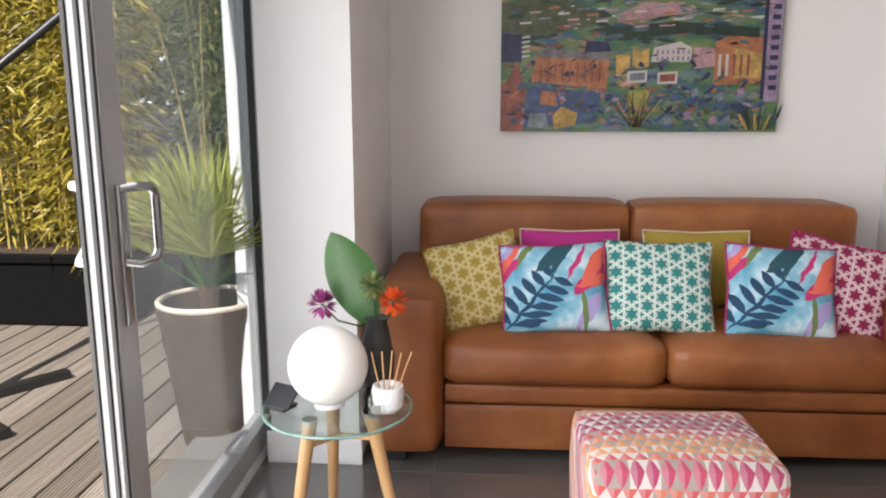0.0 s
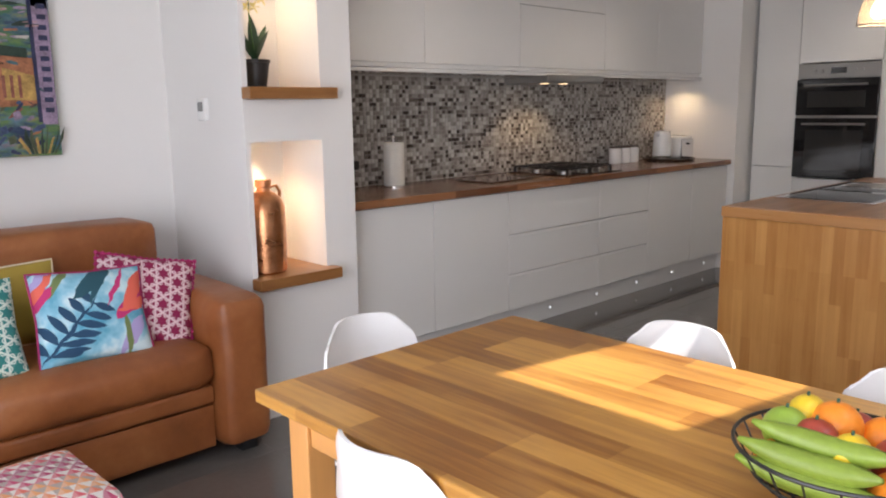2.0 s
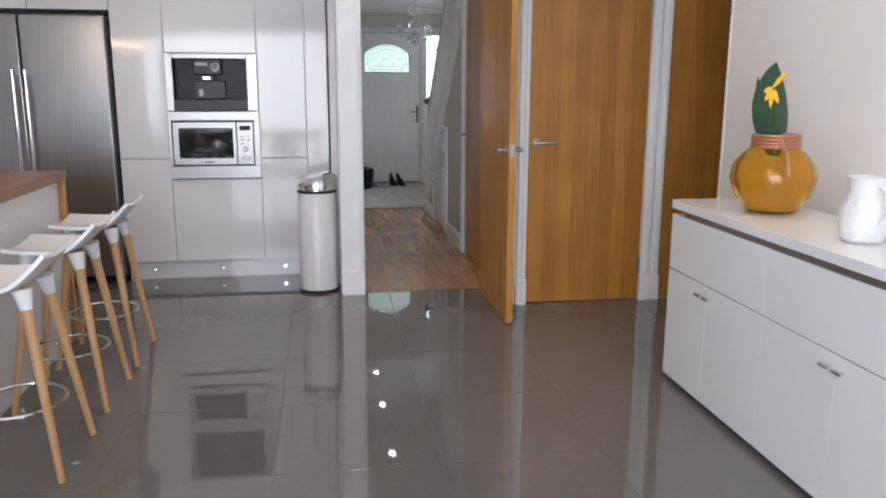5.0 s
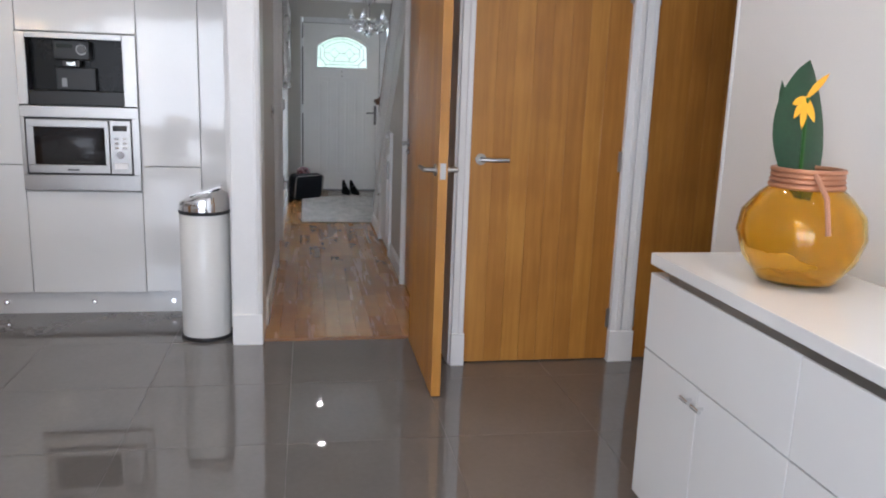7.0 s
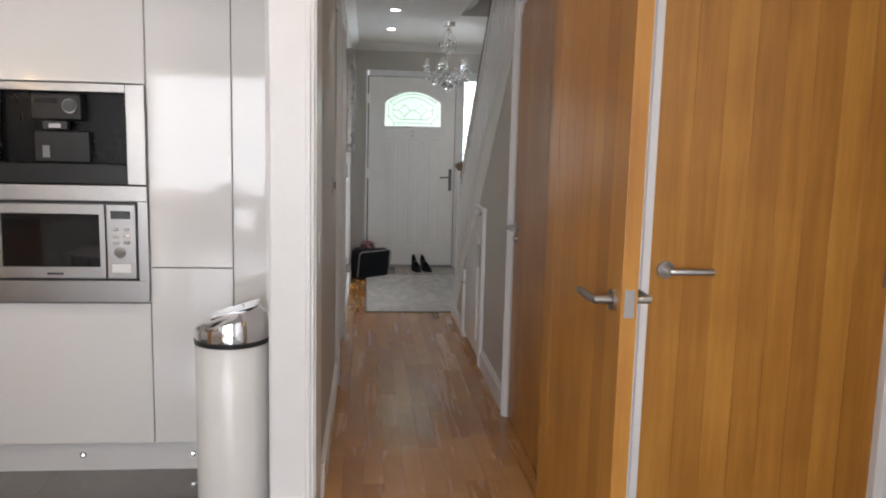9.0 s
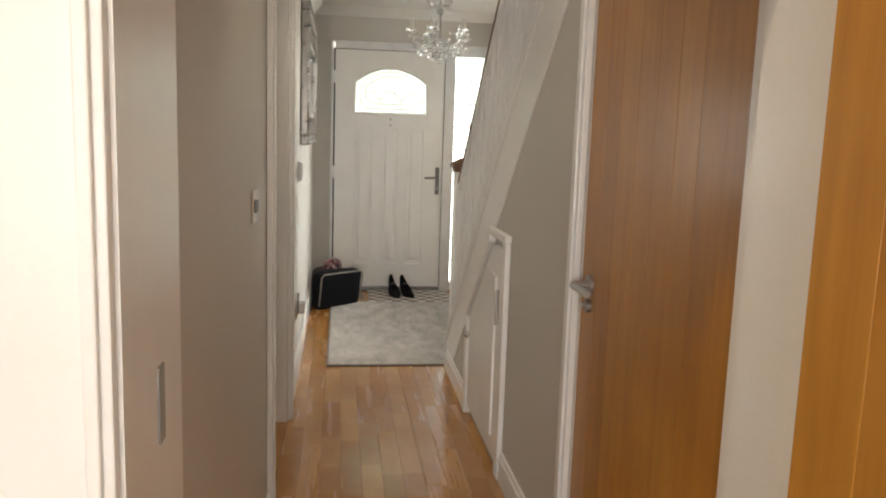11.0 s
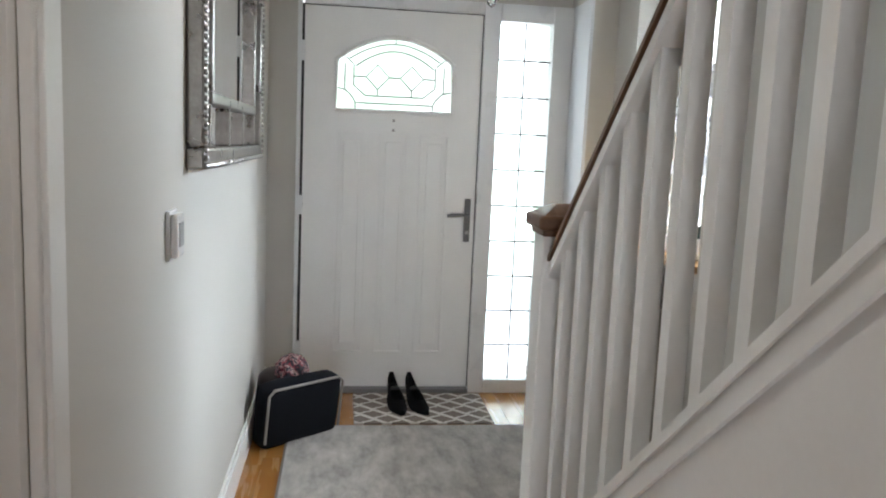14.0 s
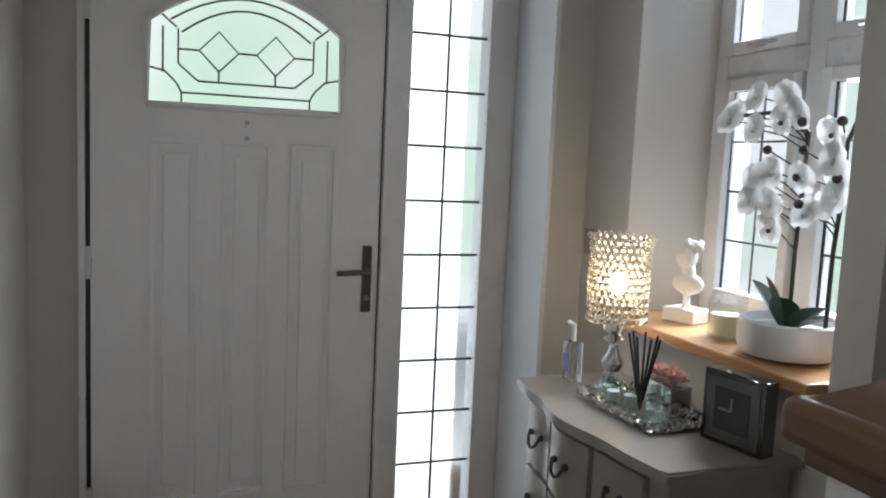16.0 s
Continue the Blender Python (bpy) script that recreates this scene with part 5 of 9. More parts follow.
part("board", box(nb(), -0.25, -0.15, 0.004, 0.25, 0.15, 0.010, 0.003), plain("smoked_board", (0.10, 0.08, 0.07), 0.1, bump=0), bd)
hb = thing("gas_hob", "black gas hob with cast iron pan supports", "hob", at=(4.36, 3.27, ZW))
part("plate", box(nb(), -0.30, -0.25, 0.0, 0.30, 0.25, 0.008, 0.003), M_BLACKGLASS, hb)
for x, y, r in ((-0.16, -0.11, 0.045), (0.10, -0.11, 0.035), (-0.16, 0.12, 0.035), (0.10, 0.12, 0.055)):
    bu = part("burner", lathe(nb(), [(r, 0.008), (r, 0.018), (r * 0.7, 0.026), (0.3 * r, 0.028)], 20, (x, y, 0)), M_STEEL, hb)
    part("burner_cap", lathe(nb(), [(r * 0.75, 0.026), (r * 0.75, 0.034), (r * 0.6, 0.036)], 20, (x, y, 0)), M_BLACK, bu)
for x0, x1 in ((-0.27, -0.04), (-0.02, 0.21)):
    b = nb()
    for y in (-0.22, 0.0, 0.22):
        box(b, x0, y - 0.006, 0.038, x1, y + 0.006, 0.05, 0.002)
    for x in (x0, (x0 + x1) / 2, x1):
        box(b, x - 0.006, -0.22, 0.038, x + 0.006, 0.22, 0.05, 0.002)
    for x in (x0, x1):
        for y in (-0.22, 0.22):
            box(b, x - 0.006, y - 0.006, 0.008, x + 0.006, y + 0.006, 0.04)
    part("pan_support", b, M_BLACK, hb)
for k in range(5):
    part("knob", lathe(nb(), [(0.016, 0.008), (0.016, 0.03), (0.013, 0.034)], 16, (0.26, -0.18 + 0.09 * k, 0)), M_STEEL, hb)
for k in range(3):
    cn = thing("canister", "white ceramic storage canister with dark lid", "canister", at=(5.20 + 0.115 * k, 3.44, ZW), group="row of canisters")
    part("jar", lathe(nb(), [(0.046, 0), (0.05, 0.004), (0.05, 0.115), (0.046, 0.118)], 28), M_WHITEPLASTIC, cn)
    part("lid", lathe(nb(), [(0.049, 0.118), (0.049, 0.128), (0.02, 0.132)], 28), plain("dark_wood_lid", (0.06, 0.03, 0.02), 0.5), cn)
ty = thing("tray", "dark oval tray on the worktop", "tray", at=(5.74, 3.3, ZW))
part("tray", lathe(nb(), [(0.17, 0.003), (0.2, 0.006), (0.205, 0.022), (0.2, 0.024), (0.19, 0.012)], 40), plain("dark_tray", (0.035, 0.025, 0.02), 0.25), ty)
kt = thing("kettle", "white electric kettle with steel base", "kettle", at=(5.70, 3.34, ZW + 0.013))
part("power_base", lathe(nb(), [(0.075, 0), (0.078, 0.02), (0.07, 0.024)], 28), M_STEEL, kt)
part("body", lathe(nb(), [(0.073, 0.026), (0.076, 0.04), (0.066, 0.2), (0.055, 0.218), (0.03, 0.222)], 32), M_WHITEPLASTIC, kt)
part("handle", tube(nb(), [(0.06, 0, 0.205), (0.10, 0, 0.21), (0.115, 0, 0.17), (0.11, 0, 0.08), (0.075, 0, 0.06)], 0.01, 10), M_BLACK, kt)
part("spout", rod(nb(), (-0.055, 0, 0.19), (-0.085, 0, 0.21), 0.018, 0.012), M_WHITEPLASTIC, kt)
to = thing("toaster", "white two-slot toaster with chrome ends", "toaster", at=(5.94, 3.38, ZW))
part("body", box(nb(), -0.09, -0.13, 0.012, 0.09, 0.13, 0.19, 0.025, 4), M_WHITEPLASTIC, to)
part("end_band", box(nb(), -0.092, -0.132, 0.008, 0.092, -0.118, 0.165, 0.004), M_CHROME, to)
for x in (-0.03, 0.03):
    part("slot", box(nb(), x - 0.012, -0.09, 0.186, x + 0.012, 0.09, 0.1915), M_BLACK, to)
part("lever", box(nb(), -0.012, -0.145, 0.12, 0.012, -0.131, 0.135, 0.003), M_BLACK, to)
so = thing("wall_socket", "dark steel double socket with a plug on mosaic", "socket", at=(2.745, YB - 0.0095, 1.03))
part("plate", box(nb(), -0.073, -0.006, -0.043, 0.073, 0, 0.043, 0.003), M_STEEL, so)
part("plug", box(nb(), 0.01, -0.03, -0.03, 0.06, -0.006, 0.02, 0.006), M_BLACK, so)

# sink, tap, soap on the island
sk = thing("sink", "inset stainless steel one and a half bowl sink", "sink", at=(4.22, 1.34, ZW))
b = nb()
for x0, y0, x1, y1 in ((-0.48, -0.22, 0.48, -0.19), (-0.48, 0.19, 0.48, 0.22), (-0.48, -0.19, -0.45, 0.19), (0.45, -0.19, 0.48, 0.19), (-0.05, -0.19, -0.01, 0.19), (0.18, -0.19, 0.21, 0.19)):
    box(b, x0, y0, 0.0005, x1, y1, 0.006, 0.001)
part("rim", b, M_CHROME, sk)
part("drainer", box(nb(), 0.21, -0.19, 0.0005, 0.45, 0.19, 0.002), M_STEEL, sk)
for k in range(7):
    part("drainer_rib", box(nb(), 0.22, -0.165 + 0.055 * k - 0.008, 0.002, 0.44, -0.165 + 0.055 * k + 0.008, 0.0055, 0.002), M_STEEL, sk)
for x0, x1, dep in ((-0.45, -0.05, 0.17), (-0.01, 0.18, 0.12)):
    b = box(nb(), x0, -0.19, -dep, x1, 0.19, -dep + 0.003)
    for xa, ya, xb, yb in ((x0, -0.19, x0 + 0.003, 0.19), (x1 - 0.003, -0.19, x1, 0.19), (x0 + 0.003, -0.19, x1 - 0.003, -0.187), (x0 + 0.003, 0.187, x1 - 0.003, 0.19)):
        box(b, xa, ya, -dep + 0.003, xb, yb, 0.004)
    bo = part("bowl", b, M_STEEL, sk)
    part("drain", lathe(nb(), [(0.04, -dep + 0.003), (0.038, -dep + 0.006), (0.01, -dep + 0.004)], 20, ((x0 + x1) / 2, 0, 0)), M_CHROME, bo)
tp = thing("kitchen_tap", "tall chrome pull-out kitchen mixer tap", "tap", at=(4.20, 1.095, ZW))
part("base", lathe(nb(), [(0.028, 0), (0.028, 0.012), (0.022, 0.016), (0.021, 0.14), (0.018, 0.15)], 24), M_CHROME, tp)
part("riser", tube(nb(), [(0, 0, 0.14), (0, 0, 0.26), (0.004, 0.006, 0.30), (0.012, 0.014, 0.38)], [0.013, 0.012, 0.012, 0.015], 12), M_CHROME, tp)
part("lever", rod(nb(), (0, 0.02, 0.11), (-0.03, 0.09, 0.14), 0.007), M_CHROME, tp)
part("spout", tube(nb(), [(0, 0.015, 0.06), (-0.03, 0.08, 0.085), (-0.04, 0.11, 0.07)], 0.011, 10), M_CHROME, tp)
for x, c, hgt in ((4.18, (0.72, 0.72, 0.68), 0.12), (4.27, (0.45, 0.55, 0.42), 0.10)):
    sp_ = thing("soap_bottle", "pale soap bottle with black pump on the island", "soap bottle", at=(x, 1.03, ZW), group="soap bottles")
    part("bottle", lathe(nb(), [(0.03, 0), (0.034, 0.005), (0.034, hgt - 0.02), (0.02, hgt - 0.005), (0.012, hgt)], 24), plain("soap_plastic", c, 0.3), sp_)
    part("pump", tube(nb(), [(0, 0, hgt), (0, 0, hgt + 0.035), (-0.03, 0.0, hgt + 0.036)], 0.006, 8), M_BLACK, sp_)

# pendant lamps
s = Nodes("ribbed_amber_glass")
v = s.coords()
wv = s.add("TexVoronoi", Vector=v, Scale=70.0)
s.set(Base_Color=(1.0, 0.93, 0.80), Roughness=0.25, Transmission_Weight=0.85, IOR=1.3)
s.bump(wv.outputs[0], 0.6, 0.003)
M_PEND = s.m
M_BULB = glow("warm_filament_bulb", (1.0, 0.70, 0.38), 8)
for k, x in enumerate((3.53, 4.05, 4.59)):
    pd = thing("pendant_lamp", "bell-shaped ribbed glass pendant lamp, lit", "pendant lamp", at=(x, 1.1, 1.64), group="pendants over the island")
    sh_ = part("shade", lathe(nb(), [(0.078, 0.0), (0.076, 0.03), (0.066, 0.075), (0.05, 0.105), (0.03, 0.12), (0.028, 0.117), (0.047, 0.10), (0.062, 0.072), (0.072, 0.03), (0.074, 0.0), (0.078, 0.0)], 36, cap=False), M_PEND, pd)
    sh_.visible_shadow = False
    part("rim", tube(nb(), [(0.077 * math.cos(a * math.pi / 16), 0.077 * math.sin(a * math.pi / 16), 0.0) for a in range(32)], 0.003, 6, True), M_STEEL, pd)
    part("cap", lathe(nb(), [(0.032, 0.118), (0.03, 0.135), (0.018, 0.145), (0.016, 0.19), (0.008, 0.2)], 20), M_CHROME, pd)
    part("bulb", ball(nb(), (0, 0, 0.07), 0.022, 16, 10), M_BULB, pd)
    part("cord", rod(nb(), (0, 0, 0.2), (0, 0, ZC - 1.64), 0.0025, n=6), M_BLACK, pd)
    part("ceiling_rose", lathe(nb(), [(0.05, ZC - 1.64 - 0.025), (0.05, ZC - 1.64)], 24), M_CHROME, pd)
    lamp("pendant_light", "POINT", Matrix.Translation((x, 1.1, 1.69)), 1.6, WARM, 0.03)

# under-cabinet light
lamp("under_cabinet_light", "SPOT", look((5.95, 3.40, 1.53), (6.05, 3.35, 0.9)), 3.0, WARM, 0.02, spot=120)

# plinth lights
M_LED = glow("white_led", (0.95, 0.97, 1.0), 1.6)


def led(p, axis):
    o = Vector(axis)
    q = thing("plinth_light", "small round white plinth light, lit", "light", group="plinth lights", at=p)
    part("bezel", rod(nb(), (0, 0, 0), o * 0.003, 0.013, n=16), M_CHROME, q)
    part("lens", rod(nb(), o * 0.003, o * 0.0045, 0.0045, n=12), M_LED, q)


for x in (2.9, 3.42, 3.92, 4.43, 4.92, 5.41, 5.9):
    led((x, YF + 0.06, 0.07), (0, -1, 0))
for y in (0.52, 0.06, -0.37):
    led((XU + 0.05, y, 0.065), (-1, 0, 0))
for x in (3.7, 4.3, 4.8):
    led((x, IY0 + 0.03, 0.07), (0, -1, 0))

# ---- bar stools ----


def shell(bm, f, nu, nv, thick):
    """A sheet of that thickness over f(u, v), u and v from 0 to 1."""
    top = [[Vector(f(i / nu, j / nv)) for j in range(nv + 1)] for i in range(nu + 1)]
    A, B = {}, {}
    for i in range(nu + 1):
        for j in range(nv + 1):
            du = top[min(i + 1, nu)][j] - top[max(i - 1, 0)][j]
            dv = top[i][min(j + 1, nv)] - top[i][max(j - 1, 0)]
            n = du.cross(dv).normalized()
            A[i, j] = bm.verts.new(top[i][j])
            B[i, j] = bm.verts.new(top[i][j] - n * thick)
    for i in range(nu):
        for j in range(nv):
            bm.faces.new((A[i, j], A[i + 1, j], A[i + 1, j + 1], A[i, j + 1]))
            bm.faces.new((B[i, j], B[i, j + 1], B[i + 1, j + 1], B[i + 1, j]))
    edge = [(i, 0) for i in range(nu)] + [(nu, j) for j in range(nv)] + [(i, nv) for i in range(nu, 0, -1)] + [(0, j) for j in range(nv, 0, -1)]
    for a, c in zip(edge, edge[1:] + edge[:1]):
        bm.faces.new((A[a], B[a], B[c], A[c]))
    return bm


def stool_seat(u, v):
    # v: from the island side (0) to the back lip (1)
    w = 0.185 * (1 - 0.10 * abs(2 * v - 1) ** 3)
    x = (2 * u - 1) * w
    y = 0.17 - 0.36 * v
    z = 0.665 + 0.10 * max(0, v - 0.62) ** 1.5 / 0.38 ** 1.5 + 0.018 * (2 * u - 1) ** 2 - 0.012 * math.sin(math.pi * v)
    return (x, y, z)


bs = thing("bar_stool", "white moulded bar stool with splayed beech legs", "stool", at=(3.66, 0.44, 0), group="stools at the island")
part("seat", shell(nb(), stool_seat, 14, 16, 0.014), M_WHITEPLASTIC, bs)
for sx in (-1, 1):
    for sy in (-1, 1):
        part("leg", rod(nb(), (sx * 0.19, sy * 0.18, 0), (sx * 0.115, sy * 0.10, 0.60), 0.012, 0.019, 14), M_BEECH, bs)
        part("socket", rod(nb(), (sx * 0.117, sy * 0.102, 0.595), (sx * 0.105, sy * 0.09, 0.662), 0.021, 0.034, 14), M_WHITEPLASTIC, bs)
part("footrest_ring", tube(nb(), [(0.165 * math.cos(a * math.pi / 20), 0.155 * math.sin(a * math.pi / 20), 0.23) for a in range(40)], 0.007, 8, True), M_CHROME, bs)
for x in (4.25, 4.80):
    copy_thing(bs, Matrix.Translation((x, 0.44, 0)))

# ---- dining chairs ----


def chair_shell(u, v):
    # v: front of the seat (0) to the top of the back (1); the chair faces -y at the table
    s_ = 2 * u - 1
    if v < 0.5:
        t = v / 0.5
        y, z = 0.20 - 0.38 * t, 0.45 - 0.025 * math.sin(math.pi * t) - 0.02 * (1 - t) ** 3
        w = 0.215 + 0.015 * t
    else:
        t = (v - 0.5) / 0.5
        a = min(1, t * 2.2)
        y = -0.18 - 0.10 * math.sin(a * math.pi / 2) - 0.05 * t
        z = 0.45 + 0.03 * a + 0.302 * t ** 1.1
        w = 0.23 - 0.075 * min(1, 1.4 * t) - 0.03 * max(0, t - 0.75) ** 2 / 0.0625
    z += 0.05 * abs(s_) ** 3 * (1 - max(0, 2 * v - 1)) * min(1, v * 3)
    y += 0.06 * s_ * s_ * max(0, min(1, (v - 0.45) * 4))
    z -= 0.035 * abs(s_) ** 7 * max(0, (v - 0.85) / 0.15)
    return (s_ * w, y, z)


ch = thing("dining_chair", "white moulded shell dining chair with wooden legs", "chair", at=pose(1.86, 1.04, 0, 0, 0, 90), group="chairs round the table")
part("shell", shell(nb(), chair_shell, 16, 26, 0.007), M_WHITEPLASTIC, ch, smooth=60)
for sx in (-1, 1):
    for sy in (-1, 1):
        part("leg", rod(nb(), (sx * 0.21, sy * 0.21 - 0.02, 0), (sx * 0.12, sy * 0.11 - 0.02, 0.40), 0.011, 0.016, 12), M_BEECH, ch)
b = nb()
for sx in (-1, 1):
    rod(b, (sx * 0.13, -0.13, 0.37), (-sx * 0.13, 0.09, 0.37), 0.005, n=8)
    rod(b, (sx * 0.12, -0.13, 0.40), (sx * 0.12, 0.10, 0.42), 0.006, n=8)
part("wire_brace", b, M_BLACK, ch)
CHS = 0.97
for x, y, rz in ((1.56, 0.40, 90), (1.56, -0.175, 90), (1.33, 1.325, 180), (1.14, 0.97, -90)):
    copy_thing(ch, pose(x, y, 0, 0, 0, rz))
ch.matrix_basis = pose(1.56, 0.95, 0, 0, 0, 90)

# ---- fruit bowl ----
FC = Vector((1.255, 0.355, TZ))
fb = thing("fruit_bowl", "black wire fruit bowl on the dining table", "bowl", at=FC)
R = 0.157
for r, z, th_ in ((0.07, 0.004, 0.0025), (0.105, 0.019, 0.0022), (0.13, 0.04, 0.0022), (R, 0.085, 0.0032)):
    part("ring", tube(nb(), [(r * math.cos(a * math.pi / 24), r * math.sin(a * math.pi / 24), z) for a in range(48)], th_, 6, True), M_BLACK, fb)
for k in range(20):
    a = k * math.pi / 10
    part("wire", tube(nb(), [(r * math.cos(a), r * math.sin(a), z) for r, z in ((0.0, 0.003), (0.07, 0.004), (0.11, 0.021), (0.138, 0.05), (R, 0.085))], 0.0018, 5), M_BLACK, fb)


def fruit(name, label, c, r, col, s_=(1, 1, 1), col2=None, rough=0.35):
    q = thing(name, label, name, at=FC + Vector((0.93 * c[0], 0.93 * c[1], c[2] - 0.012)), group="fruit in the bowl")
    m = plain(name + "_skin", col, rough, var=0.3 if col2 else 0.12, scale=14, fine=220, bump=0.2)
    part("flesh", ball(nb(), (0, 0, 0), r, 24, 16, s_), m, q)
    part("stalk", rod(nb(), (0, 0, r * s_[2] * 0.93), (0.002, 0, r * s_[2] + 0.006), 0.0025, n=6), M_DLEAF, q)


OR, GA, LE, RA = (0.85, 0.26, 0.02), (0.28, 0.42, 0.05), (0.80, 0.56, 0.03), (0.38, 0.06, 0.035)
for nm, lb, c, r, col in (("orange", "ripe orange in the wire bowl", (-0.05, -0.095, 0.062), 0.040, OR), ("orange", "ripe orange in the wire bowl", (0.055, 0.035, 0.105), 0.040, OR), ("orange", "ripe orange in the wire bowl", (0.09, -0.03, 0.09), 0.036, OR),
        ("apple", "green apple in the wire bowl", (0.0, 0.095, 0.10), 0.036, GA), ("apple", "red apple in the wire bowl", (-0.005, 0.045, 0.095), 0.036, RA), ("apple", "dark red apple in the wire bowl", (0.02, -0.075, 0.085), 0.040, RA),
        ("apple", "red apple in the wire bowl", (0.105, 0.02, 0.085), 0.034, RA), ("orange", "ripe orange in the wire bowl", (-0.06, 0.085, 0.07), 0.032, OR), ("apple", "green apple in the wire bowl", (0.035, -0.10, 0.088), 0.032, GA)):
    fruit(nm, lb, c, r, col)
for c in ((0.06, 0.085, 0.115), (-0.035, -0.02, 0.105)):
    fruit("lemon", "yellow lemon in the wire bowl", c, 0.028, LE, (1.25, 1, 1))
M_BAN = plain("green_banana_skin", (0.20, 0.28, 0.035), 0.4, var=0.2, scale=9, bump=0.1)
for k, (dx, dz, dy) in enumerate(((-0.045, 0.108, 0.012), (-0.072, 0.086, 0.02), (-0.078, 0.060, 0.02))):
    q = thing("banana", "unripe green banana in the wire bowl", "banana", at=FC + Vector((dx, dy, dz)), group="fruit in the bowl")
    pts = [(0.012 * (1 - (t / 5) ** 2) * 2 - 0.024, 0.10 * t / 5, -0.012 + 0.02 * (t / 5) ** 2) for t in range(-5, 6)]
    part("skin", tube(nb(), pts, [0.004, 0.012, 0.018, 0.02, 0.021, 0.021, 0.021, 0.02, 0.017, 0.011, 0.004], 6), M_BAN, q, smooth=75)
for k in range(3):
    q = thing("lime", "green lime near the bowl rim", "lime", at=FC + Vector((0.05 - 0.05 * k, -0.098 + 0.006 * k, 0.045)), group="fruit in the bowl")
    part("flesh", ball(nb(), (0, 0, 0), 0.028, 18, 12, (1.2, 1, 1)), plain("lime_skin", (0.14, 0.30, 0.03), 0.35), q)

# ---- bin ----
bn = thing("waste_bin", "tall white cylindrical bin with chrome sensor lid", "bin", at=Matrix.LocRotScale((5.95, -0.610, 0), None, (1.09, 1.09, 1.0)))
part("base_ring", lathe(nb(), [(0.115, 0), (0.118, 0.004), (0.118, 0.018), (0.112, 0.02)], 36), M_BLACK, bn)
part("body", lathe(nb(), [(0.112, 0.02), (0.113, 0.03), (0.113, 0.655), (0.11, 0.66)], 40), plain("white_enamel", (0.72, 0.72, 0.70), 0.22, var=0.03, bump=0), bn)
part("seal", lathe(nb(), [(0.116, 0.655), (0.117, 0.668), (0.112, 0.672)], 40), M_BLACK, bn)
b = lathe(nb(), [(0.114, 0.672), (0.1145, 0.70), (0.108, 0.722), (0.085, 0.735), (0.03, 0.742)], 40)
for v_ in b.verts:
    if v_.co.z > 0.69:
        v_.co.z += 0.24 * (0.06 - v_.co.y) * (v_.co.z - 0.69) / 0.035
part("lid", b, M_CHROME, bn)
b = box(nb(), -0.05, -0.085, 0.0, 0.05, 0.06, 0.007, 0.003)
part("lid_flap", b, M_CHROME, bn, at=pose(0, 0, 0.7585, -18, 0, 0))

# ---- sideboard ----
sb = thing("sideboard", "long white gloss sideboard against the white wall", "sideboard", at=(0, 0, 0))
SBX0, SBX1, SBY0, SBY1 = 2.06, 4.12, -2.66, -2.20
part("carcass", box(nb(), SBX0, SBY0, 0.02, SBX1, SBY1 - 0.022, 0.775, 0.002), M_GLOSS, sb)
part("top", box(nb(), SBX0 - 0.003, SBY0, 0.80, SBX1 + 0.003, SBY1 + 0.004, 0.838, 0.003), M_GLOSS, sb)
part("steel_inlay", box(nb(), SBX0 + 0.03, SBY1 - 0.03, 0.776, SBX1 - 0.12, SBY1 - 0.004, 0.799), M_STEEL, sb)
part("plinth", box(nb(), SBX0 + 0.02, SBY0 + 0.02, 0.0, SBX1 - 0.02, SBY1 - 0.04, 0.02), M_BLACK, sb)
for x0, x1 in ((2.06, 2.50), (2.50, 3.34), (3.34, 4.12)):
    part("drawer", box(nb(), x0 + 0.001, SBY1 - 0.02, 0.53, x1 - 0.001, SBY1, 0.775, 0.002), M_GLOSS, sb)
for x0, x1 in ((2.06, 2.50), (2.50, 2.92), (2.92, 3.34), (3.34, 3.76), (3.76, 4.12)):
    part("door", box(nb(), x0 + 0.0008, SBY1 - 0.02, 0.025, x1 - 0.0008, SBY1, 0.526, 0.002), M_GLOSS, sb)
for xh in (3.76, 2.92, 2.25):
    for dx in (-0.055, 0.01):
        b = rod(nb(), (xh + dx, SBY1 + 0.022, 0.482), (xh + dx + 0.045, SBY1 + 0.022, 0.482), 0.006)
        rod(b, (xh + dx + 0.022, SBY1, 0.482), (xh + dx + 0.022, SBY1 + 0.022, 0.482), 0.005)
        part("handle", b, M_CHROME, sb)
s = Nodes("amber_glass")
s.set(Base_Color=(1.0, 0.70, 0.12), Roughness=0.03, Transmission_Weight=0.97, IOR=1.4)
s.bump(s.noise(s.coords(), 14.0, 2), 0.25, 0.006)
M_AMBER = s.m
vz = thing("amber_vase", "round amber glass vase with rope neck and bird-of-paradise leaf", "vase", at=Matrix.LocRotScale((3.745, -2.44, 0.838), None, (1.15, 1.15, 1.12)))
part("bowl", lathe(nb(), [(0.07, 0.0), (0.085, 0.006), (0.125, 0.06), (0.143, 0.12), (0.135, 0.17), (0.10, 0.215), (0.075, 0.235), (0.07, 0.232), (0.094, 0.212), (0.127, 0.168), (0.135, 0.12), (0.117, 0.062), (0.08, 0.014), (0.0, 0.012)], 44), M_AMBER, vz)
b = nb()
for z, r in ((0.236, 0.078), (0.248, 0.076), (0.260, 0.075), (0.272, 0.076)):
    tube(b, [(r * math.cos(a * math.pi / 16), r * math.sin(a * math.pi / 16), z) for a in range(32)], 0.007, 6, True)
part("rope_neck", b, plain("copper_rope", (0.5, 0.24, 0.14), 0.4, 0.6), vz)
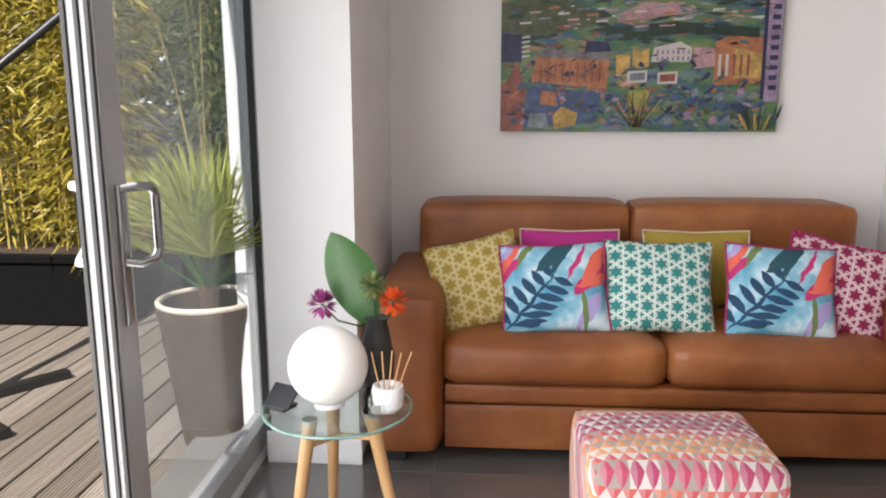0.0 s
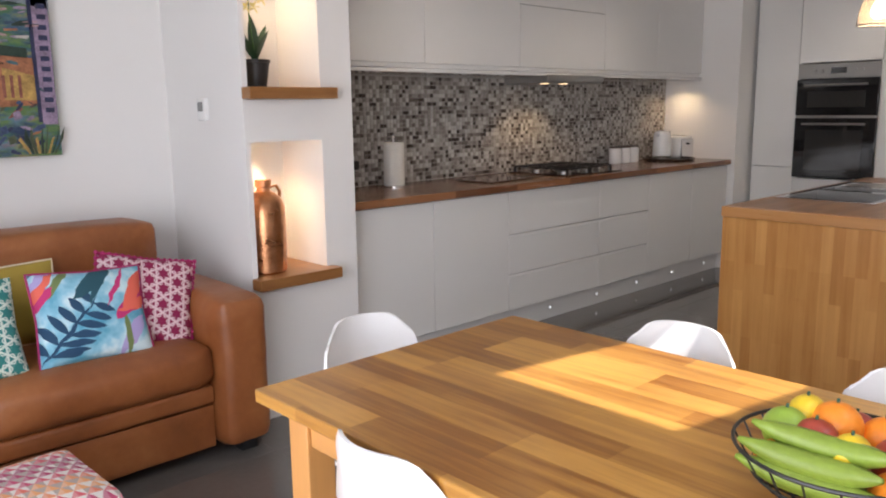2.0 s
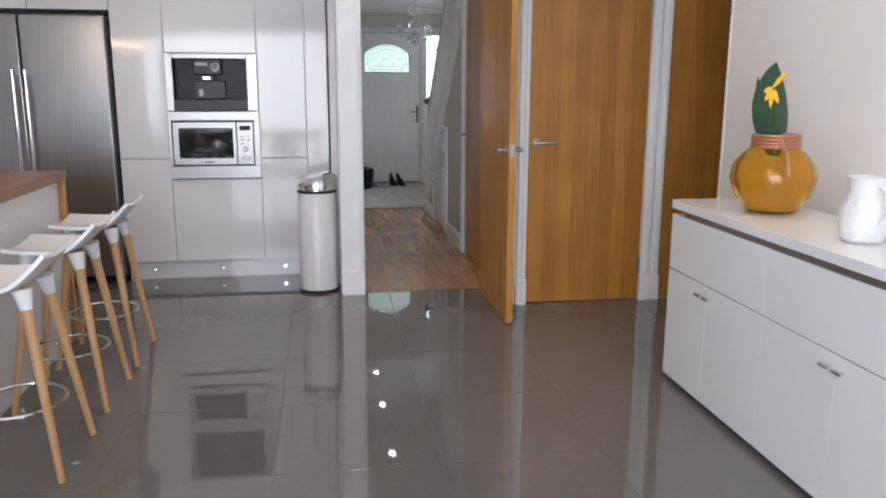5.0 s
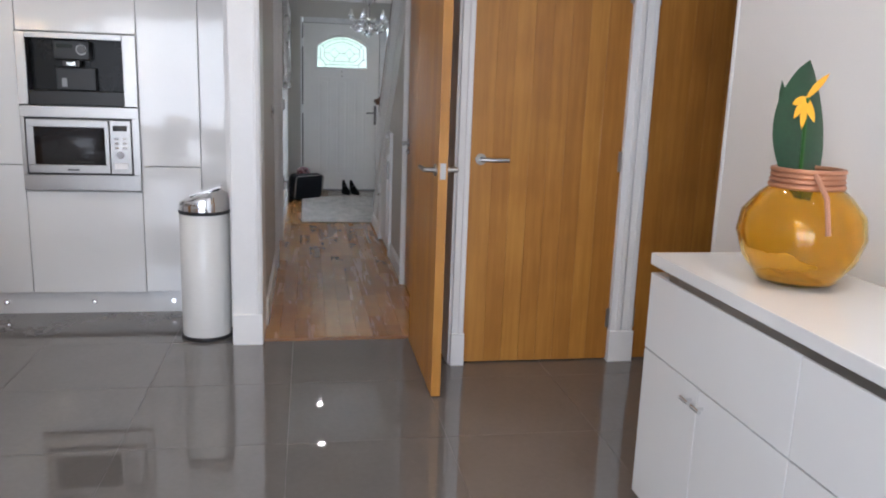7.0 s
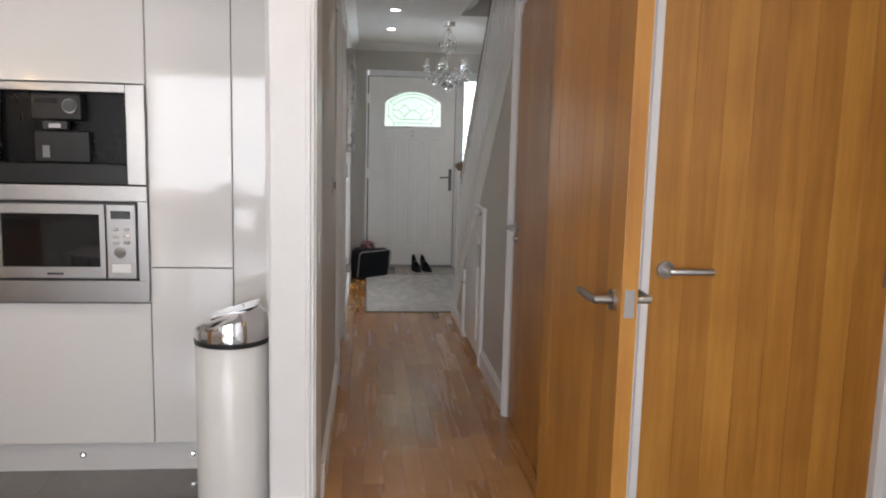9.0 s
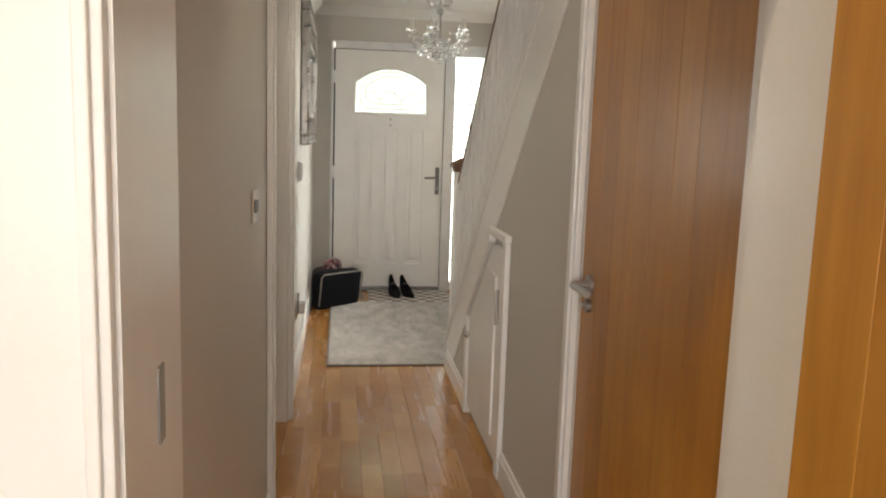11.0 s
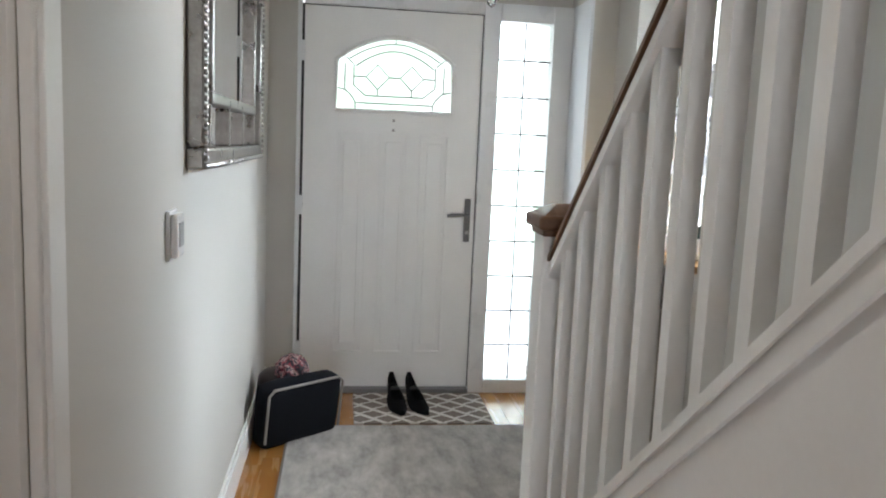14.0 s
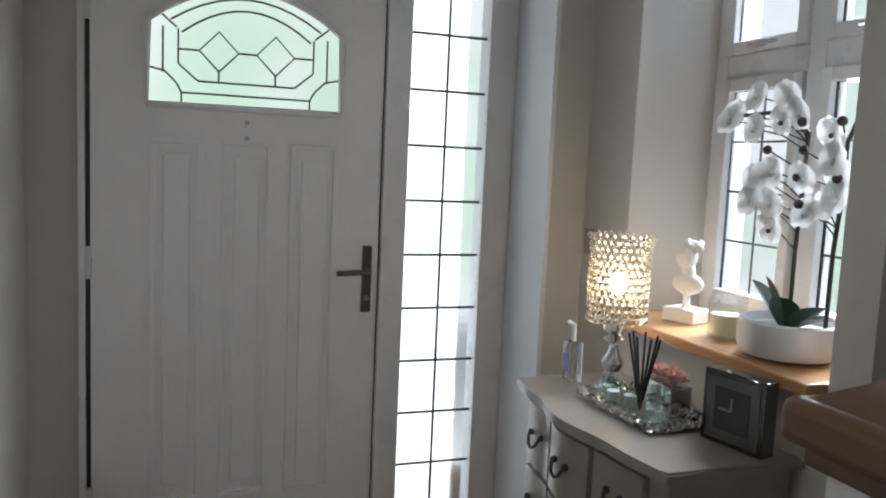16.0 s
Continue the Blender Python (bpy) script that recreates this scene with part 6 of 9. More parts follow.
part("rope_tail", tube(nb(), [(-0.07, 0.03, 0.27), (-0.12, 0.03, 0.22), (-0.14, 0.03, 0.14)], 0.006, 6), plain("rope_tail", (0.42, 0.2, 0.12), 0.5), vz)
b = nb()
blade(b, (0, 0, 0.2), (0.09, -0.03, 0.53), 0.185, 0, 0.25, 14, 0.75, up=Vector((1, 0.3, 0.1)))
blade(b, (0.02, 0, 0.2), (0.10, 0.03, 0.48), 0.06, 0, 0.25, 10, 0.75, up=Vector((1, 0.3, 0.1)))
part("leaf", b, M_DLEAF, vz)
part("stem", tube(nb(), [(0, 0.01, 0.20), (0.0, 0.02, 0.27), (-0.02, 0.04, 0.44)], 0.005, 6), M_LEAF, vz)
b = nb()
for dy, dz in ((0.06, -0.02), (0.05, -0.06), (0.02, -0.09), (-0.02, -0.07), (-0.05, 0.07)):
    blade(b, (-0.02, 0.04, 0.44), (-0.035, 0.04 + 0.75 * dy, 0.44 + 0.8 * dz), 0.018, 0, 0.2, 5, up=Vector((1, 0, 0)))
part("bloom", b, plain("orange_yellow_petal", (0.85, 0.42, 0.02), 0.5), vz)
jg = thing("white_jug", "white textured ceramic jug on the sideboard", "jug", at=(3.13, -2.395, 0.838))
s = Nodes("knitted_white_ceramic")
vo = s.add("TexVoronoi", Vector=s.coords(), Scale=70.0)
s.set(Base_Color=(0.8, 0.8, 0.79), Roughness=0.3)
s.bump(vo.outputs[0], 0.8, 0.004)
part("body", lathe(nb(), [(0.055, 0), (0.066, 0.01), (0.077, 0.06), (0.074, 0.105), (0.056, 0.145), (0.052, 0.155)], 36), s.m, jg)
part("neck", lathe(nb(), [(0.052, 0.155), (0.055, 0.195), (0.06, 0.212), (0.053, 0.208), (0.047, 0.155)], 36), M_WHITEPLASTIC, jg)
part("handle", tube(nb(), [(-0.06, 0, 0.185), (-0.10, 0, 0.17), (-0.105, 0, 0.10), (-0.08, 0, 0.07)], 0.009, 8), M_WHITEPLASTIC, jg)
for x, y in KITCHEN_LIGHTS:
    q = thing("downlight", "small recessed chrome ceiling downlight, lit", "downlight", at=(x, y, ZC), group="kitchen downlights")
    part("bezel", lathe(nb(), [(0.045, -0.004), (0.045, 0.0), (0.032, 0.0), (0.032, -0.005)], 24, cap=False), M_CHROME, q)
    part("lens", lathe(nb(), [(0.011, -0.003), (0.011, -0.001)], 20), glow("kitchen_downlight_lens", (1.0, 0.9, 0.75), 7), q)
    lamp("kitchen_downlight", "SPOT", look((x, y, ZC - 0.02), (x, y, 0)), 7.5, (1.0, 0.87, 0.70), 0.012, spot=130, blend=0.9)
# added ceiling spot gives the warm wall glow of an unseen wall lamp
lamp("sideboard_downlight", "SPOT", look((3.2, -2.45, ZC - 0.03), (3.3, -2.35, 0.8)), 12, (1.0, 0.84, 0.66), 0.03, spot=120)
setting("downlight_sideboard", lathe(nb(), [(0.045, ZC - 0.006), (0.045, ZC)], 24, (3.2, -2.45, 0)), glow("warm_standin_lens", (1, 0.82, 0.6), 10), "added ceiling lens standing in for an unseen wall lamp", "light")

# ---- patio door ----
M_PVC = plain("white_upvc", (0.74, 0.75, 0.76), 0.28, var=0.03, bump=0)
# upvc of the sliding leaf, greyed to carry the shade on its inner face
M_PVC_SHADE = plain("shade_grey_upvc", (0.40, 0.405, 0.41), 0.35, 0.3, var=0.05)
M_DULL = plain("dull_chrome", g(0.30), 0.22, 1.0, var=0.05)
M_RUBBER = plain("black_gasket", g(0.02), 0.5)
M_PANE = thin_glass("door_pane", (0.93, 0.96, 0.97), 0.85)
pdr = thing("door_patio", "white sliding patio door standing half open", "door", kind="structure", at=(XP, 0, 0))
LY0, LY1, LZ0, LZ1 = 1.66, 2.86, 0.03, 2.08
leaf = part("sliding_leaf", box(nb(), -0.05, LY0, LZ0, 0.02, LY0 + 0.095, LZ1, 0.004), M_PVC_SHADE, pdr)
part("stile", box(nb(), -0.05, LY1 - 0.08, LZ0, 0.02, LY1, LZ1, 0.004), M_PVC_SHADE, leaf)
part("rail", box(nb(), -0.05, LY0 + 0.096, LZ0, 0.02, LY1 - 0.081, LZ0 + 0.09, 0.004), M_PVC_SHADE, leaf)
part("rail", box(nb(), -0.05, LY0 + 0.096, LZ1 - 0.08, 0.02, LY1 - 0.081, LZ1, 0.004), M_PVC_SHADE, leaf)
pane = part("pane", box(nb(), -0.022, LY0 + 0.095, LZ0 + 0.09, -0.016, LY1 - 0.08, LZ1 - 0.08), M_PANE, leaf)
b = nb()
for y in (LY0 + 0.0955, LY1 - 0.0855):
    box(b, -0.012, y, LZ0 + 0.09, 0.012, y + 0.005, LZ1 - 0.08)
part("gasket", b, M_RUBBER, leaf)
part("edge_plate", box(nb(), -0.048, LY0 - 0.004, LZ0, 0.018, LY0 - 0.0005, LZ1), plain("grey_edge_metal", g(0.22), 0.35, 0.8), leaf)
for x in (-0.047, -0.018, 0.006):
    part("edge_seal", box(nb(), x, LY0 - 0.010, LZ0, x + 0.011, LY0 - 0.0042, LZ1, 0.002), M_RUBBER, leaf)
for k in range(9):
    part("screw", rod(nb(), (-0.02, LY0 - 0.003, 0.2 + 0.22 * k), (-0.02, LY0, 0.2 + 0.22 * k), 0.006, n=8), M_STEEL, leaf)
for sx, px in ((1, 0.02), (-1, -0.05)):
    b = box(nb(), px, LY0 + 0.03, 0.80, px + sx * 0.012, LY0 + 0.062, 1.13, 0.004)
    y = LY0 + 0.045
    tube(b, [(px + sx * 0.008, y, 1.12), (px + sx * 0.04, y + 0.01, 1.125), (px + sx * 0.055, y + 0.05, 1.12), (px + sx * 0.058, y + 0.07, 1.10), (px + sx * 0.058, y + 0.07, 0.97), (px + sx * 0.055, y + 0.05, 0.95), (px + sx * 0.04, y + 0.01, 0.945), (px + sx * 0.008, y, 0.95)], 0.011, 10)
    part("pull_handle", b, M_DULL, leaf)
fr_ = part("outer_frame", box(nb(), -0.12, 2.862, 0.0, 0.06, 2.90, 2.12, 0.004), M_PVC, pdr)
part("frame_head", box(nb(), -0.12, -1.75, 2.085, 0.03, 2.86, 2.12, 0.003), M_PVC, pdr)
part("frame_sill", box(nb(), -0.12, -1.75, -0.01, 0.03, 2.86, 0.027, 0.003), M_PVC, pdr)
part("track", box(nb(), -0.02, -1.7, 0.027, -0.012, 2.85, 0.032), M_STEEL, pdr)
setting("skirting_column", box(nb(), -0.83, 2.612, 0, -0.478, 2.63, 0.12, 0.004), M_TRIM, "white skirting board at the column", "skirting")
setting("skirting_back", box(nb(), -0.478, YB - 0.016, 0, PX0 - 0.002, YB, 0.12, 0.004), M_TRIM, "white skirting board behind the sofa", "skirting")

# ---- terrace ----
s = Nodes("weathered_deck_timber")
v = s.coords((30, 1.5, 30))
n1 = s.noise(v, 1.0, 5)
o = s.t.nodes.new("ShaderNodeObjectInfo")
s.set(Base_Color=s.ramp(s.math("ADD", s.math("MULTIPLY", n1, 0.7), s.math("MULTIPLY", o.outputs["Random"], 0.3)), [(0.3, (0.15, 0.125, 0.10)), (0.6, (0.27, 0.235, 0.195)), (0.8, (0.37, 0.33, 0.285))]), Roughness=0.7)
s.bump(n1, 0.3, 0.002)
M_DECK = s.m
deck = thing("deck", "grooved weathered timber decking outside the patio door", "deck", kind="structure")
prof = [(0.0, -0.11)]
W_ = 0.145
for k in range(9):
    x = 0.004 + k * (W_ - 0.008) / 9
    prof += [(x, -0.075), (x + 0.009, -0.075), (x + 0.0105, -0.079), (x + 0.0145, -0.079)]
prof += [(W_ - 0.002, -0.075), (W_, -0.11)]
dm = mesh_of("deck_board", prism(nb(), prof, "y", -1.8, 6.2), M_DECK, 0)
for k in range(24):
    q = new("deck_board", dm)
    q.parent = deck
    q.location = (-1.17 - 0.152 * k, 0, 0)
part("joists", box(nb(), -4.8, -1.8, -0.2, -1.02, 6.2, -0.112), M_BLACK, deck)
# house wall beyond the patio door, outside
M_RENDER = plain("white_render", (0.7, 0.7, 0.68), 0.8, var=0.06, bump=0.3, dist=0.004)
M_FENCE = plain("dark_fence_timber", (0.075, 0.08, 0.09), 0.8, var=0.3, scale=3)
fen = thing("garden_fence", "dark slatted timber garden fence", "fence", kind="structure", at=(0, 6.35, 0))
sl = mesh_of("slat", box(nb(), -6.5, -0.012, 0, -0.6, 0.012, 0.12, 0.003, 1), M_FENCE, 0)
for k in range(11):
    q = new("slat", sl)
    q.parent = fen
    q.location = (0, 0, -0.2 + 0.125 * k)
for x in (-6.3, -4.4, -2.5, -0.7):
    part("post", box(nb(), x - 0.04, 0.013, -0.22, x + 0.04, 0.09, 1.2), M_FENCE, fen)
fe2 = thing("side_fence", "dark slatted timber fence along the terrace", "fence", kind="structure", at=pose(-5.0, 0, 0, 0, 0, 90))
sl2 = mesh_of("slat", box(nb(), -2.0, -0.012, 0, 6.3, 0.012, 0.12, 0.003, 1), M_FENCE, 0)
for k in range(13):
    q = new("slat", sl2)
    q.parent = fe2
    q.location = (0, 0, -0.2 + 0.125 * k)
hs = thing("neighbour_house", "white rendered neighbouring house with grey pitched roof", "house", kind="structure", at=(-4.5, 16, 0))
part("wall", box(nb(), -3, 0, -0.22, 5.5, 6, 4.2), M_RENDER, hs)
part("roof", prism(nb(), [(-3.3, 4.2), (5.8, 4.2), (1.2, 6.6)], "y", -0.3, 6.3), plain("slate_roof", g(0.13), 0.7, var=0.2), hs)
for x in (-1.6, 2.6):
    w_ = part("window", box(nb(), x, -0.04, 1.6, x + 1.3, 0.02, 3.0, 0.02), M_PVC, hs)
    part("pane", box(nb(), x + 0.1, -0.045, 1.7, x + 1.2, -0.041, 2.9), M_BLACKGLASS, w_)

M_BAMLEAF = plain("bamboo_leaf", (0.30, 0.26, 0.035), 0.5, var=0.45, scale=2.0, fine=30, bump=0.0)
M_BAMLEAF.node_tree.nodes["Principled BSDF"].inputs["Subsurface Weight"].default_value = 0.0
M_BAMCANE = plain("bamboo_cane", (0.42, 0.33, 0.09), 0.45, var=0.25, scale=3)


def leafy(bm, c, d, l, w):
    c, d = Vector(c), Vector(d).normalized()
    sd = d.cross(Vector((random.uniform(-1, 1), random.uniform(-1, 1), random.uniform(-1, 1))))
    if sd.length < 1e-3:
        return
    sd.normalize()
    vs = [bm.verts.new(p) for p in (c, c + d * l * 0.4 + sd * w, c + d * l - Vector((0, 0, l * 0.15)), c + d * l * 0.4 - sd * w)]
    bm.faces.new(vs)


def bamboo(at, rx, ry, hgt, canes, leaves, tint, label):
    q = thing("bamboo_planter", label, "plant", at=at, group="bamboo along the terrace")
    b = nb()
    box(b, -rx, -ry, 0, rx, ry, 0.40, 0.02)
    box(b, -rx - 0.02, -ry - 0.02, 0.40, rx + 0.02, ry + 0.02, 0.45, 0.008)
    part("trough", b, plain("black_planter_plastic", g(0.005), 0.85, Specular_IOR_Level=0.1), q)
    part("soil", box(nb(), -rx + 0.03, -ry + 0.03, 0.45, rx - 0.03, ry - 0.03, 0.455), plain("dark_soil", (0.05, 0.035, 0.025), 0.9), q)
    b, lf = nb(), nb()
    for k in range(canes):
        x, y = random.uniform(-rx * 0.85, rx * 0.85), random.uniform(-ry * 0.8, ry * 0.8)
        lx, ly = random.gauss(0, 0.16), random.gauss(0, 0.16)
        hh = hgt * random.uniform(0.7, 1.05)
        pts = [Vector((x + lx * t * t, y + ly * t * t, 0.45 + (hh - 0.45) * t)) for t in (0, 0.25, 0.5, 0.75, 1.0)]
        tube(b, pts, [0.008, 0.0075, 0.0065, 0.005, 0.002], 5)
        for j in range(leaves // canes):
            t = 0.03 + 0.97 * random.random() ** 0.85
            p = Vector((x + lx * t * t, y + ly * t * t, 0.45 + (hh - 0.45) * t))
            a = random.uniform(0, 6.283)
            off = random.uniform(0.02, 0.22)
            d = Vector((math.cos(a), math.sin(a), random.uniform(-0.6, 0.4)))
            leafy(lf, p + d * off, d + Vector((0, 0, -0.2)), random.uniform(0.07, 0.14), random.uniform(0.006, 0.011))
    tagged(part("cane_clump", b, M_BAMCANE, q), "thin yellow canes", kind="stuff")
    tagged(part("foliage", lf, tint, q, smooth=0), "narrow bamboo leaves", kind="stuff")
    return q


def leafmat(name, c, c2):
    s = Nodes(name)
    gi = s.t.nodes.new("ShaderNodeNewGeometry")
    col = s.ramp(gi.outputs["Random Per Island"], [(0.0, tuple(x * 0.5 for x in c)), (0.5, c), (1.0, c2)])
    s.set(Base_Color=col, Roughness=0.45)
    tr = s.t.nodes.new("ShaderNodeBsdfTranslucent")
    s.t.links.new(col, tr.inputs[0])
    mx = s.t.nodes.new("ShaderNodeMixShader")
    mx.inputs[0].default_value = 0.4
    out = s.t.nodes["Material Output"]
    s.t.links.new(s.b.outputs[0], mx.inputs[1])
    s.t.links.new(tr.outputs[0], mx.inputs[2])
    s.t.links.new(mx.outputs[0], out.inputs[0])
    return s.m


GOLD = leafmat("golden_bamboo_leaf", (0.30, 0.25, 0.03), (0.56, 0.47, 0.09))
GREEN = leafmat("green_bamboo_leaf", (0.08, 0.12, 0.025), (0.20, 0.26, 0.06))
bamboo((-2.75, 4.75, -0.075), 0.5, 0.3, 2.9, 60, 9600, GOLD, "golden bamboo in a long black trough")
bamboo((-3.85, 4.75, -0.075), 0.5, 0.3, 2.9, 55, 8200, GOLD, "golden bamboo in a long black trough")
bamboo((-1.62, 5.1, -0.075), 0.42, 0.3, 3.0, 40, 6000, GREEN, "green bamboo in a black trough by the fence")
# palm in a pale-rimmed brownish pot; shade is put into the body's dark colour
pm = thing("potted_palm", "spiky green fan palm in a tall brownish pot darkened for shade", "plant", at=(-1.145, 2.95, -0.075))
part("pot", lathe(nb(), [(0.115, 0), (0.13, 0.01), (0.195, 0.52), (0.205, 0.56), (0.205, 0.60), (0.185, 0.60), (0.175, 0.5)], 36, cap=False), plain("shade_brown_pot", (0.075, 0.052, 0.036), 0.4, var=0.2, scale=5), pm)
part("rim", tube(nb(), [(0.195 * math.cos(a * math.pi / 20), 0.195 * math.sin(a * math.pi / 20), 0.60) for a in range(40)], 0.012, 8, True), plain("pale_pot_rim", (0.62, 0.55, 0.46), 0.5), pm)
part("soil", lathe(nb(), [(0.0, 0.5), (0.176, 0.5), (0.176, 0.51), (0.0, 0.512)], 24, cap=False), plain("pot_soil", (0.06, 0.04, 0.03), 0.9), pm)
part("trunk", rod(nb(), (0, 0, 0.5), (0, 0, 0.66), 0.03, 0.04), plain("palm_fibre", (0.12, 0.07, 0.04), 0.9, var=0.4, scale=30), pm)
b, b2 = nb(), nb()
for k in range(26):
    a = k * 2.4
    el = radians(38 + 48 * ((k * 7) % 10) / 10)
    d = Vector((math.cos(a) * math.cos(el), math.sin(a) * math.cos(el), math.sin(el)))
    hub = Vector((0, 0, 0.64)) + d * 0.28
    rod(b2, (0, 0, 0.62), hub, 0.006, 0.004, 6)
    sd = d.cross(Vector((0, 0, 1))).normalized()
    up2 = sd.cross(d)
    for j in range(17):
        f = radians(-70 + 140 * j / 16)
        e = d * math.cos(f) + sd * math.sin(f)
        blade(b, hub, hub + e * 0.33 * (0.7 + 0.3 * math.cos(f)) + Vector((0, 0, 0.03)), 0.013, 0.03, 0.3, 3, 0.6, up=up2)
part("fronds", b, leafmat("palm_leaf", (0.38, 0.42, 0.07), (0.64, 0.64, 0.20)), pm)
part("stalks", b2, M_LEAF, pm)
# parasol
um = thing("cantilever_parasol", "black cantilever parasol stand with crossed steel base", "parasol", at=pose(-2.45, 3.18, -0.075, 0, 0, 20))
for k in range(4):
    part("base_bar", box(nb(), 0.03, -0.03, 0, 0.52, 0.03, 0.045, 0.004), M_BLACK, um, at=pose(0, 0, 0, 0, 0, 90 * k + 35))
part("pole", rod(nb(), (0, 0, 0), (0, 0, 2.6), 0.028), M_BLACK, um)
part("arm", rod(nb(), (0, 0, 1.25), (0.75, 0.35, 1.95), 0.02), M_BLACK, um)
part("hub", box(nb(), 0.70, 0.30, 1.92, 0.82, 0.42, 2.02, 0.02), M_BLACK, um)

def tree(at, hgt, label):
    q = thing("garden_tree", label, "tree", at=at)
    tb_ = tube(nb(), [(0, 0, 0), (0.05, 0, hgt * 0.3), (0, 0.05, hgt * 0.55), (0.05, 0, hgt * 0.85)], [0.12, 0.10, 0.07, 0.02], 8)
    lf = nb()
    for k in range(26):
        a, z = k * 2.4, hgt * (0.22 + 0.72 * (k / 25))
        r = hgt * 0.30 * (1 - 0.6 * abs(k / 25 - 0.4))
        tip = Vector((r * math.cos(a), r * math.sin(a), z + 0.3))
        tube(tb_, [(0, 0, z - 0.2), tip], [0.03, 0.008], 5)
        for j in range(300):
            f = random.random() ** 0.6
            p = Vector((0, 0, z)).lerp(tip, f) + Vector((random.gauss(0, 0.22), random.gauss(0, 0.22), random.gauss(0, 0.2)))
            leafy(lf, p, (random.gauss(0, 1), random.gauss(0, 1), random.gauss(0, 0.6)), random.uniform(0.10, 0.19), random.uniform(0.035, 0.06))
    part("trunk", tb_, M_FENCE, q)
    part("crown", lf, leafmat("tree_leaf", (0.09, 0.14, 0.04), (0.18, 0.25, 0.07)), q, smooth=0)


tree((-2.7, 8.3, -0.22), 4.2, "dense dark green garden tree behind the fence")
tree((-5.0, 8.6, -0.22), 4.8, "dense dark green garden tree behind the fence")

# ---- door casings ----


def casing_x(name, x, y0, y1, z1, face, w=0.075, label="white moulded door casing"):
    """Casing round an opening in a wall whose face is at x; face: -1 when it looks to -x."""
    q = thing(name, label, "door casing", kind="structure")
    t = 0.018 * face
    for a, c in ((y0 - w, y0), (y1, y1 + w)):
        b = box(nb(), x, a, 0, x + t, c, z1 + w, 0.003)
        inner = c if a < y0 else a
        box(b, x + t, a + 0.012, 0, x + t * 1.5, a + 0.028, z1 + w - 0.01, 0.003)
        part("jamb_casing", b, M_TRIM, q)
        part("plinth_block", box(nb(), x, a - 0.004, 0, x + t * 1.7, c + 0.004, 0.16, 0.003), M_TRIM, q)
    part("head_casing", box(nb(), x, y0 + 0.001, z1, x + t, y1 - 0.001, z1 + w, 0.003), M_TRIM, q)
    return q


def casing_y(name, y, x0, x1, z1, face, w=0.07, label="white moulded door casing"):
    q = thing(name, label, "door casing", kind="structure")
    t = 0.018 * face
    for a, c in ((x0 - w, x0), (x1, x1 + w)):
        b = box(nb(), a, y, 0, c, y + t, z1 + w, 0.003)
        box(b, a + 0.012, y + t, 0, a + 0.028, y + t * 1.5, z1 + w - 0.01, 0.003)
        part("jamb_casing", b, M_TRIM, q)
    part("head_casing", box(nb(), x0 + 0.001, y, z1, x1 - 0.001, y + t, z1 + w, 0.003), M_TRIM, q)
    return q


casing_x("casing_hall_door", XD - 0.001, -1.72, -0.90, 2.03, -1, 0.14)
b = box(nb(), XD, -0.905, 0, 6.10, -0.885, 2.05)
box(b, XD, -1.74, 0, 6.04, -1.72, 2.05)
box(b, XD, -1.72, 2.03, 6.10, -0.905, 2.05)
setting("door_lining_hall", b, M_TRIM, "white painted lining of the hall doorway", "door lining")
solid("strike_plate", box(nb(), 5.95, -0.908, 0.93, 5.98, -0.905, 1.03), M_STEEL, "small steel strike plate in the door lining", "strike plate")
for y0, y1 in ((-2.615, -1.87), (-3.5, -2.735)):
    q = casing_x("casing_cupboard", XC - 0.001, y0, y1, 2.0, -1, 0.058)
casing_y("casing_understairs_door", YR + 0.001, 6.12, 6.96, 2.0, 1, 0.075)
casing_y("casing_front_room", YL - 0.001, 7.57, 8.50, 2.03, -1, 0.10)
b = box(nb(), 7.57, YL, 0, 7.595, YL + 0.12, 2.03)
box(b, 8.475, YL, 0, 8.50, YL + 0.12, 2.03)
box(b, 7.595, YL, 2.005, 8.475, YL + 0.12, 2.03)
setting("door_lining_front_room", b, M_TRIM, "white painted lining of the front room doorway", "door lining")
# the leaf's dark colour holds the shade of the dim front room
d = thing("door_front_room", "door standing open into the front room, coloured dark for shade", "door", kind="structure", at=pose(8.47, YL + 0.145, 0, 0, 0, -88))
part("leaf", box(nb(), -0.0, 0.0, 0.006, 0.04, 0.80, 1.99, 0.002), wood("shade_darkened_door", (0.07, 0.045, 0.032), (0.12, 0.08, 0.058), 0.1, 3.0, "zy", 0.5, coat=0.0, tone=0.1), d)
hinge_set(d, -0.004, 0.0)
# end casing strip of the sideboard wall
setting("trim_sideboard_wall", box(nb(), 4.602, -2.79, 0, 4.62, -2.675, 2.1, 0.003), M_TRIM, "white trim at the end of the sideboard wall", "trim")

# ---- front door furniture, frame and sidelight ----
M_GUN = plain("gunmetal", g(0.16), 0.3, 0.9)
M_LEAD = plain("lead_came", g(0.16), 0.5, 0.4)
s = Nodes("obscured_window_glass")
s.set(Base_Color=(0.96, 1.0, 0.98), Roughness=0.22, Transmission_Weight=1.0, IOR=1.3)
s.bump(s.noise(s.coords(), 40.0, 3), 0.4, 0.004)
M_FROST = s.m
s = Nodes("greenish_obscured_glass")
s.set(Base_Color=(0.92, 0.97, 0.93), Roughness=0.22, Transmission_Weight=1.0, IOR=1.3)
s.bump(s.noise(s.coords(), 40.0, 3), 0.4, 0.004)
M_FROSTGREEN = s.m
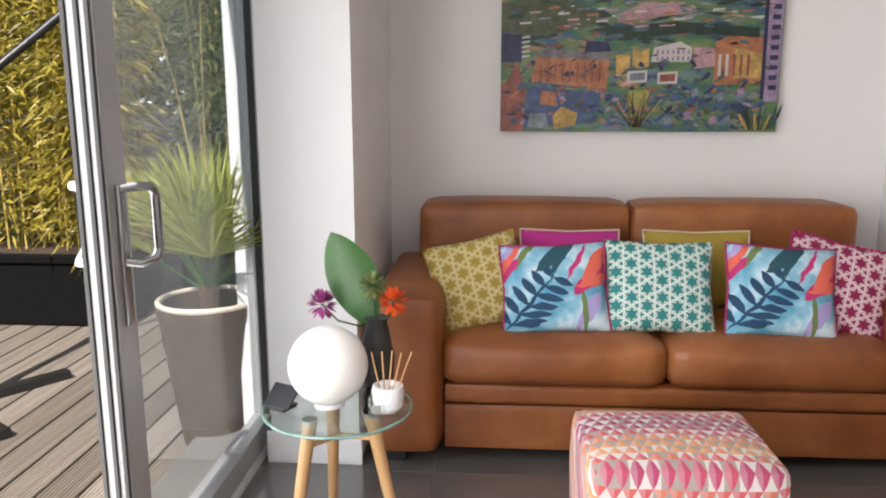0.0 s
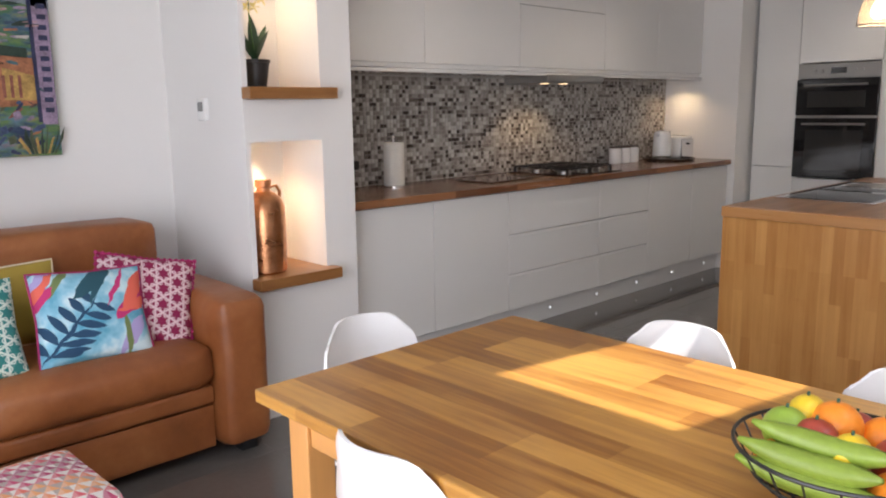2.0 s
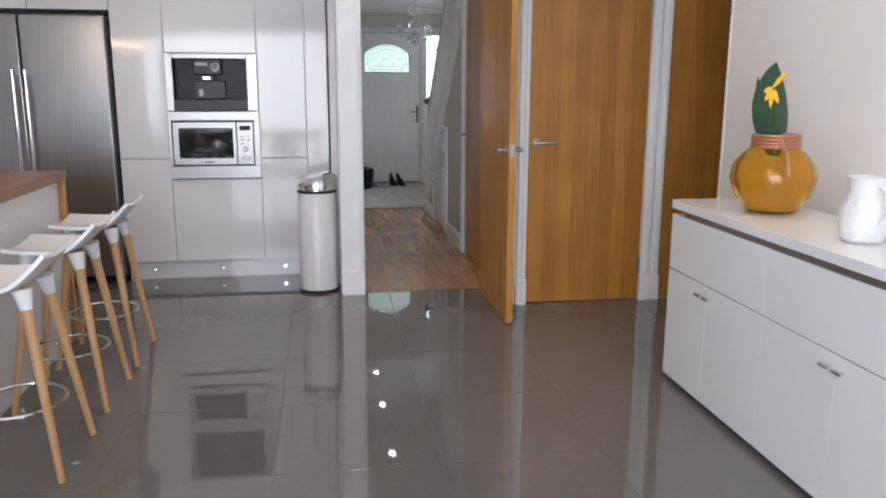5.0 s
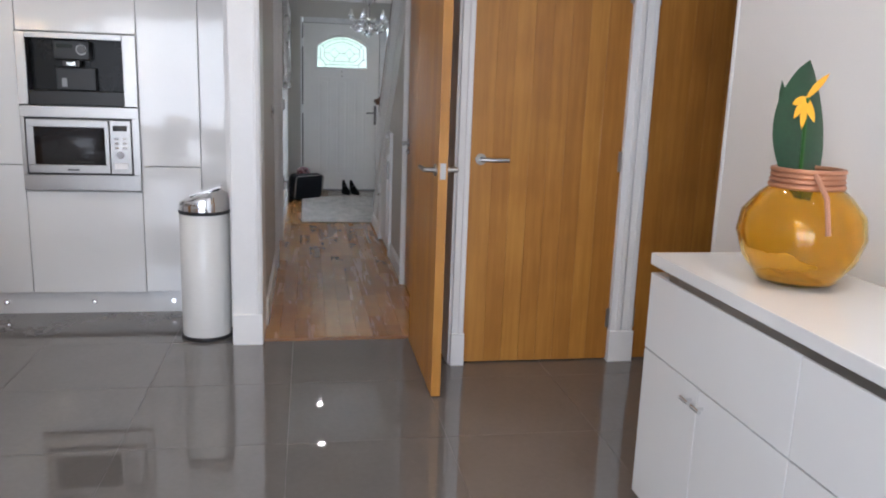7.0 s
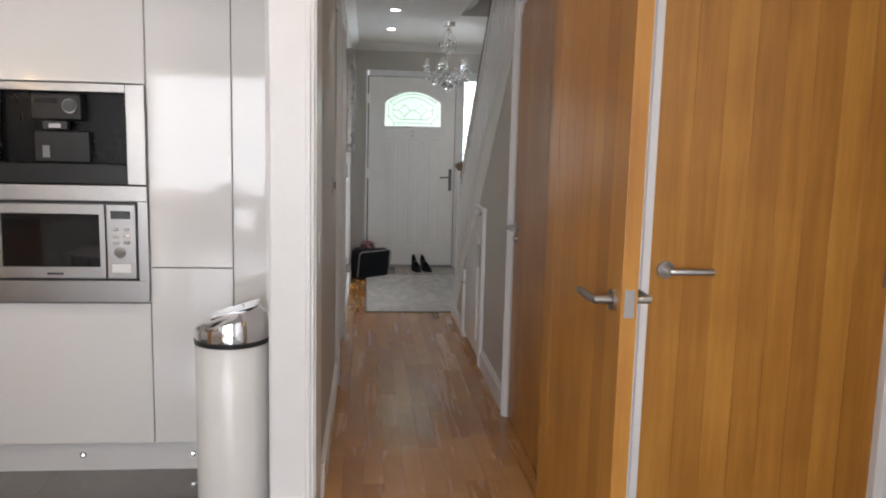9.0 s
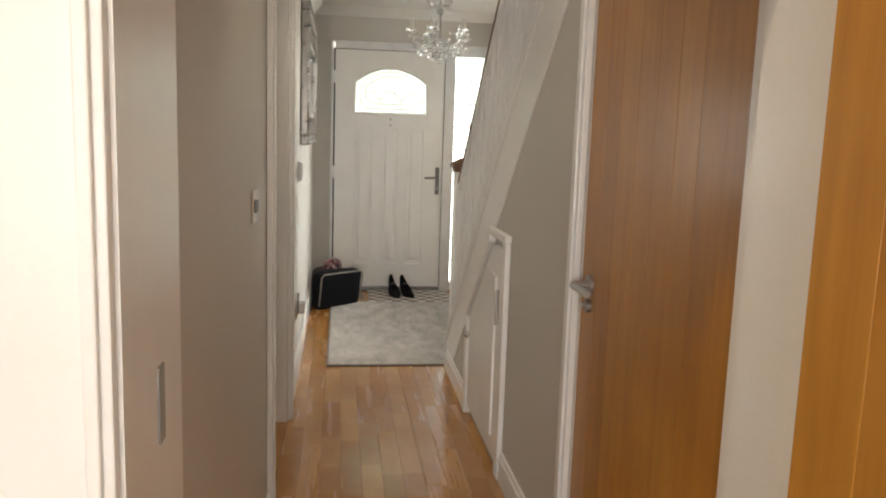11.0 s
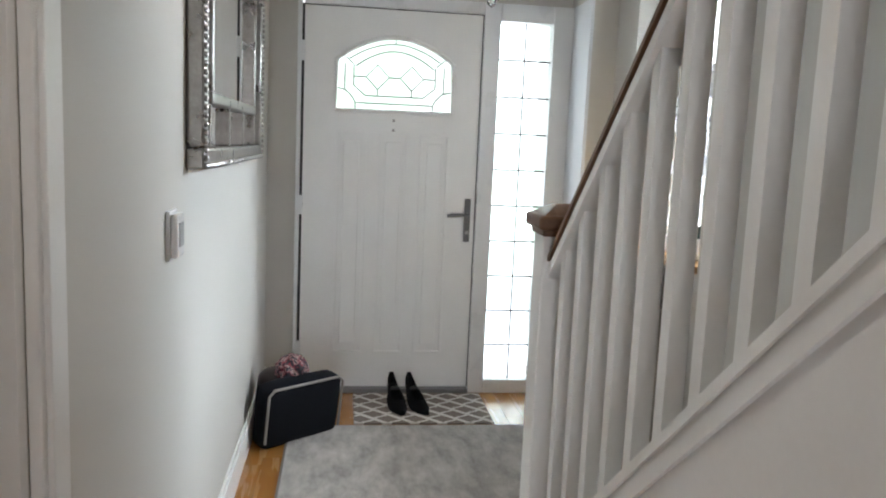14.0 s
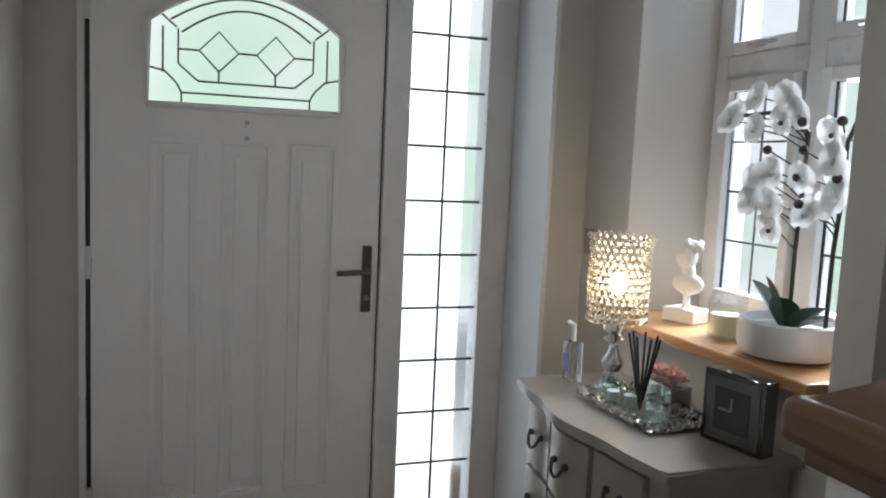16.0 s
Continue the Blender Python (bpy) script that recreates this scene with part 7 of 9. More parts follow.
fpane = part("pane", prism(nb(), [(wy0 - 0.01, wz0 - 0.01)] + [(wy1 + 0.01, wz0 - 0.01)] + [(y, z + 0.01) for y, z in reversed(arc)], "x", 0.024, 0.03), M_FROSTGREEN, fd, "obscured leaded glass")
b = nb()
tube(b, [(-0.004, wy0, wz0)] + [(-0.004, y, z) for y, z in arc] + [(-0.004, wy1, wz0)], 0.013, 6, True)
part("window_bead", b, M_TRIM, fd)


def came(b, pts, r=0.0034):
    tube(b, [(0.018, y, z) for y, z in pts], r, 5)


b = nb()
cy = (wy0 + wy1) / 2
for k, dz in enumerate((-0.032, -0.068)):
    came(b, [(cy + (y - cy) * (0.93 - 0.13 * k), z + dz) for y, z in arc[1:-1]])
came(b, [(cy - 0.028, wz0 + 0.175), (cy + 0.028, wz0 + 0.175)])
came(b, [(cy - 0.15, wz0 + 0.08), (cy + 0.15, wz0 + 0.08)])
came(b, [(cy - 0.20, wz0 + 0.042), (cy + 0.20, wz0 + 0.042)])
came(b, [(cy, wtop - 0.03), (cy, wtop)])
for sgn in (-1, 1):
    c0 = cy + sgn * 0.088
    came(b, [(c0, wz0 + 0.113), (c0 + 0.06, wz0 + 0.175), (c0, wz0 + 0.237), (c0 - 0.06, wz0 + 0.175), (c0, wz0 + 0.113)])
    came(b, [(c0 + sgn * 0.06, wz0 + 0.175), (cy + sgn * 0.21, wz0 + 0.175)])
    came(b, [(cy + sgn * 0.21, wz0 + 0.235), (cy + sgn * 0.21, wz0 + 0.13), (cy + sgn * 0.15, wz0 + 0.08)])
    came(b, [(cy + sgn * 0.255, wz0 + 0.24), (cy + sgn * 0.255, wz0 + 0.10)])
    came(b, [(cy + sgn * 0.3, wz0 + 0.115), (cy + sgn * 0.25, wz0 + 0.105), (cy + sgn * 0.215, wz0 + 0.07), (cy + sgn * 0.20, wz0 + 0.042), (cy + sgn * 0.20, wz0)])
    came(b, [(cy + sgn * 0.215, wz0 + 0.24), (cy + sgn * 0.275, wz0 + 0.29)])
    came(b, [(c0, wz0 + 0.113), (c0, wz0 + 0.08)])
part("leading", b, M_LEAD, fd)
hd = part("door_handle", box(nb(), -0.012, 0.022, 0.80, 0.0, 0.055, 1.03, 0.005), M_GUN, fd, "grey metal lever handle on a long plate")
part("lever", tube(nb(), [(-0.01, 0.038, 0.945), (-0.045, 0.038, 0.945), (-0.05, 0.055, 0.945), (-0.05, 0.15, 0.94)], 0.009, 8), M_GUN, hd)
part("lock", rod(nb(), (-0.018, 0.038, 0.85), (-0.01, 0.038, 0.85), 0.01), M_STEEL, hd)
for z in (1.37, 1.42):
    part("viewer", rod(nb(), (-0.004, cy, z), (0, cy, z), 0.008, n=12), M_STEEL, fd)
for z in (0.2, 0.97, 1.75):
    part("hinge", box(nb(), -0.012, FW - 0.004, z - 0.05, 0.01, FW + 0.016, z + 0.05, 0.004), M_PVC, fd)
b = nb()
box(b, 0.004, -0.006, 0.0, 0.03, -0.0005, FH + 0.006)
box(b, 0.004, FW + 0.0005, 0.0, 0.03, FW + 0.0135, FH + 0.006)
box(b, 0.004, -0.0005, FH + 0.0005, 0.03, FW + 0.0005, FH + 0.006)
part("seal", b, M_RUBBER, fd)
ff = thing("front_door_frame", "white front door frame with leaded sidelight", "door frame", kind="structure", at=(XF - 0.03, 0, 0))
part("jamb", box(nb(), 0, -1.066, 0, 0.08, -1.045, 2.07, 0.004), M_PVC, ff)
part("mullion", box(nb(), -0.01, -2.075, 0.0, 0.08, -1.99, 2.07, 0.004), M_PVC, ff)
part("jamb", box(nb(), -0.01, -2.46, 0, 0.08, -2.355, 2.07, 0.004), M_PVC, ff)
part("head", box(nb(), -0.01, -1.989, 2.01, 0.08, -1.079, 2.07, 0.004), M_PVC, ff)
part("head", box(nb(), -0.01, -2.354, 1.98, 0.08, -2.076, 2.07, 0.004), M_PVC, ff)
part("sill", box(nb(), -0.01, -2.354, 0, 0.08, -2.076, 0.075, 0.004), M_PVC, ff)
part("threshold", box(nb(), -0.02, -1.989, 0, 0.08, -1.079, 0.026, 0.004), plain("grey_threshold", g(0.25), 0.4, 0.5), ff)
sp2 = part("sidelight_pane", box(nb(), 0.03, -2.356, 0.073, 0.036, -2.074, 1.982), M_FROST, ff)
sp2.visible_shadow = False
b = nb()
rod(b, (0.022, -2.215, 0.075), (0.022, -2.215, 1.98), 0.005, n=6)
for k in range(1, 10):
    rod(b, (0.022, -2.354, 0.075 + 0.1905 * k), (0.022, -2.076, 0.075 + 0.1905 * k), 0.005, n=6)
part("leading", b, M_LEAD, ff)
# the reveal's pale blue colour carries the daylight from the sidelight
setting("reveal_sidelight", box(nb(), 11.268, -2.475, 0, XF - 0.045, -2.458, 2.07), plain("daylight_blue_reveal", (0.74, 0.76, 0.79), 0.5, var=0.02), "plastered reveal beside the sidelight, tinted blue-white for daylight", "reveal")
setting("skirting_front_nib", box(nb(), 11.255, -2.60, 0, 11.268, -2.445, 0.13, 0.004), M_TRIM, "white skirting at the front nib", "skirting")
# pale slab added outside so the sidelight's lower panes look bright
setting("pavement_front", box(nb(), 11.75, -5.9, -0.21, 15.4, 3.0, -0.06, 0.01), plain("pale_added_slab", (0.55, 0.54, 0.52), 0.85, var=0.1, scale=2, bump=0.3, dist=0.004), "added pale slab that brightens the foot of the sidelight", "pavement")
# self-lit backdrop sheets stand in for the bright street outside
s = Nodes("glowing_outdoor_backdrop")
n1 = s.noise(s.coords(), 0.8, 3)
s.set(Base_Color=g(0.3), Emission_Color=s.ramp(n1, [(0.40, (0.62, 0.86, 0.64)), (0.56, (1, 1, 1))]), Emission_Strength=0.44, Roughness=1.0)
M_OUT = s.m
bk = setting("backdrop_street", box(nb(), 15.5, -7, -0.2, 15.6, 8, 6), M_OUT, "self-glowing backdrop sheet standing in for the street", "backdrop")
setting("backdrop_side", box(nb(), 9.9, -6.1, -0.2, 15.5, -6.0, 6), M_OUT, "self-glowing backdrop sheet standing in for the side view", "backdrop")

# ---- hall skirting ----
def skirt_y(x0, x1, y, face, z=0.14):
    b = box(nb(), x0, y, 0, x1, y + 0.016 * face, z - 0.02, 0.002)
    box(b, x0, y, z - 0.02, x1, y + 0.010 * face, z, 0.003)
    return setting("skirting_hall", b, M_TRIM, "white moulded hall skirting board", "skirting")


skirt_y(6.1, 7.52, YL - 0.001, -1)
skirt_y(8.60, XF - 0.03, YL - 0.001, -1)
skirt_y(7.05, 7.80, YR + 0.001, 1, 0.12)
skirt_y(8.62, 9.3, YR + 0.013, 1, 0.11)
setting("cornice_hall", prism(nb(), [(YL, ZH - 0.07), (YL - 0.07, ZH), (YL, ZH)], "x", 6.1, XF), M_CEIL, "white coved hall cornice", "cornice")
setting("cornice_front", prism(nb(), [(XF, ZH - 0.07), (XF - 0.07, ZH), (XF, ZH)], "y", -2.4, YL), M_CEIL, "white coved cornice over the front door", "cornice")

# ---- staircase: rail, newel, balusters, treads ----
M_DARKRAIL = wood("dark_stained_rail", (0.12, 0.058, 0.028), (0.22, 0.115, 0.058), 0.2, 3.0, "xy", 0.45, coat=0.1)
YSP = YR - 0.05
def rail_under(x):
    return 1.135 + SL * (9.2 - x)
part("string_cap", prism(nb(), [(9.40, top_edge(9.40)), (9.40, top_edge(9.40) + 0.022), (6.1, top_edge(6.1) + 0.022), (6.1, top_edge(6.1))], "y", YR - 0.085, YR + 0.012), M_TRIM, st)
part("string_bead", prism(nb(), [(9.40, top_edge(9.40) - 0.05), (9.40, top_edge(9.40) - 0.03), (6.1, top_edge(6.1) - 0.03), (6.1, top_edge(6.1) - 0.05)], "y", YR + 0.006, YR + 0.014), M_TRIM, st)
for k in range(26):
    x = 9.245 - 0.118 * k
    b = nb()
    w = 0.0165
    prism(b, [(x - w, top_edge(x - w) + 0.02), (x + w, top_edge(x + w) + 0.02), (x + w, rail_under(x + w)), (x - w, rail_under(x - w))], "y", YSP - w, YSP + w)
    part("baluster", b, M_TRIM, st)
b = prism(nb(), [(9.40, rail_under(9.40)), (9.40, rail_under(9.40) + 0.028), (6.1, rail_under(6.1) + 0.028), (6.1, rail_under(6.1))], "y", YSP - 0.03, YSP + 0.03)
part("rail_base", b, M_TRIM, st)
b = prism(nb(), [(9.40, rail_under(9.40) + 0.029), (9.40, rail_under(9.40) + 0.075), (6.1, rail_under(6.1) + 0.075), (6.1, rail_under(6.1) + 0.029)], "y", YSP - 0.032, YSP + 0.032)
bmesh.ops.bevel(b, geom=list(b.edges), offset=0.012, segments=2, affect="EDGES")
part("handrail", b, M_DARKRAIL, st, "dark stained timber handrail")
NX = 9.375
nw = part("newel_post", box(nb(), NX - 0.045, YSP - 0.045, 0, NX + 0.045, YSP + 0.045, 1.13, 0.004), M_TRIM, st)
b = box(nb(), NX - 0.062, YSP - 0.078, 1.13, NX + 0.062, YSP + 0.05, 1.147, 0.004)
box(b, NX - 0.078, YSP - 0.094, 1.146, NX + 0.078, YSP + 0.064, 1.182, 0.010, 3)
bmesh.ops.create_cone(b, cap_ends=True, segments=4, radius1=0.095, radius2=0.035, depth=0.026, matrix=Matrix.Translation((NX, YSP - 0.015, 1.193)) @ Matrix.Rotation(math.pi / 4, 4, "Z"))
part("newel_cap", b, M_DARKRAIL, nw, "dark stained moulded newel cap")
M_CARPET = plain("grey_stair_carpet", (0.33, 0.31, 0.29), 0.95, var=0.1, fine=300, bump=0.5, dist=0.003)
for k in range(12):
    x1 = 9.38 - 0.225 * k
    z1 = 0.19 * (k + 1)
    part("tread", box(nb(), x1 - 0.25, -2.645, max(0, z1 - 0.19), x1, YR - 0.04, z1, 0.008), M_CARPET, st)

# under-stair cupboard
uc = thing("understairs_cupboard", "white cupboard doors with sloping tops under the stairs", "cupboard", kind="structure")
yy = YR + 0.001
part("post", box(nb(), 7.81, yy, 0, 7.87, yy + 0.022, 0.935, 0.004), M_TRIM, uc)
part("top_rail", box(nb(), 7.80, yy, 0.936, 8.13, yy + 0.028, 0.965, 0.005), M_TRIM, uc)
part("sloped_rail", prism(nb(), [(8.10, 0.934), (8.13, 0.934), (8.64, 0.51), (8.64, 0.455), (8.10, 0.905)], "y", yy, yy + 0.03), M_TRIM, uc)
part("post", box(nb(), 8.56, yy, 0, 8.62, yy + 0.032, 0.47, 0.004), M_TRIM, uc)
d = part("cupboard_door", prism(nb(), [(7.875, 0.05), (8.555, 0.05), (8.555, 0.49), (8.095, 0.88), (8.06, 0.90), (7.875, 0.90)], "y", yy, yy + 0.018), M_TRIM, uc)
part("raised_panel", prism(nb(), [(7.955, 0.13), (8.475, 0.13), (8.475, 0.45), (8.25, 0.65), (8.14, 0.76), (8.05, 0.79), (7.955, 0.78)], "y", yy + 0.018, yy + 0.026), M_TRIM, d)
part("handle", box(nb(), 7.905, yy + 0.018, 0.60, 7.917, yy + 0.032, 0.74, 0.003), M_STEEL, d)
part("knob", ball(nb(), (8.52, yy + 0.035, 0.40), 0.014), M_CHROME, d)
d = part("cupboard_door", prism(nb(), [(8.63, 0.12), (9.0, 0.12), (8.63, 0.43)], "y", yy, yy + 0.016), M_HALLWALL, uc)

# ---- hall fittings ----
def plate(name, label, x, z, w, h, m, extra=None, y=YL - 0.001):
    q = thing(name, label, name.replace("_", " "), at=(x, y, z))
    part("plate", box(nb(), -w / 2, -0.009, -h / 2, w / 2, 0, h / 2, 0.003), m, q)
    return q


q = plate("light_switch", "polished chrome double light switch", 7.06, 1.13, 0.088, 0.088, M_CHROME)
for x in (-0.018, 0.018):
    part("rocker", box(nb(), x - 0.01, -0.014, -0.016, x + 0.01, -0.008, 0.016, 0.002), M_DIMSTEEL, q)
q = plate("wall_thermostat", "white hall thermostat with grey screen", 9.32, 1.11, 0.085, 0.115, M_WHITEPLASTIC)
part("housing", box(nb(), -0.036, -0.026, -0.05, 0.036, -0.009, 0.05, 0.006), M_WHITEPLASTIC, q)
part("screen", box(nb(), -0.022, -0.0275, -0.025, 0.022, -0.026, 0.03), plain("grey_lcd", g(0.2), 0.3), q)
q = plate("socket", "chrome wall socket with a small adaptor", 9.16, 0.38, 0.146, 0.088, M_CHROME)
part("adaptor", box(nb(), 0.0, -0.045, -0.03, 0.06, -0.009, 0.03, 0.005), M_STEEL, q)
part("key", box(nb(), -0.03, -0.02, 0.03, -0.022, -0.009, 0.09, 0.002), M_STEEL, q)
q = plate("door_chime", "small white wall sensor high in the hall", 7.36, 2.06, 0.06, 0.14, M_WHITEPLASTIC)
q = thing("light_switch", "brushed steel light switch near the window", "light switch", at=(11.2, -2.6, 1.12))
part("plate", box(nb(), -0.043, 0, -0.043, 0.043, 0.009, 0.043, 0.003), M_STEEL, q)
part("rocker", box(nb(), -0.01, 0.009, -0.016, 0.01, 0.014, 0.016, 0.002), M_STEEL, q)

# mirror
M_SILVER = plain("antique_silver_frame", (0.30, 0.288, 0.27), 0.28, 0.85, var=0.25, scale=20, bump=0.2)
M_MIRROR = Nodes("mirror_glass").set(Base_Color=g(0.9), Metallic=1.0, Roughness=0.01).m
mi = thing("wall_mirror", "large silver beaded frame mirror with small lower panes", "mirror", at=(9.50, YL - 0.002, 1.25))
MW, MH = 1.36, 0.80
for x0, z0, x1, z1 in ((0, 0, MW, 0.055), (0, MH - 0.055, MW, MH), (0, 0.055, 0.055, MH - 0.055), (MW - 0.055, 0.055, MW, MH - 0.055)):
    part("frame_bar", box(nb(), x0, -0.045, z0, x1, 0, z1, 0.008, 3), M_SILVER, mi)
for x0, z0, x1, z1 in ((0.17, 0.17, MW - 0.17, 0.205), (0.17, MH - 0.205, MW - 0.17, MH - 0.17), (0.17, 0.205, 0.205, MH - 0.205), (MW - 0.205, 0.205, MW - 0.17, MH - 0.205)):
    part("inner_bar", box(nb(), x0, -0.038, z0, x1, -0.002, z1, 0.007, 3), M_SILVER, mi)
part("mirror_pane", box(nb(), 0.055, -0.012, 0.055, MW - 0.055, -0.002, MH - 0.055), M_MIRROR, mi)
for k in range(4):
    x = 0.17 + (MW - 0.34) * k / 3
    for z0, z1 in ((0.055, 0.17), (MH - 0.17, MH - 0.055)):
        part("divider", box(nb(), x - 0.012, -0.034, z0, x + 0.012, -0.003, z1, 0.004), M_SILVER, mi)
b = nb()
n = 60
for k in range(n):
    x = 0.01 + (MW - 0.02) * k / (n - 1)
    for z in (0.01, MH - 0.01):
        ball(b, (x, -0.045, z), 0.009, 8, 5)
for k in range(36):
    z = 0.03 + (MH - 0.06) * k / 35
    for x in (0.01, MW - 0.01):
        ball(b, (x, -0.045, z), 0.009, 8, 5)
part("beading", b, M_SILVER, mi)

# chandelier
M_CRYSTAL = glass("crystal", (1, 1, 1), 0.0, 1.6)
cd = thing("chandelier", "small chrome chandelier hung with crystal drops", "chandelier", at=(9.98, -1.735, 1.77))
part("ceiling_cup", lathe(nb(), [(0.055, ZH - 1.77 - 0.03), (0.06, ZH - 1.77)], 24), M_CHROME, cd)
part("stem", lathe(nb(), [(0.012, 0.12), (0.03, 0.14), (0.012, 0.18), (0.010, 0.30), (0.026, 0.32), (0.01, 0.36), (0.008, ZH - 1.80)], 16), M_CHROME, cd)
for k in range(5):
    a = radians(72 * k + 15)
    c, s_ = math.cos(a), math.sin(a)
    arm = part("arm", tube(nb(), [(0.02 * c, 0.02 * s_, 0.16), (0.08 * c, 0.08 * s_, 0.11), (0.15 * c, 0.15 * s_, 0.14), (0.175 * c, 0.175 * s_, 0.20)], 0.005, 8), M_CHROME, cd)
    part("candle_tube", rod(nb(), (0.175 * c, 0.175 * s_, 0.20), (0.175 * c, 0.175 * s_, 0.27), 0.013, n=12), M_CRYSTAL, arm)
    part("drip_pan", lathe(nb(), [(0.01, 0.195), (0.035, 0.205), (0.035, 0.21)], 16, (0.175 * c, 0.175 * s_, 0)), M_CRYSTAL, arm)
b = nb()
for k in range(15):
    a = 2 * math.pi * k / 15
    for r, z, q_ in ((0.035, 0.05, 0.014), (0.08, 0.085, 0.013), (0.13, 0.07, 0.013), (0.17, 0.10, 0.014), (0.19, 0.17, 0.012), (0.15, 0.15, 0.012), (0.06, 0.36, 0.011), (0.075, 0.40, 0.010)):
        if True:
            bmesh.ops.create_icosphere(b, subdivisions=1, radius=q_, matrix=Matrix.Translation((r * math.cos(a + r * 9), r * math.sin(a + r * 9), z + 0.012 * math.sin(k * 2.3))))
bmesh.ops.create_icosphere(b, subdivisions=1, radius=0.018, matrix=Matrix.Translation((0, 0, 0.018)))
bmesh.ops.create_icosphere(b, subdivisions=1, radius=0.012, matrix=Matrix.Translation((0, 0, 0.06)))
tagged(part("crystal_drop_cluster", b, M_CRYSTAL, cd, smooth=0), kind="stuff")
for k in range(8):
    a = 2 * math.pi * k / 8
    part("chain", tube(nb(), [(0.01 * math.cos(a), 0.01 * math.sin(a), 0.52), (0.06 * math.cos(a), 0.06 * math.sin(a), 0.44), (0.075 * math.cos(a), 0.075 * math.sin(a), 0.36)], 0.002, 5), M_CHROME, cd)

# hall downlights
M_DL = glow("downlight_lens", (1.0, 0.93, 0.82), 25)
for x, pw_ in ((7.0, 2.4), (8.18, 4.2), (9.43, 3.4), (10.47, 1.5)):
    q = thing("downlight", "small recessed chrome ceiling downlight, lit", "downlight", at=(x, -1.27, ZH), group="hall downlights")
    part("bezel", lathe(nb(), [(0.045, -0.004), (0.045, 0.0), (0.032, 0.0), (0.032, -0.005)], 24, cap=False), M_CHROME, q)
    part("lens", lathe(nb(), [(0.03, -0.003), (0.03, -0.001)], 20), M_DL, q)
    lamp("hall_downlight", "SPOT", look((x, -1.27, ZH - 0.02), (x, -1.27, 0)), pw_, (1.0, 0.88, 0.74), 0.03, spot=100, blend=0.9)

# ---- rugs, bag, shoes ----
s = Nodes("silver_grey_rug_pile")
v = s.coords()
n1, n2 = s.noise(s.coords((2.2, 5, 1)), 2.4, 6, 0.65), s.noise(v, 260.0, 2)
s.set(Base_Color=s.ramp(n1, [(0.33, (0.22, 0.203, 0.183)), (0.52, (0.39, 0.365, 0.335)), (0.7, (0.53, 0.505, 0.475))]), Roughness=0.9, Sheen_Weight=0.3)
s.bump(s.math("ADD", n2, n1), 0.5, 0.004)
M_RUG = s.m
rg = thing("hall_rug", "silver grey soft pile rug on the oak floor", "rug", at=(0, 0, 0))
part("rug_field", box(nb(), 9.345, -2.24, 0.0, 11.045, -1.075, 0.012, 0.004), M_RUG, rg)
b = nb()
for x0, y0, x1, y1 in ((9.335, -2.25, 9.345, -1.065), (11.045, -2.25, 11.055, -1.065), (9.345, -2.25, 11.045, -2.24), (9.345, -1.075, 11.045, -1.065)):
    box(b, x0, y0, 0, x1, y1, 0.009, 0.002)
part("binding", b, plain("rug_binding", (0.2, 0.18, 0.16), 0.9), rg)
s = Nodes("trellis_mat")
c = s.t.nodes.new("ShaderNodeTexCoord")
sp3 = s.add("SeparateXYZ", Vector=c.outputs["Object"])
a1 = s.math("MULTIPLY", s.math("ADD", sp3.outputs[0], sp3.outputs[1]), 7.5)
a2 = s.math("MULTIPLY", s.math("SUBTRACT", sp3.outputs[0], sp3.outputs[1]), 7.5)
wob = s.math("MULTIPLY", s.math("SINE", s.math("MULTIPLY", a2, 6.283)), 0.06)
l1 = s.math("LESS_THAN", s.math("ABSOLUTE", s.math("SUBTRACT", s.math("FRACT", s.math("ADD", a1, wob)), 0.5)), 0.085)
l2 = s.math("LESS_THAN", s.math("ABSOLUTE", s.math("SUBTRACT", s.math("FRACT", s.math("ADD", a2, wob)), 0.5)), 0.085)
s.set(Base_Color=s.mix(s.math("MAXIMUM", l1, l2), s.mix(s.noise(c.outputs["Object"], 200.0, 2), (0.16, 0.13, 0.11), (0.26, 0.215, 0.185)), (0.66, 0.63, 0.58)), Roughness=0.95)
s.bump(s.noise(c.outputs["Object"], 300.0, 2), 0.5, 0.003)
solid("door_mat", box(nb(), 11.08, -2.05, 0.0, 11.53, -1.37, 0.010, 0.003), s.m, "brown and cream trellis patterned door mat", "mat")
M_SUEDE = plain("black_suede", (0.004, 0.004, 0.005), 0.85, var=0.2, Specular_IOR_Level=0.2)


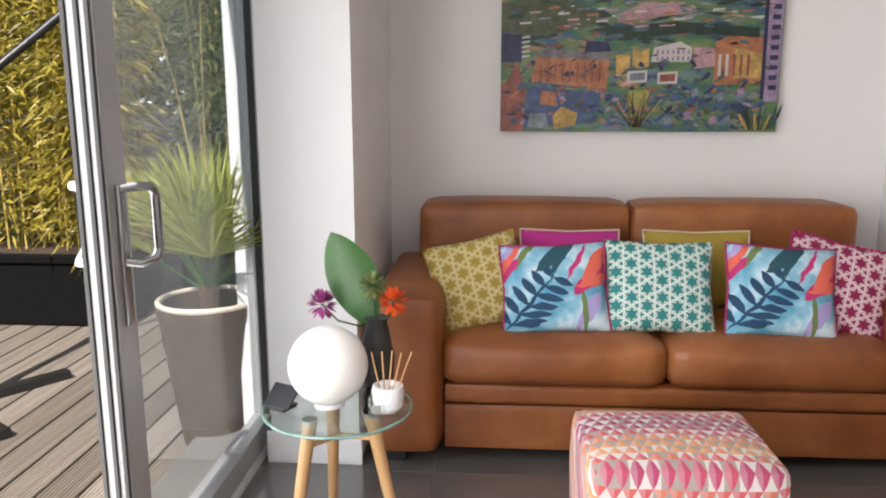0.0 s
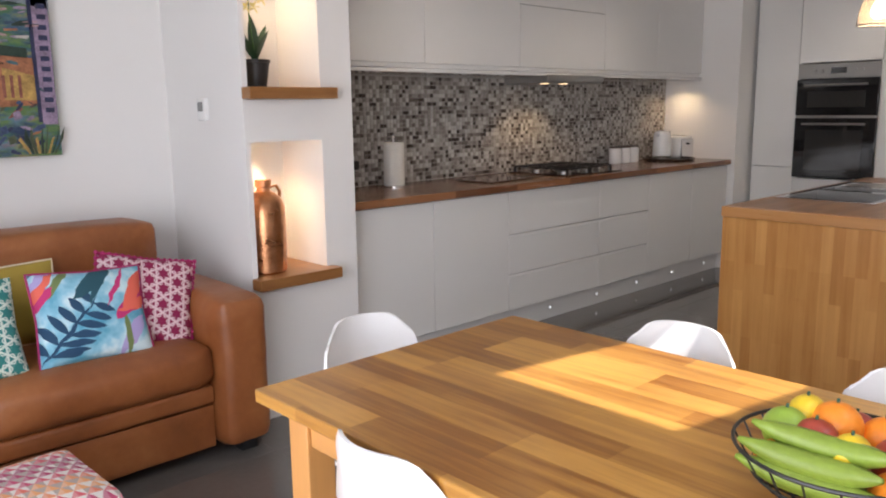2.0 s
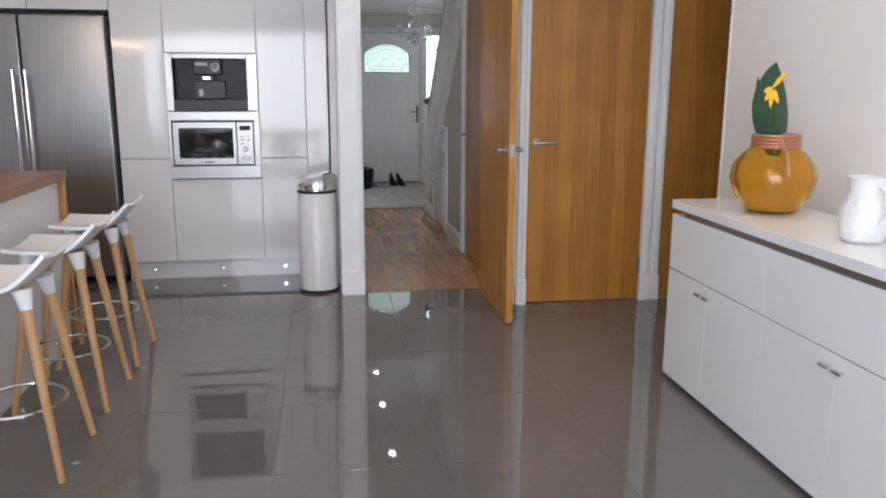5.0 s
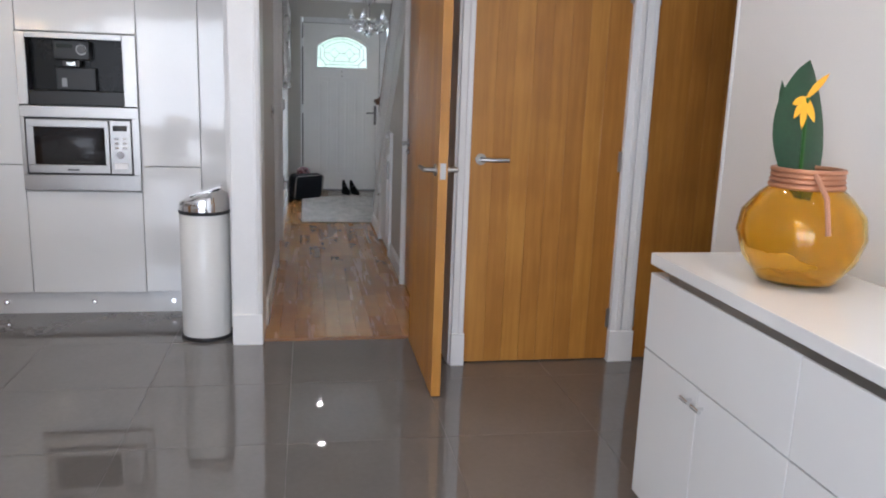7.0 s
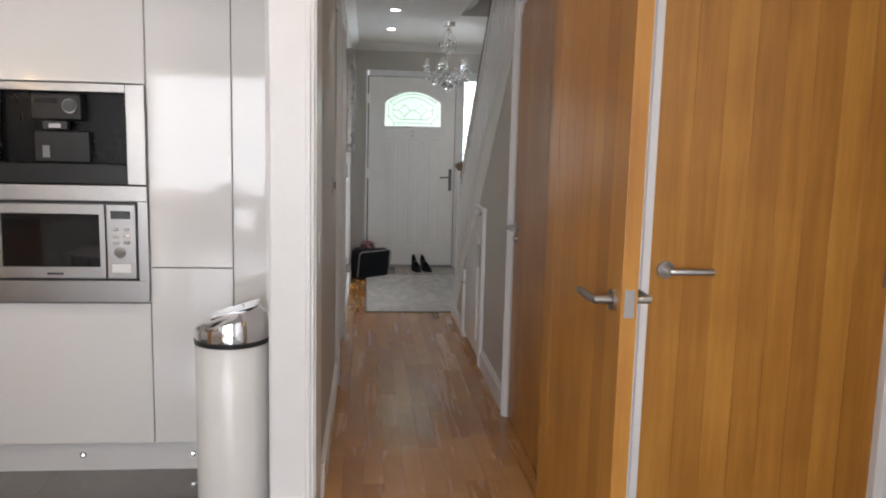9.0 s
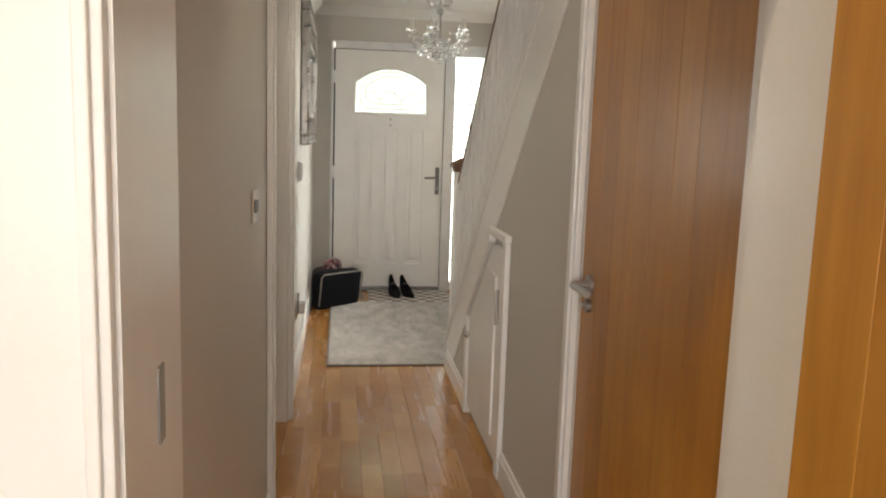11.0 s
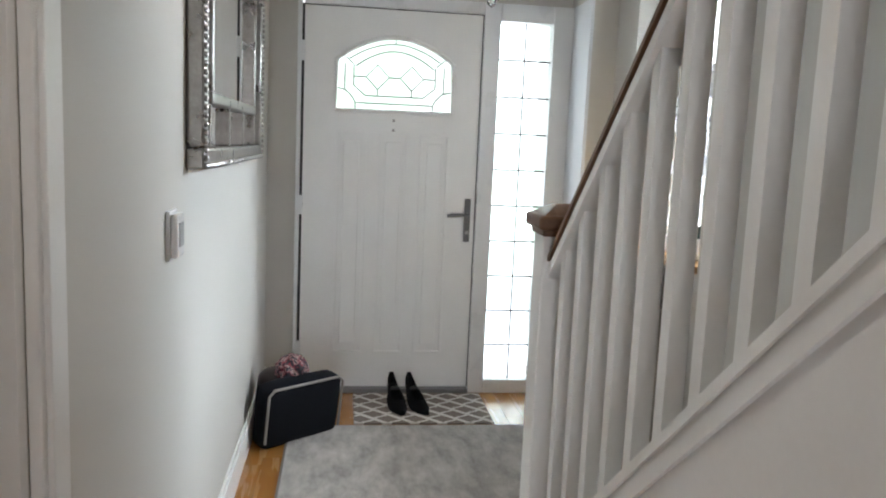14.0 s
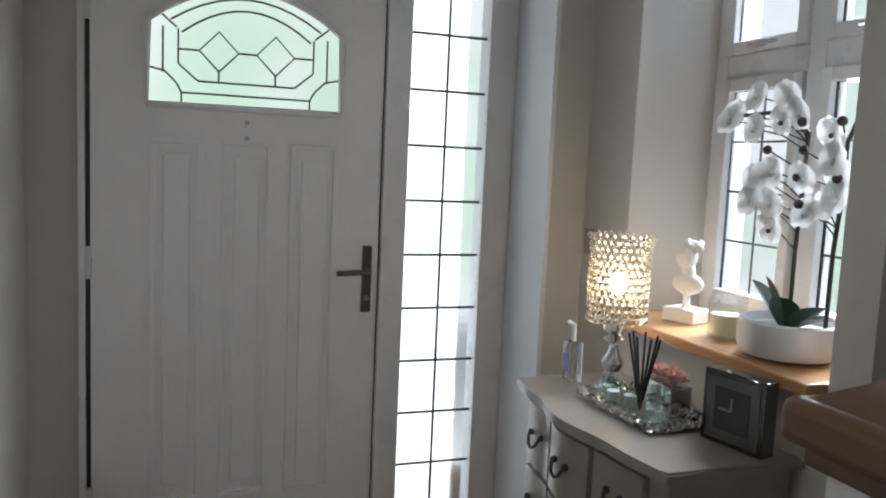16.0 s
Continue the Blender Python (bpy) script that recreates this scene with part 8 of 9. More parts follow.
def shoe(at):
    q = thing("shoe", "black high-heeled court shoe on the mat", "shoe", at=at, group="pair of shoes")
    b = nb()
    rings = []
    for t in range(11):
        f = t / 10
        x = -0.115 + 0.23 * f
        w = 0.036 * math.sin(math.pi * min(1, 0.12 + 0.80 * f)) ** 0.7 * (1 if f < 0.9 else 0.75) * (0.82 if f < 0.4 else 1.08)
        z0 = 0.065 * max(0, 1 - f / 0.62) ** 1.4
        top = z0 + (0.05 - 0.018 * f if f < 0.5 else 0.045 * (1 - f) + 0.018)
        rings.append([b.verts.new((x, -w, z0)), b.verts.new((x, -w * 1.05, (z0 + top) / 2)), b.verts.new((x, -w * 0.6, top)), b.verts.new((x, w * 0.6, top)), b.verts.new((x, w * 1.05, (z0 + top) / 2)), b.verts.new((x, w, z0))])
    for a_, c_ in zip(rings, rings[1:]):
        for i in range(6):
            if i == 2 and rings.index(a_) < 6:
                continue
            b.faces.new((a_[i], a_[(i + 1) % 6], c_[(i + 1) % 6], c_[i]))
    b.faces.new(list(reversed(rings[0])))
    b.faces.new(rings[-1])
    part("upper", b, M_SUEDE, q, smooth=60)
    part("heel", rod(nb(), (-0.10, 0, 0), (-0.098, 0, 0.07), 0.008, 0.02, 10), M_SUEDE, q)
    part("insole", box(nb(), -0.1, -0.02, 0.06, -0.04, 0.02, 0.066), M_BLACK, q)
    return q


for y_, rz_ in ((-1.585, 12), (-1.69, 20)):
    shoe(Matrix.Translation((11.29, y_, 0.010)) @ pose(0, 0, 0, 0, 0, 180 + rz_) @ Matrix.Diagonal((1, 1.15, 1.35, 1)))
bg_ = thing("document_bag", "black laptop case leaning on the hall wall", "bag", at=pose(10.93, -1.10, 0, 0, 0, -52) )
part("case", puffy(nb(), -0.20, -0.055, 0.0, 0.20, 0.055, 0.285, 0.03, 0.012), plain("navy_black_nylon", (0.005, 0.006, 0.009), 0.9, var=0.25, Specular_IOR_Level=0.2), bg_, at=pose(0, 0, 0.0, 8, 0, 0))
part("zip_edge", tube(nb(), [(-0.195, -0.058, 0.04), (-0.195, -0.058, 0.26), (-0.17, -0.058, 0.285), (0.17, -0.058, 0.285), (0.195, -0.058, 0.26), (0.195, -0.058, 0.04)], 0.006, 6), plain("grey_piping", (0.25, 0.23, 0.21), 0.6), bg_, at=pose(0, 0, 0.0, 8, 0, 0))
s = Nodes("patterned_scarf")
n1 = s.noise(s.coords(), 26.0, 2)
s.set(Base_Color=s.ramp(n1, [(0.42, (0.015, 0.012, 0.02)), (0.49, (0.20, 0.02, 0.035)), (0.55, (0.36, 0.27, 0.25)), (0.60, (0.03, 0.02, 0.03))]), Roughness=0.8)
b = ball(nb(), (0, 0, 0), 1.0, 32, 20)
for v_ in b.verts:
    p = v_.co.copy()
    k_ = 1 + 0.22 * noise.noise(p * 2.6) + 0.10 * noise.noise(p * 7)
    v_.co = Vector((p.x * 0.14 * k_, p.y * 0.09 * k_, 0.062 + p.z * 0.075 * k_))
solid("scarf", b, s.m, "crumpled dark red patterned scarf on the bag", "scarf", at=Matrix.LocRotScale((11.0, -1.08, 0.245), None, (0.8, 0.8, 0.85)))
bg2 = thing("handbag", "dark handbag standing behind the case", "bag", at=pose(11.05, -1.05, 0, 0, 0, 60))
part("body", puffy(nb(), -0.13, -0.06, 0, 0.13, 0.06, 0.27, 0.04, 0.02), plain("dark_leather_bag", (0.03, 0.02, 0.018), 0.45), bg2)

# ---- hall window ----
hw = thing("window_hall", "white casement window with leaded lights", "window", kind="structure", at=(10.21, -2.93, 0.93))
WW, WH, ZT = 0.79, 1.17, 0.735
fw = part("window_frame", box(nb(), 0, 0, 0, 0.05, 0.06, WH, 0.004), M_PVC, hw)
part("window_frame", box(nb(), WW - 0.05, 0, 0, WW, 0.06, WH, 0.004), M_PVC, hw)
part("mullion", box(nb(), WW / 2 - 0.03, 0, 0, WW / 2 + 0.03, 0.06, WH, 0.004), M_PVC, hw)
for z0, z1 in ((0, 0.05), (ZT - 0.035, ZT + 0.035), (WH - 0.05, WH)):
    for x0, x1 in ((0.05, WW / 2 - 0.03), (WW / 2 + 0.03, WW - 0.05)):
        part("rail", box(nb(), x0, 0, z0, x1, 0.06, z1, 0.004), M_PVC, hw)
for x0, x1 in ((0.05, WW / 2 - 0.03), (WW / 2 + 0.03, WW - 0.05)):
    for z0, z1 in ((0.05, ZT - 0.035), (ZT + 0.035, WH - 0.05)):
        b = nb()
        e = 0.035
        box(b, x0, 0.02, z0, x0 + e, 0.075, z1, 0.004)
        box(b, x1 - e, 0.02, z0, x1, 0.075, z1, 0.004)
        box(b, x0 + e, 0.02, z0, x1 - e, 0.075, z0 + e, 0.004)
        box(b, x0 + e, 0.02, z1 - e, x1 - e, 0.075, z1, 0.004)
        sash = part("sash", b, M_PVC, hw)
        pn = part("pane", box(nb(), x0 + e, 0.04, z0 + e, x1 - e, 0.046, z1 - e), M_PANE, sash)
        b = nb()
        tube(b, [(x0 + e, 0.05, z0 + e), (x1 - e, 0.05, z0 + e), (x1 - e, 0.05, z1 - e), (x0 + e, 0.05, z1 - e)], 0.005, 4, True)
        part("gasket", b, M_RUBBER, sash)
        if z0 < 0.1:
            b = nb()
            xm = (x0 + x1) / 2
            rod(b, (xm, 0.048, z0 + e), (xm, 0.048, z1 - e), 0.0035, n=6)
            for k in (1, 2, 3):
                z = z0 + e + (z1 - z0 - 2 * e) * k / 4
                rod(b, (x0 + e, 0.048, z), (x1 - e, 0.048, z), 0.0035, n=6)
            part("leading", b, M_LEAD, sash)
        else:
            b = box(nb(), (x0 + x1) / 2 - 0.02, 0.075, z0 + 0.008, (x0 + x1) / 2 + 0.02, 0.085, z0 + 0.028, 0.003)
            tube(b, [((x0 + x1) / 2, 0.085, z0 + 0.018), ((x0 + x1) / 2 + 0.02, 0.105, z0 + 0.014), ((x0 + x1) / 2 - 0.09, 0.11, z0 + 0.012)], 0.006, 6)
            part("window_catch", b, M_CHROME, sash)
solid("window_board", box(nb(), 10.212, -2.87, 0.902, 10.998, -2.545, 0.932, 0.006), wood("oak_sill", (0.42, 0.22, 0.085), (0.56, 0.32, 0.14), 0.1, 1.5, "xy", 0.3), "thick oak window board in the hall recess", "window sill")

# ---- dresser ----
M_SILVERWOOD = plain("champagne_silver_paint", (0.42, 0.385, 0.345), 0.34, 0.35, var=0.10, scale=6, bump=0.06)
dr = thing("dresser", "champagne silver bombe chest of drawers with wavy top", "chest", at=(10.60, -2.395, 0))
def wave(u):
    return 0.0 + 0.028 * math.cos(math.pi * u) ** 2 * (1 if abs(u) < 0.5 else -0.35) - 0.015 * abs(u) ** 4
DW, DD = 0.36, 0.195
pts = [(DW * u / 12, DD - 0.02 + wave(u / 12)) for u in range(-12, 13)] + [(DW, -DD), (-DW, -DD)]
b = prism(nb(), pts, "z", 0.732, 0.757)
bmesh.ops.bevel(b, geom=[e for e in b.edges if abs(e.verts[0].co.z - e.verts[1].co.z) < 1e-5], offset=0.006, segments=2, affect="EDGES")
part("top", b, M_SILVERWOOD, dr)
pts2 = [(0.33 * u / 12, DD - 0.05 + wave(u / 12)) for u in range(-12, 13)] + [(0.33, -DD + 0.01), (-0.33, -DD + 0.01)]
part("carcass", prism(nb(), pts2, "z", 0.16, 0.731), M_SILVERWOOD, dr)
for k in range(3):
    z0 = 0.19 + 0.18 * k
    for x0, x1 in ((-10, -4), (-3.4, 3.4), (4, 10)):
        us = [x0 + (x1 - x0) * i / 8 for i in range(9)]
        pp = [(0.33 * u / 12, DD - 0.048 + wave(u / 12)) for u in us] + [(0.33 * u / 12, DD - 0.034 + wave(u / 12)) for u in reversed(us)]
        dw = part("drawer", prism(nb(), pp, "z", z0, z0 + 0.165), M_SILVERWOOD, dr)
        xm = 0.33 * (x0 + x1) / 24
        yf = DD - 0.034 + wave((x0 + x1) / 24)
        hb_ = nb()
        for sx in (-0.028, 0.028):
            ball(hb_, (xm + sx, yf + 0.006, z0 + 0.095), 0.009, 10, 6)
        tube(hb_, [(xm - 0.028, yf + 0.012, z0 + 0.09), (xm - 0.018, yf + 0.018, z0 + 0.07), (xm, yf + 0.02, z0 + 0.063), (xm + 0.018, yf + 0.018, z0 + 0.07), (xm + 0.028, yf + 0.012, z0 + 0.09)], 0.0045, 6)
        part("handle", hb_, plain("dark_pewter", g(0.09), 0.35, 0.9), dw)
for sx in (-1, 1):
    for y, sy in ((DD - 0.07, 1), (-DD + 0.03, 0)):
        part("leg", tube(nb(), [(sx * 0.30, y, 0.17), (sx * 0.325, y + 0.015 * sy, 0.11), (sx * 0.315, y, 0.05), (sx * 0.335, y + 0.02 * sy, 0.0)], [0.032, 0.026, 0.016, 0.02], 8), M_SILVERWOOD, dr)

ZD = 0.758
tl = thing("table_lamp", "lit table lamp with beaded crystal shade", "lamp", at=(10.80, -2.455, ZD))
part("base", lathe(nb(), [(0.055, 0), (0.055, 0.01), (0.03, 0.025), (0.02, 0.05), (0.032, 0.075), (0.016, 0.10), (0.012, 0.125), (0.03, 0.14), (0.014, 0.15), (0.032, 0.165), (0.03, 0.18), (0.04, 0.19)], 28), M_CHROME, tl)
M_BEAD = glass("crystal_bead", (1.0, 0.93, 0.8), 0.05, 1.5)
b = nb()
for j in range(13):
    z = 0.195 + 0.0185 * j
    r = 0.075 + (0.012 * ((j - 10) / 2) ** 2 if j > 10 else 0)
    for k in range(26):
        a = 2 * math.pi * (k + 0.5 * (j % 2)) / 26
        bmesh.ops.create_icosphere(b, subdivisions=1, radius=0.0094, matrix=Matrix.Translation((r * math.cos(a), r * math.sin(a), z)))
shd = part("shade", b, M_BEAD, tl, "strings of clear crystal beads", smooth=0)
shd.visible_shadow = False
part("bulb", ball(nb(), (0, 0, 0.29), 0.024, 16, 10, (1, 1, 1.3)), glow("lamp_bulb", (1.0, 0.78, 0.5), 6), tl)
lamp("dresser_lamp_light", "POINT", Matrix.Translation((10.80, -2.455, ZD + 0.29)), 0.6, (1.0, 0.76, 0.48), 0.05)
sn = thing("sanitiser_bottle", "clear pump bottle of hand gel", "bottle", at=(10.89, -2.38, ZD))
part("bottle", box(nb(), -0.027, -0.02, 0, 0.027, 0.02, 0.115, 0.008), glass("clear_plastic", (0.95, 0.97, 1.0), 0.08, 1.4), sn)
part("pump", tube(nb(), [(0, 0, 0.115), (0, 0, 0.16), (0.03, 0, 0.162)], 0.007, 8), M_WHITEPLASTIC, sn)
part("label", box(nb(), -0.02, 0.0205, 0.03, 0.02, 0.0212, 0.08), plain("blue_label", (0.25, 0.35, 0.6), 0.5), sn)
tr_ = thing("mirror_tray", "mirrored tray edged with crystal beads", "tray", at=pose(10.60, -2.42, ZD, 0, 0, 2))
part("mirror", box(nb(), -0.15, -0.085, 0.004, 0.15, 0.085, 0.010), M_MIRROR, tr_)
b = nb()
for k in range(20):
    for y in (-0.088, 0.088):
        bmesh.ops.create_cube(b, size=0.013, matrix=Matrix.LocRotScale((-0.147 + 0.0155 * k, y, 0.016), Euler((0.4, 0.6, k)), (1, 1, 1.7)))
for k in range(11):
    for x in (-0.152, 0.152):
        bmesh.ops.create_cube(b, size=0.013, matrix=Matrix.LocRotScale((x, -0.08 + 0.016 * k, 0.016), Euler((0.4, 0.6, k)), (1, 1, 1.7)))
part("crystal_edge", b, M_CRYSTAL, tr_, smooth=0)
ZD2 = ZD + 0.010
for x, y in ((10.69, -2.38), (10.645, -2.365), (10.60, -2.385)):
    q = thing("tealight_holder", "clear glass candle holder on the tray", "candle holder", at=(x, y, ZD2), group="candle holders")
    part("glass", lathe(nb(), [(0.02, 0), (0.022, 0.06), (0.019, 0.06), (0.017, 0.012)], 20), M_CLEAR, q)
    part("wax", lathe(nb(), [(0.016, 0.013), (0.016, 0.035)], 16), plain("white_wax", g(0.75), 0.5), q)
q = thing("reed_diffuser", "clear glass diffuser with black reeds", "diffuser", at=(10.535, -2.37, ZD2))
part("bottle", lathe(nb(), [(0.026, 0), (0.03, 0.006), (0.03, 0.045), (0.015, 0.055), (0.015, 0.07)], 20), M_CLEAR, q)
for k in range(7):
    a = k * 0.9
    part("reed", rod(nb(), (0, 0, 0.02), (0.05 * math.cos(a), 0.03 * math.sin(a), 0.20), 0.003, n=6), M_BLACK, q)
q = thing("flower_box", "mirrored box with pink artificial roses", "flowers", at=(10.57, -2.475, ZD2))
part("box", box(nb(), -0.05, -0.03, 0, 0.05, 0.03, 0.07, 0.002), M_CHROME, q)
for k, (x, y) in enumerate(((-0.03, 0.0), (0.03, 0.005), (0.0, -0.01))):
    b = nb()
    for j in range(40):
        d_ = Vector((random.gauss(0, 1), random.gauss(0, 1), abs(random.gauss(0, 1)) + 0.2)).normalized()
        blade(b, Vector((x, y, 0.075)) + d_ * 0.008, Vector((x, y, 0.078)) + d_ * 0.036, 0.024, 0, 0.5, 3)
    part("rose", b, plain("pink_petals", (0.84, 0.54, 0.46), 0.7, var=0.15), q)
q = thing("mirror_clock", "square mirrored mantel clock", "clock", at=pose(10.34, -2.49, ZD, 0, 0, 12))
part("case", box(nb(), -0.08, -0.022, 0, 0.08, 0.022, 0.165, 0.004), plain("smoked_mirror", g(0.13), 0.10, 1.0, bump=0.0), q)
part("rim", box(nb(), -0.068, 0.0222, 0.012, 0.068, 0.0240, 0.153, 0.001), M_DIMSTEEL, q)
part("dial", box(nb(), -0.045, 0.0242, 0.035, 0.045, 0.0255, 0.13), plain("grey_dial", g(0.06), 0.25), q)
part("hour_pointer", box(nb(), -0.002, 0.0257, 0.083, 0.002, 0.0266, 0.11), M_STEEL, q)
part("minute_pointer", box(nb(), 0.0, 0.0257, 0.080, 0.032, 0.0266, 0.084), M_STEEL, q)
# sill things
ZI = 0.933
b = lathe(nb(), [(0.016, 0.038), (0.010, 0.05), (0.010, 0.075), (0.018, 0.085)], 16)
box(b, -0.05, -0.042, 0, 0.05, 0.042, 0.04, 0.005)
ball(b, (0.0, 0.0, 0.108), 0.040, 20, 12, (1.2, 0.7, 0.75))
ball(b, (0.012, 0.006, 0.128), 0.022, 16, 10, (1.2, 0.9, 0.7))
rod(b, (0, 0, 0.12), (0.004, 0.0, 0.17), 0.022, 0.017)
ball(b, (0.006, 0.004, 0.186), 0.032, 20, 14, (0.88, 1.0, 1.15))
for k in range(14):
    a = k * 2.4
    ball(b, (-0.004 + 0.020 * math.cos(a), -0.006 + 0.020 * math.sin(a), 0.205 + 0.0016 * k), 0.011, 8, 6)
ball(b, (0.008, 0.031, 0.188), 0.006, 8, 6, (0.8, 1.2, 1.6))
solid("bust_statue", b, plain("white_plaster", (0.75, 0.74, 0.71), 0.7), "small white plaster bust on a block", "statue", at=pose(10.83, -2.70, ZI, 0, 0, 20))
M_JAR = thin_glass("clear_jar_glass", (0.985, 0.99, 0.985), 0.8)
q = thing("glass_candle", "white candle in a clear glass jar", "candle", at=(10.63, -2.68, ZI))
part("jar", lathe(nb(), [(0.045, 0), (0.048, 0.004), (0.048, 0.09), (0.045, 0.092), (0.044, 0.008)], 28), M_JAR, q)
part("wax", lathe(nb(), [(0.042, 0.009), (0.042, 0.06)], 24), plain("cream_wax", (0.72, 0.66, 0.5), 0.5), q)
part("lid", lathe(nb(), [(0.048, 0.093), (0.048, 0.103), (0.02, 0.106)], 28), M_JAR, q)
oc = thing("potted_orchid", "white orchids in a round white bowl", "plant", at=(10.42, -2.68, ZI))
part("bowl", lathe(nb(), [(0.07, 0), (0.10, 0.008), (0.112, 0.03), (0.112, 0.085), (0.106, 0.09), (0.10, 0.07)], 40), M_WHITEPLASTIC, oc)
part("pebbles", lathe(nb(), [(0.0, 0.066), (0.10, 0.066), (0.10, 0.07), (0.0, 0.072)], 24, cap=False), plain("white_pebbles", g(0.6), 0.8, var=0.3, scale=60), oc)
b = nb()
for a, l, hz in ((170, 0.13, 0.09), (20, 0.10, 0.12), (60, 0.06, 0.14), (120, 0.08, 0.10), (215, 0.10, 0.05), (330, 0.10, 0.07)):
    blade(b, (0.02 * math.cos(radians(a)), 0.02 * math.sin(radians(a)), 0.07), (l * math.cos(radians(a)), l * math.sin(radians(a)), 0.07 + hz), 0.07, 0.02, 0.35, 10, 0.6)
part("leaves", b, M_DLEAF, oc)
M_PETAL = leafmat("white_orchid_petal", (0.8, 0.8, 0.79), (0.86, 0.86, 0.85))
stem_mat = plain("dark_stem", (0.05, 0.04, 0.03), 0.6)
heart = plain("dark_bloom_heart", (0.06, 0.03, 0.03), 0.6)
for bx, by, path, spots in (
        (0.0, 0.0, ((0, 0, 0.07), (0.0, 0.0, 0.25), (-0.015, 0.01, 0.40), (-0.03, 0.02, 0.52), (0.04, 0.03, 0.57), (0.16, 0.04, 0.565)),
         ((0.05, 0.34), (0.10, 0.36), (0.0, 0.36), (0.12, 0.41), (0.06, 0.42), (0.0, 0.43), (0.05, 0.30), (0.10, 0.53), (0.16, 0.55), (0.04, 0.55), (0.0, 0.60), (0.07, 0.60), (0.20, 0.57), (-0.04, 0.56))),
        (-0.09, -0.02, ((0, 0, 0.07), (0.0, 0.0, 0.25), (-0.01, 0.0, 0.38), (-0.02, 0.01, 0.50), (-0.05, 0.02, 0.54)),
         ((0.0, 0.36), (-0.05, 0.38), (0.02, 0.42), (-0.03, 0.43), (0.03, 0.34), (-0.06, 0.46), (0.0, 0.52)))):
    part("stem", tube(nb(), [(bx + p[0], by + p[1], p[2]) for p in path], 0.005, 6), stem_mat, oc)
    for k, (dx, z) in enumerate(spots):
        c = Vector((bx + dx, by + 0.03 + 0.025 * (k % 3), z))
        part("twig", tube(nb(), [(bx - 0.01, by + 0.005, z - 0.05), (bx + 0.5 * dx, by + 0.02, z - 0.015), c], 0.002, 5), stem_mat, oc)
        fb_ = nb()
        face = Vector((0.25 * math.sin(3.1 * k), 1.0, 0.35 * math.sin(1.7 * k + 1))).normalized()
        e1 = face.cross(Vector((0, 0, 1))).normalized()
        e2 = e1.cross(face)
        for j in range(5):
            a = math.pi / 2 + 2 * math.pi * j / 5
            d_ = e1 * math.cos(a) + e2 * math.sin(a) + face * 0.18
            blade(fb_, c, c + d_ * 0.041, 0.058 if j in (1, 4) else 0.040, 0, 0.12, 6, 0.5, up=face)
        bl = part("bloom", fb_, M_PETAL, oc)
        part("lip", ball(nb(), c + face * 0.008 - Vector((0, 0, 0.006)), 0.006, 8, 6), heart if k % 3 == 0 else M_PETAL, bl)
    for k in range(4):
        z = 0.36 + 0.06 * k
        part("bud", ball(nb(), (bx + 0.05 * (-1) ** k, by + 0.06, z), 0.011, 8, 6), heart, oc)
        part("twig", tube(nb(), [(bx - 0.01, by, z - 0.05), (bx + 0.05 * (-1) ** k, by + 0.06, z)], 0.002, 5), stem_mat, oc)

# ---- front room ----
fw2 = thing("window_front_room", "white leaded bay window of the front room", "window", kind="structure", at=(XF + 0.03, -0.3, 0.85))
for y in (0, 0.5, 1.05, 1.6, 2.15):
    part("mullion", box(nb(), 0, y - (0.0 if y == 0 else 0.05), 0, 0.06, y + 0.05, 1.3, 0.004), M_PVC, fw2)
for z0, z1 in ((0, 0.06), (0.86, 0.95), (1.24, 1.3)):
    for y0, y1 in ((0.05, 0.45), (0.55, 1.0), (1.10, 1.55), (1.65, 2.1)):
        part("rail", box(nb(), 0, y0, z0, 0.06, y1, z1, 0.004), M_PVC, fw2)
b = nb()
for k in range(18):
    y = 0.06 + 0.122 * k
    rod(b, (0.03, y, 0.06), (0.03, y, 1.24), 0.003, n=5)
for k in range(6):
    rod(b, (0.03, 0.05, 0.16 + 0.2 * k), (0.03, 2.1, 0.16 + 0.2 * k), 0.003, n=5)
part("leading", b, M_LEAD, fw2)
solid("roman_blind", puffy(nb(), 11.48, -0.4, 1.79, 11.58, 2.0, 2.25, 0.03, 0.01), lattice("dark_blind_print", (0.05, 0.035, 0.03), (0.22, 0.16, 0.12), 5.0, 0.06, 0.2), "dark patterned roman blind over the window", "blind")
ac = thing("leather_armchair", "black leather recliner armchair in the front room", "armchair", at=pose(9.55, -0.02, 0, 0, 0, 12))
MB = plain("black_leather", (0.005, 0.005, 0.006), 0.32, var=0.3, scale=8, bump=0.3)
part("seat", puffy(nb(), -0.45, -0.42, 0.05, 0.45, 0.42, 0.48, 0.08, 0.03), MB, ac)
part("backrest", puffy(nb(), -0.62, -0.40, 0.10, -0.28, 0.40, 0.80, 0.10, 0.04), MB, ac)
for y in (-0.55, 0.40):
    part("armrest", puffy(nb(), -0.5, y, 0.04, 0.45, y + 0.16, 0.66, 0.07, 0.02), MB, ac)
part("cushion", puffy(nb(), -0.3, -0.2, 0.48, 0.0, 0.2, 0.62, 0.06, 0.02), plain("blue_throw", (0.10, 0.2, 0.5), 0.8), ac)
gt = thing("guitar", "black electric guitar leaning on the armchair", "guitar", at=pose(8.98, -0.27, 0.0, 0, 0, -90) @ pose(0, 0, 0, 3, 0, 0) @ pose(0, 0, 0, 0, 18, 0))
b = prism(nb(), [(0.14 * math.cos(a * math.pi / 12) * (1 + 0.18 * math.cos(2 * a * math.pi / 12)), 0.22 + 0.2 * math.sin(a * math.pi / 12)) for a in range(24)], "y", -0.022, 0.022)
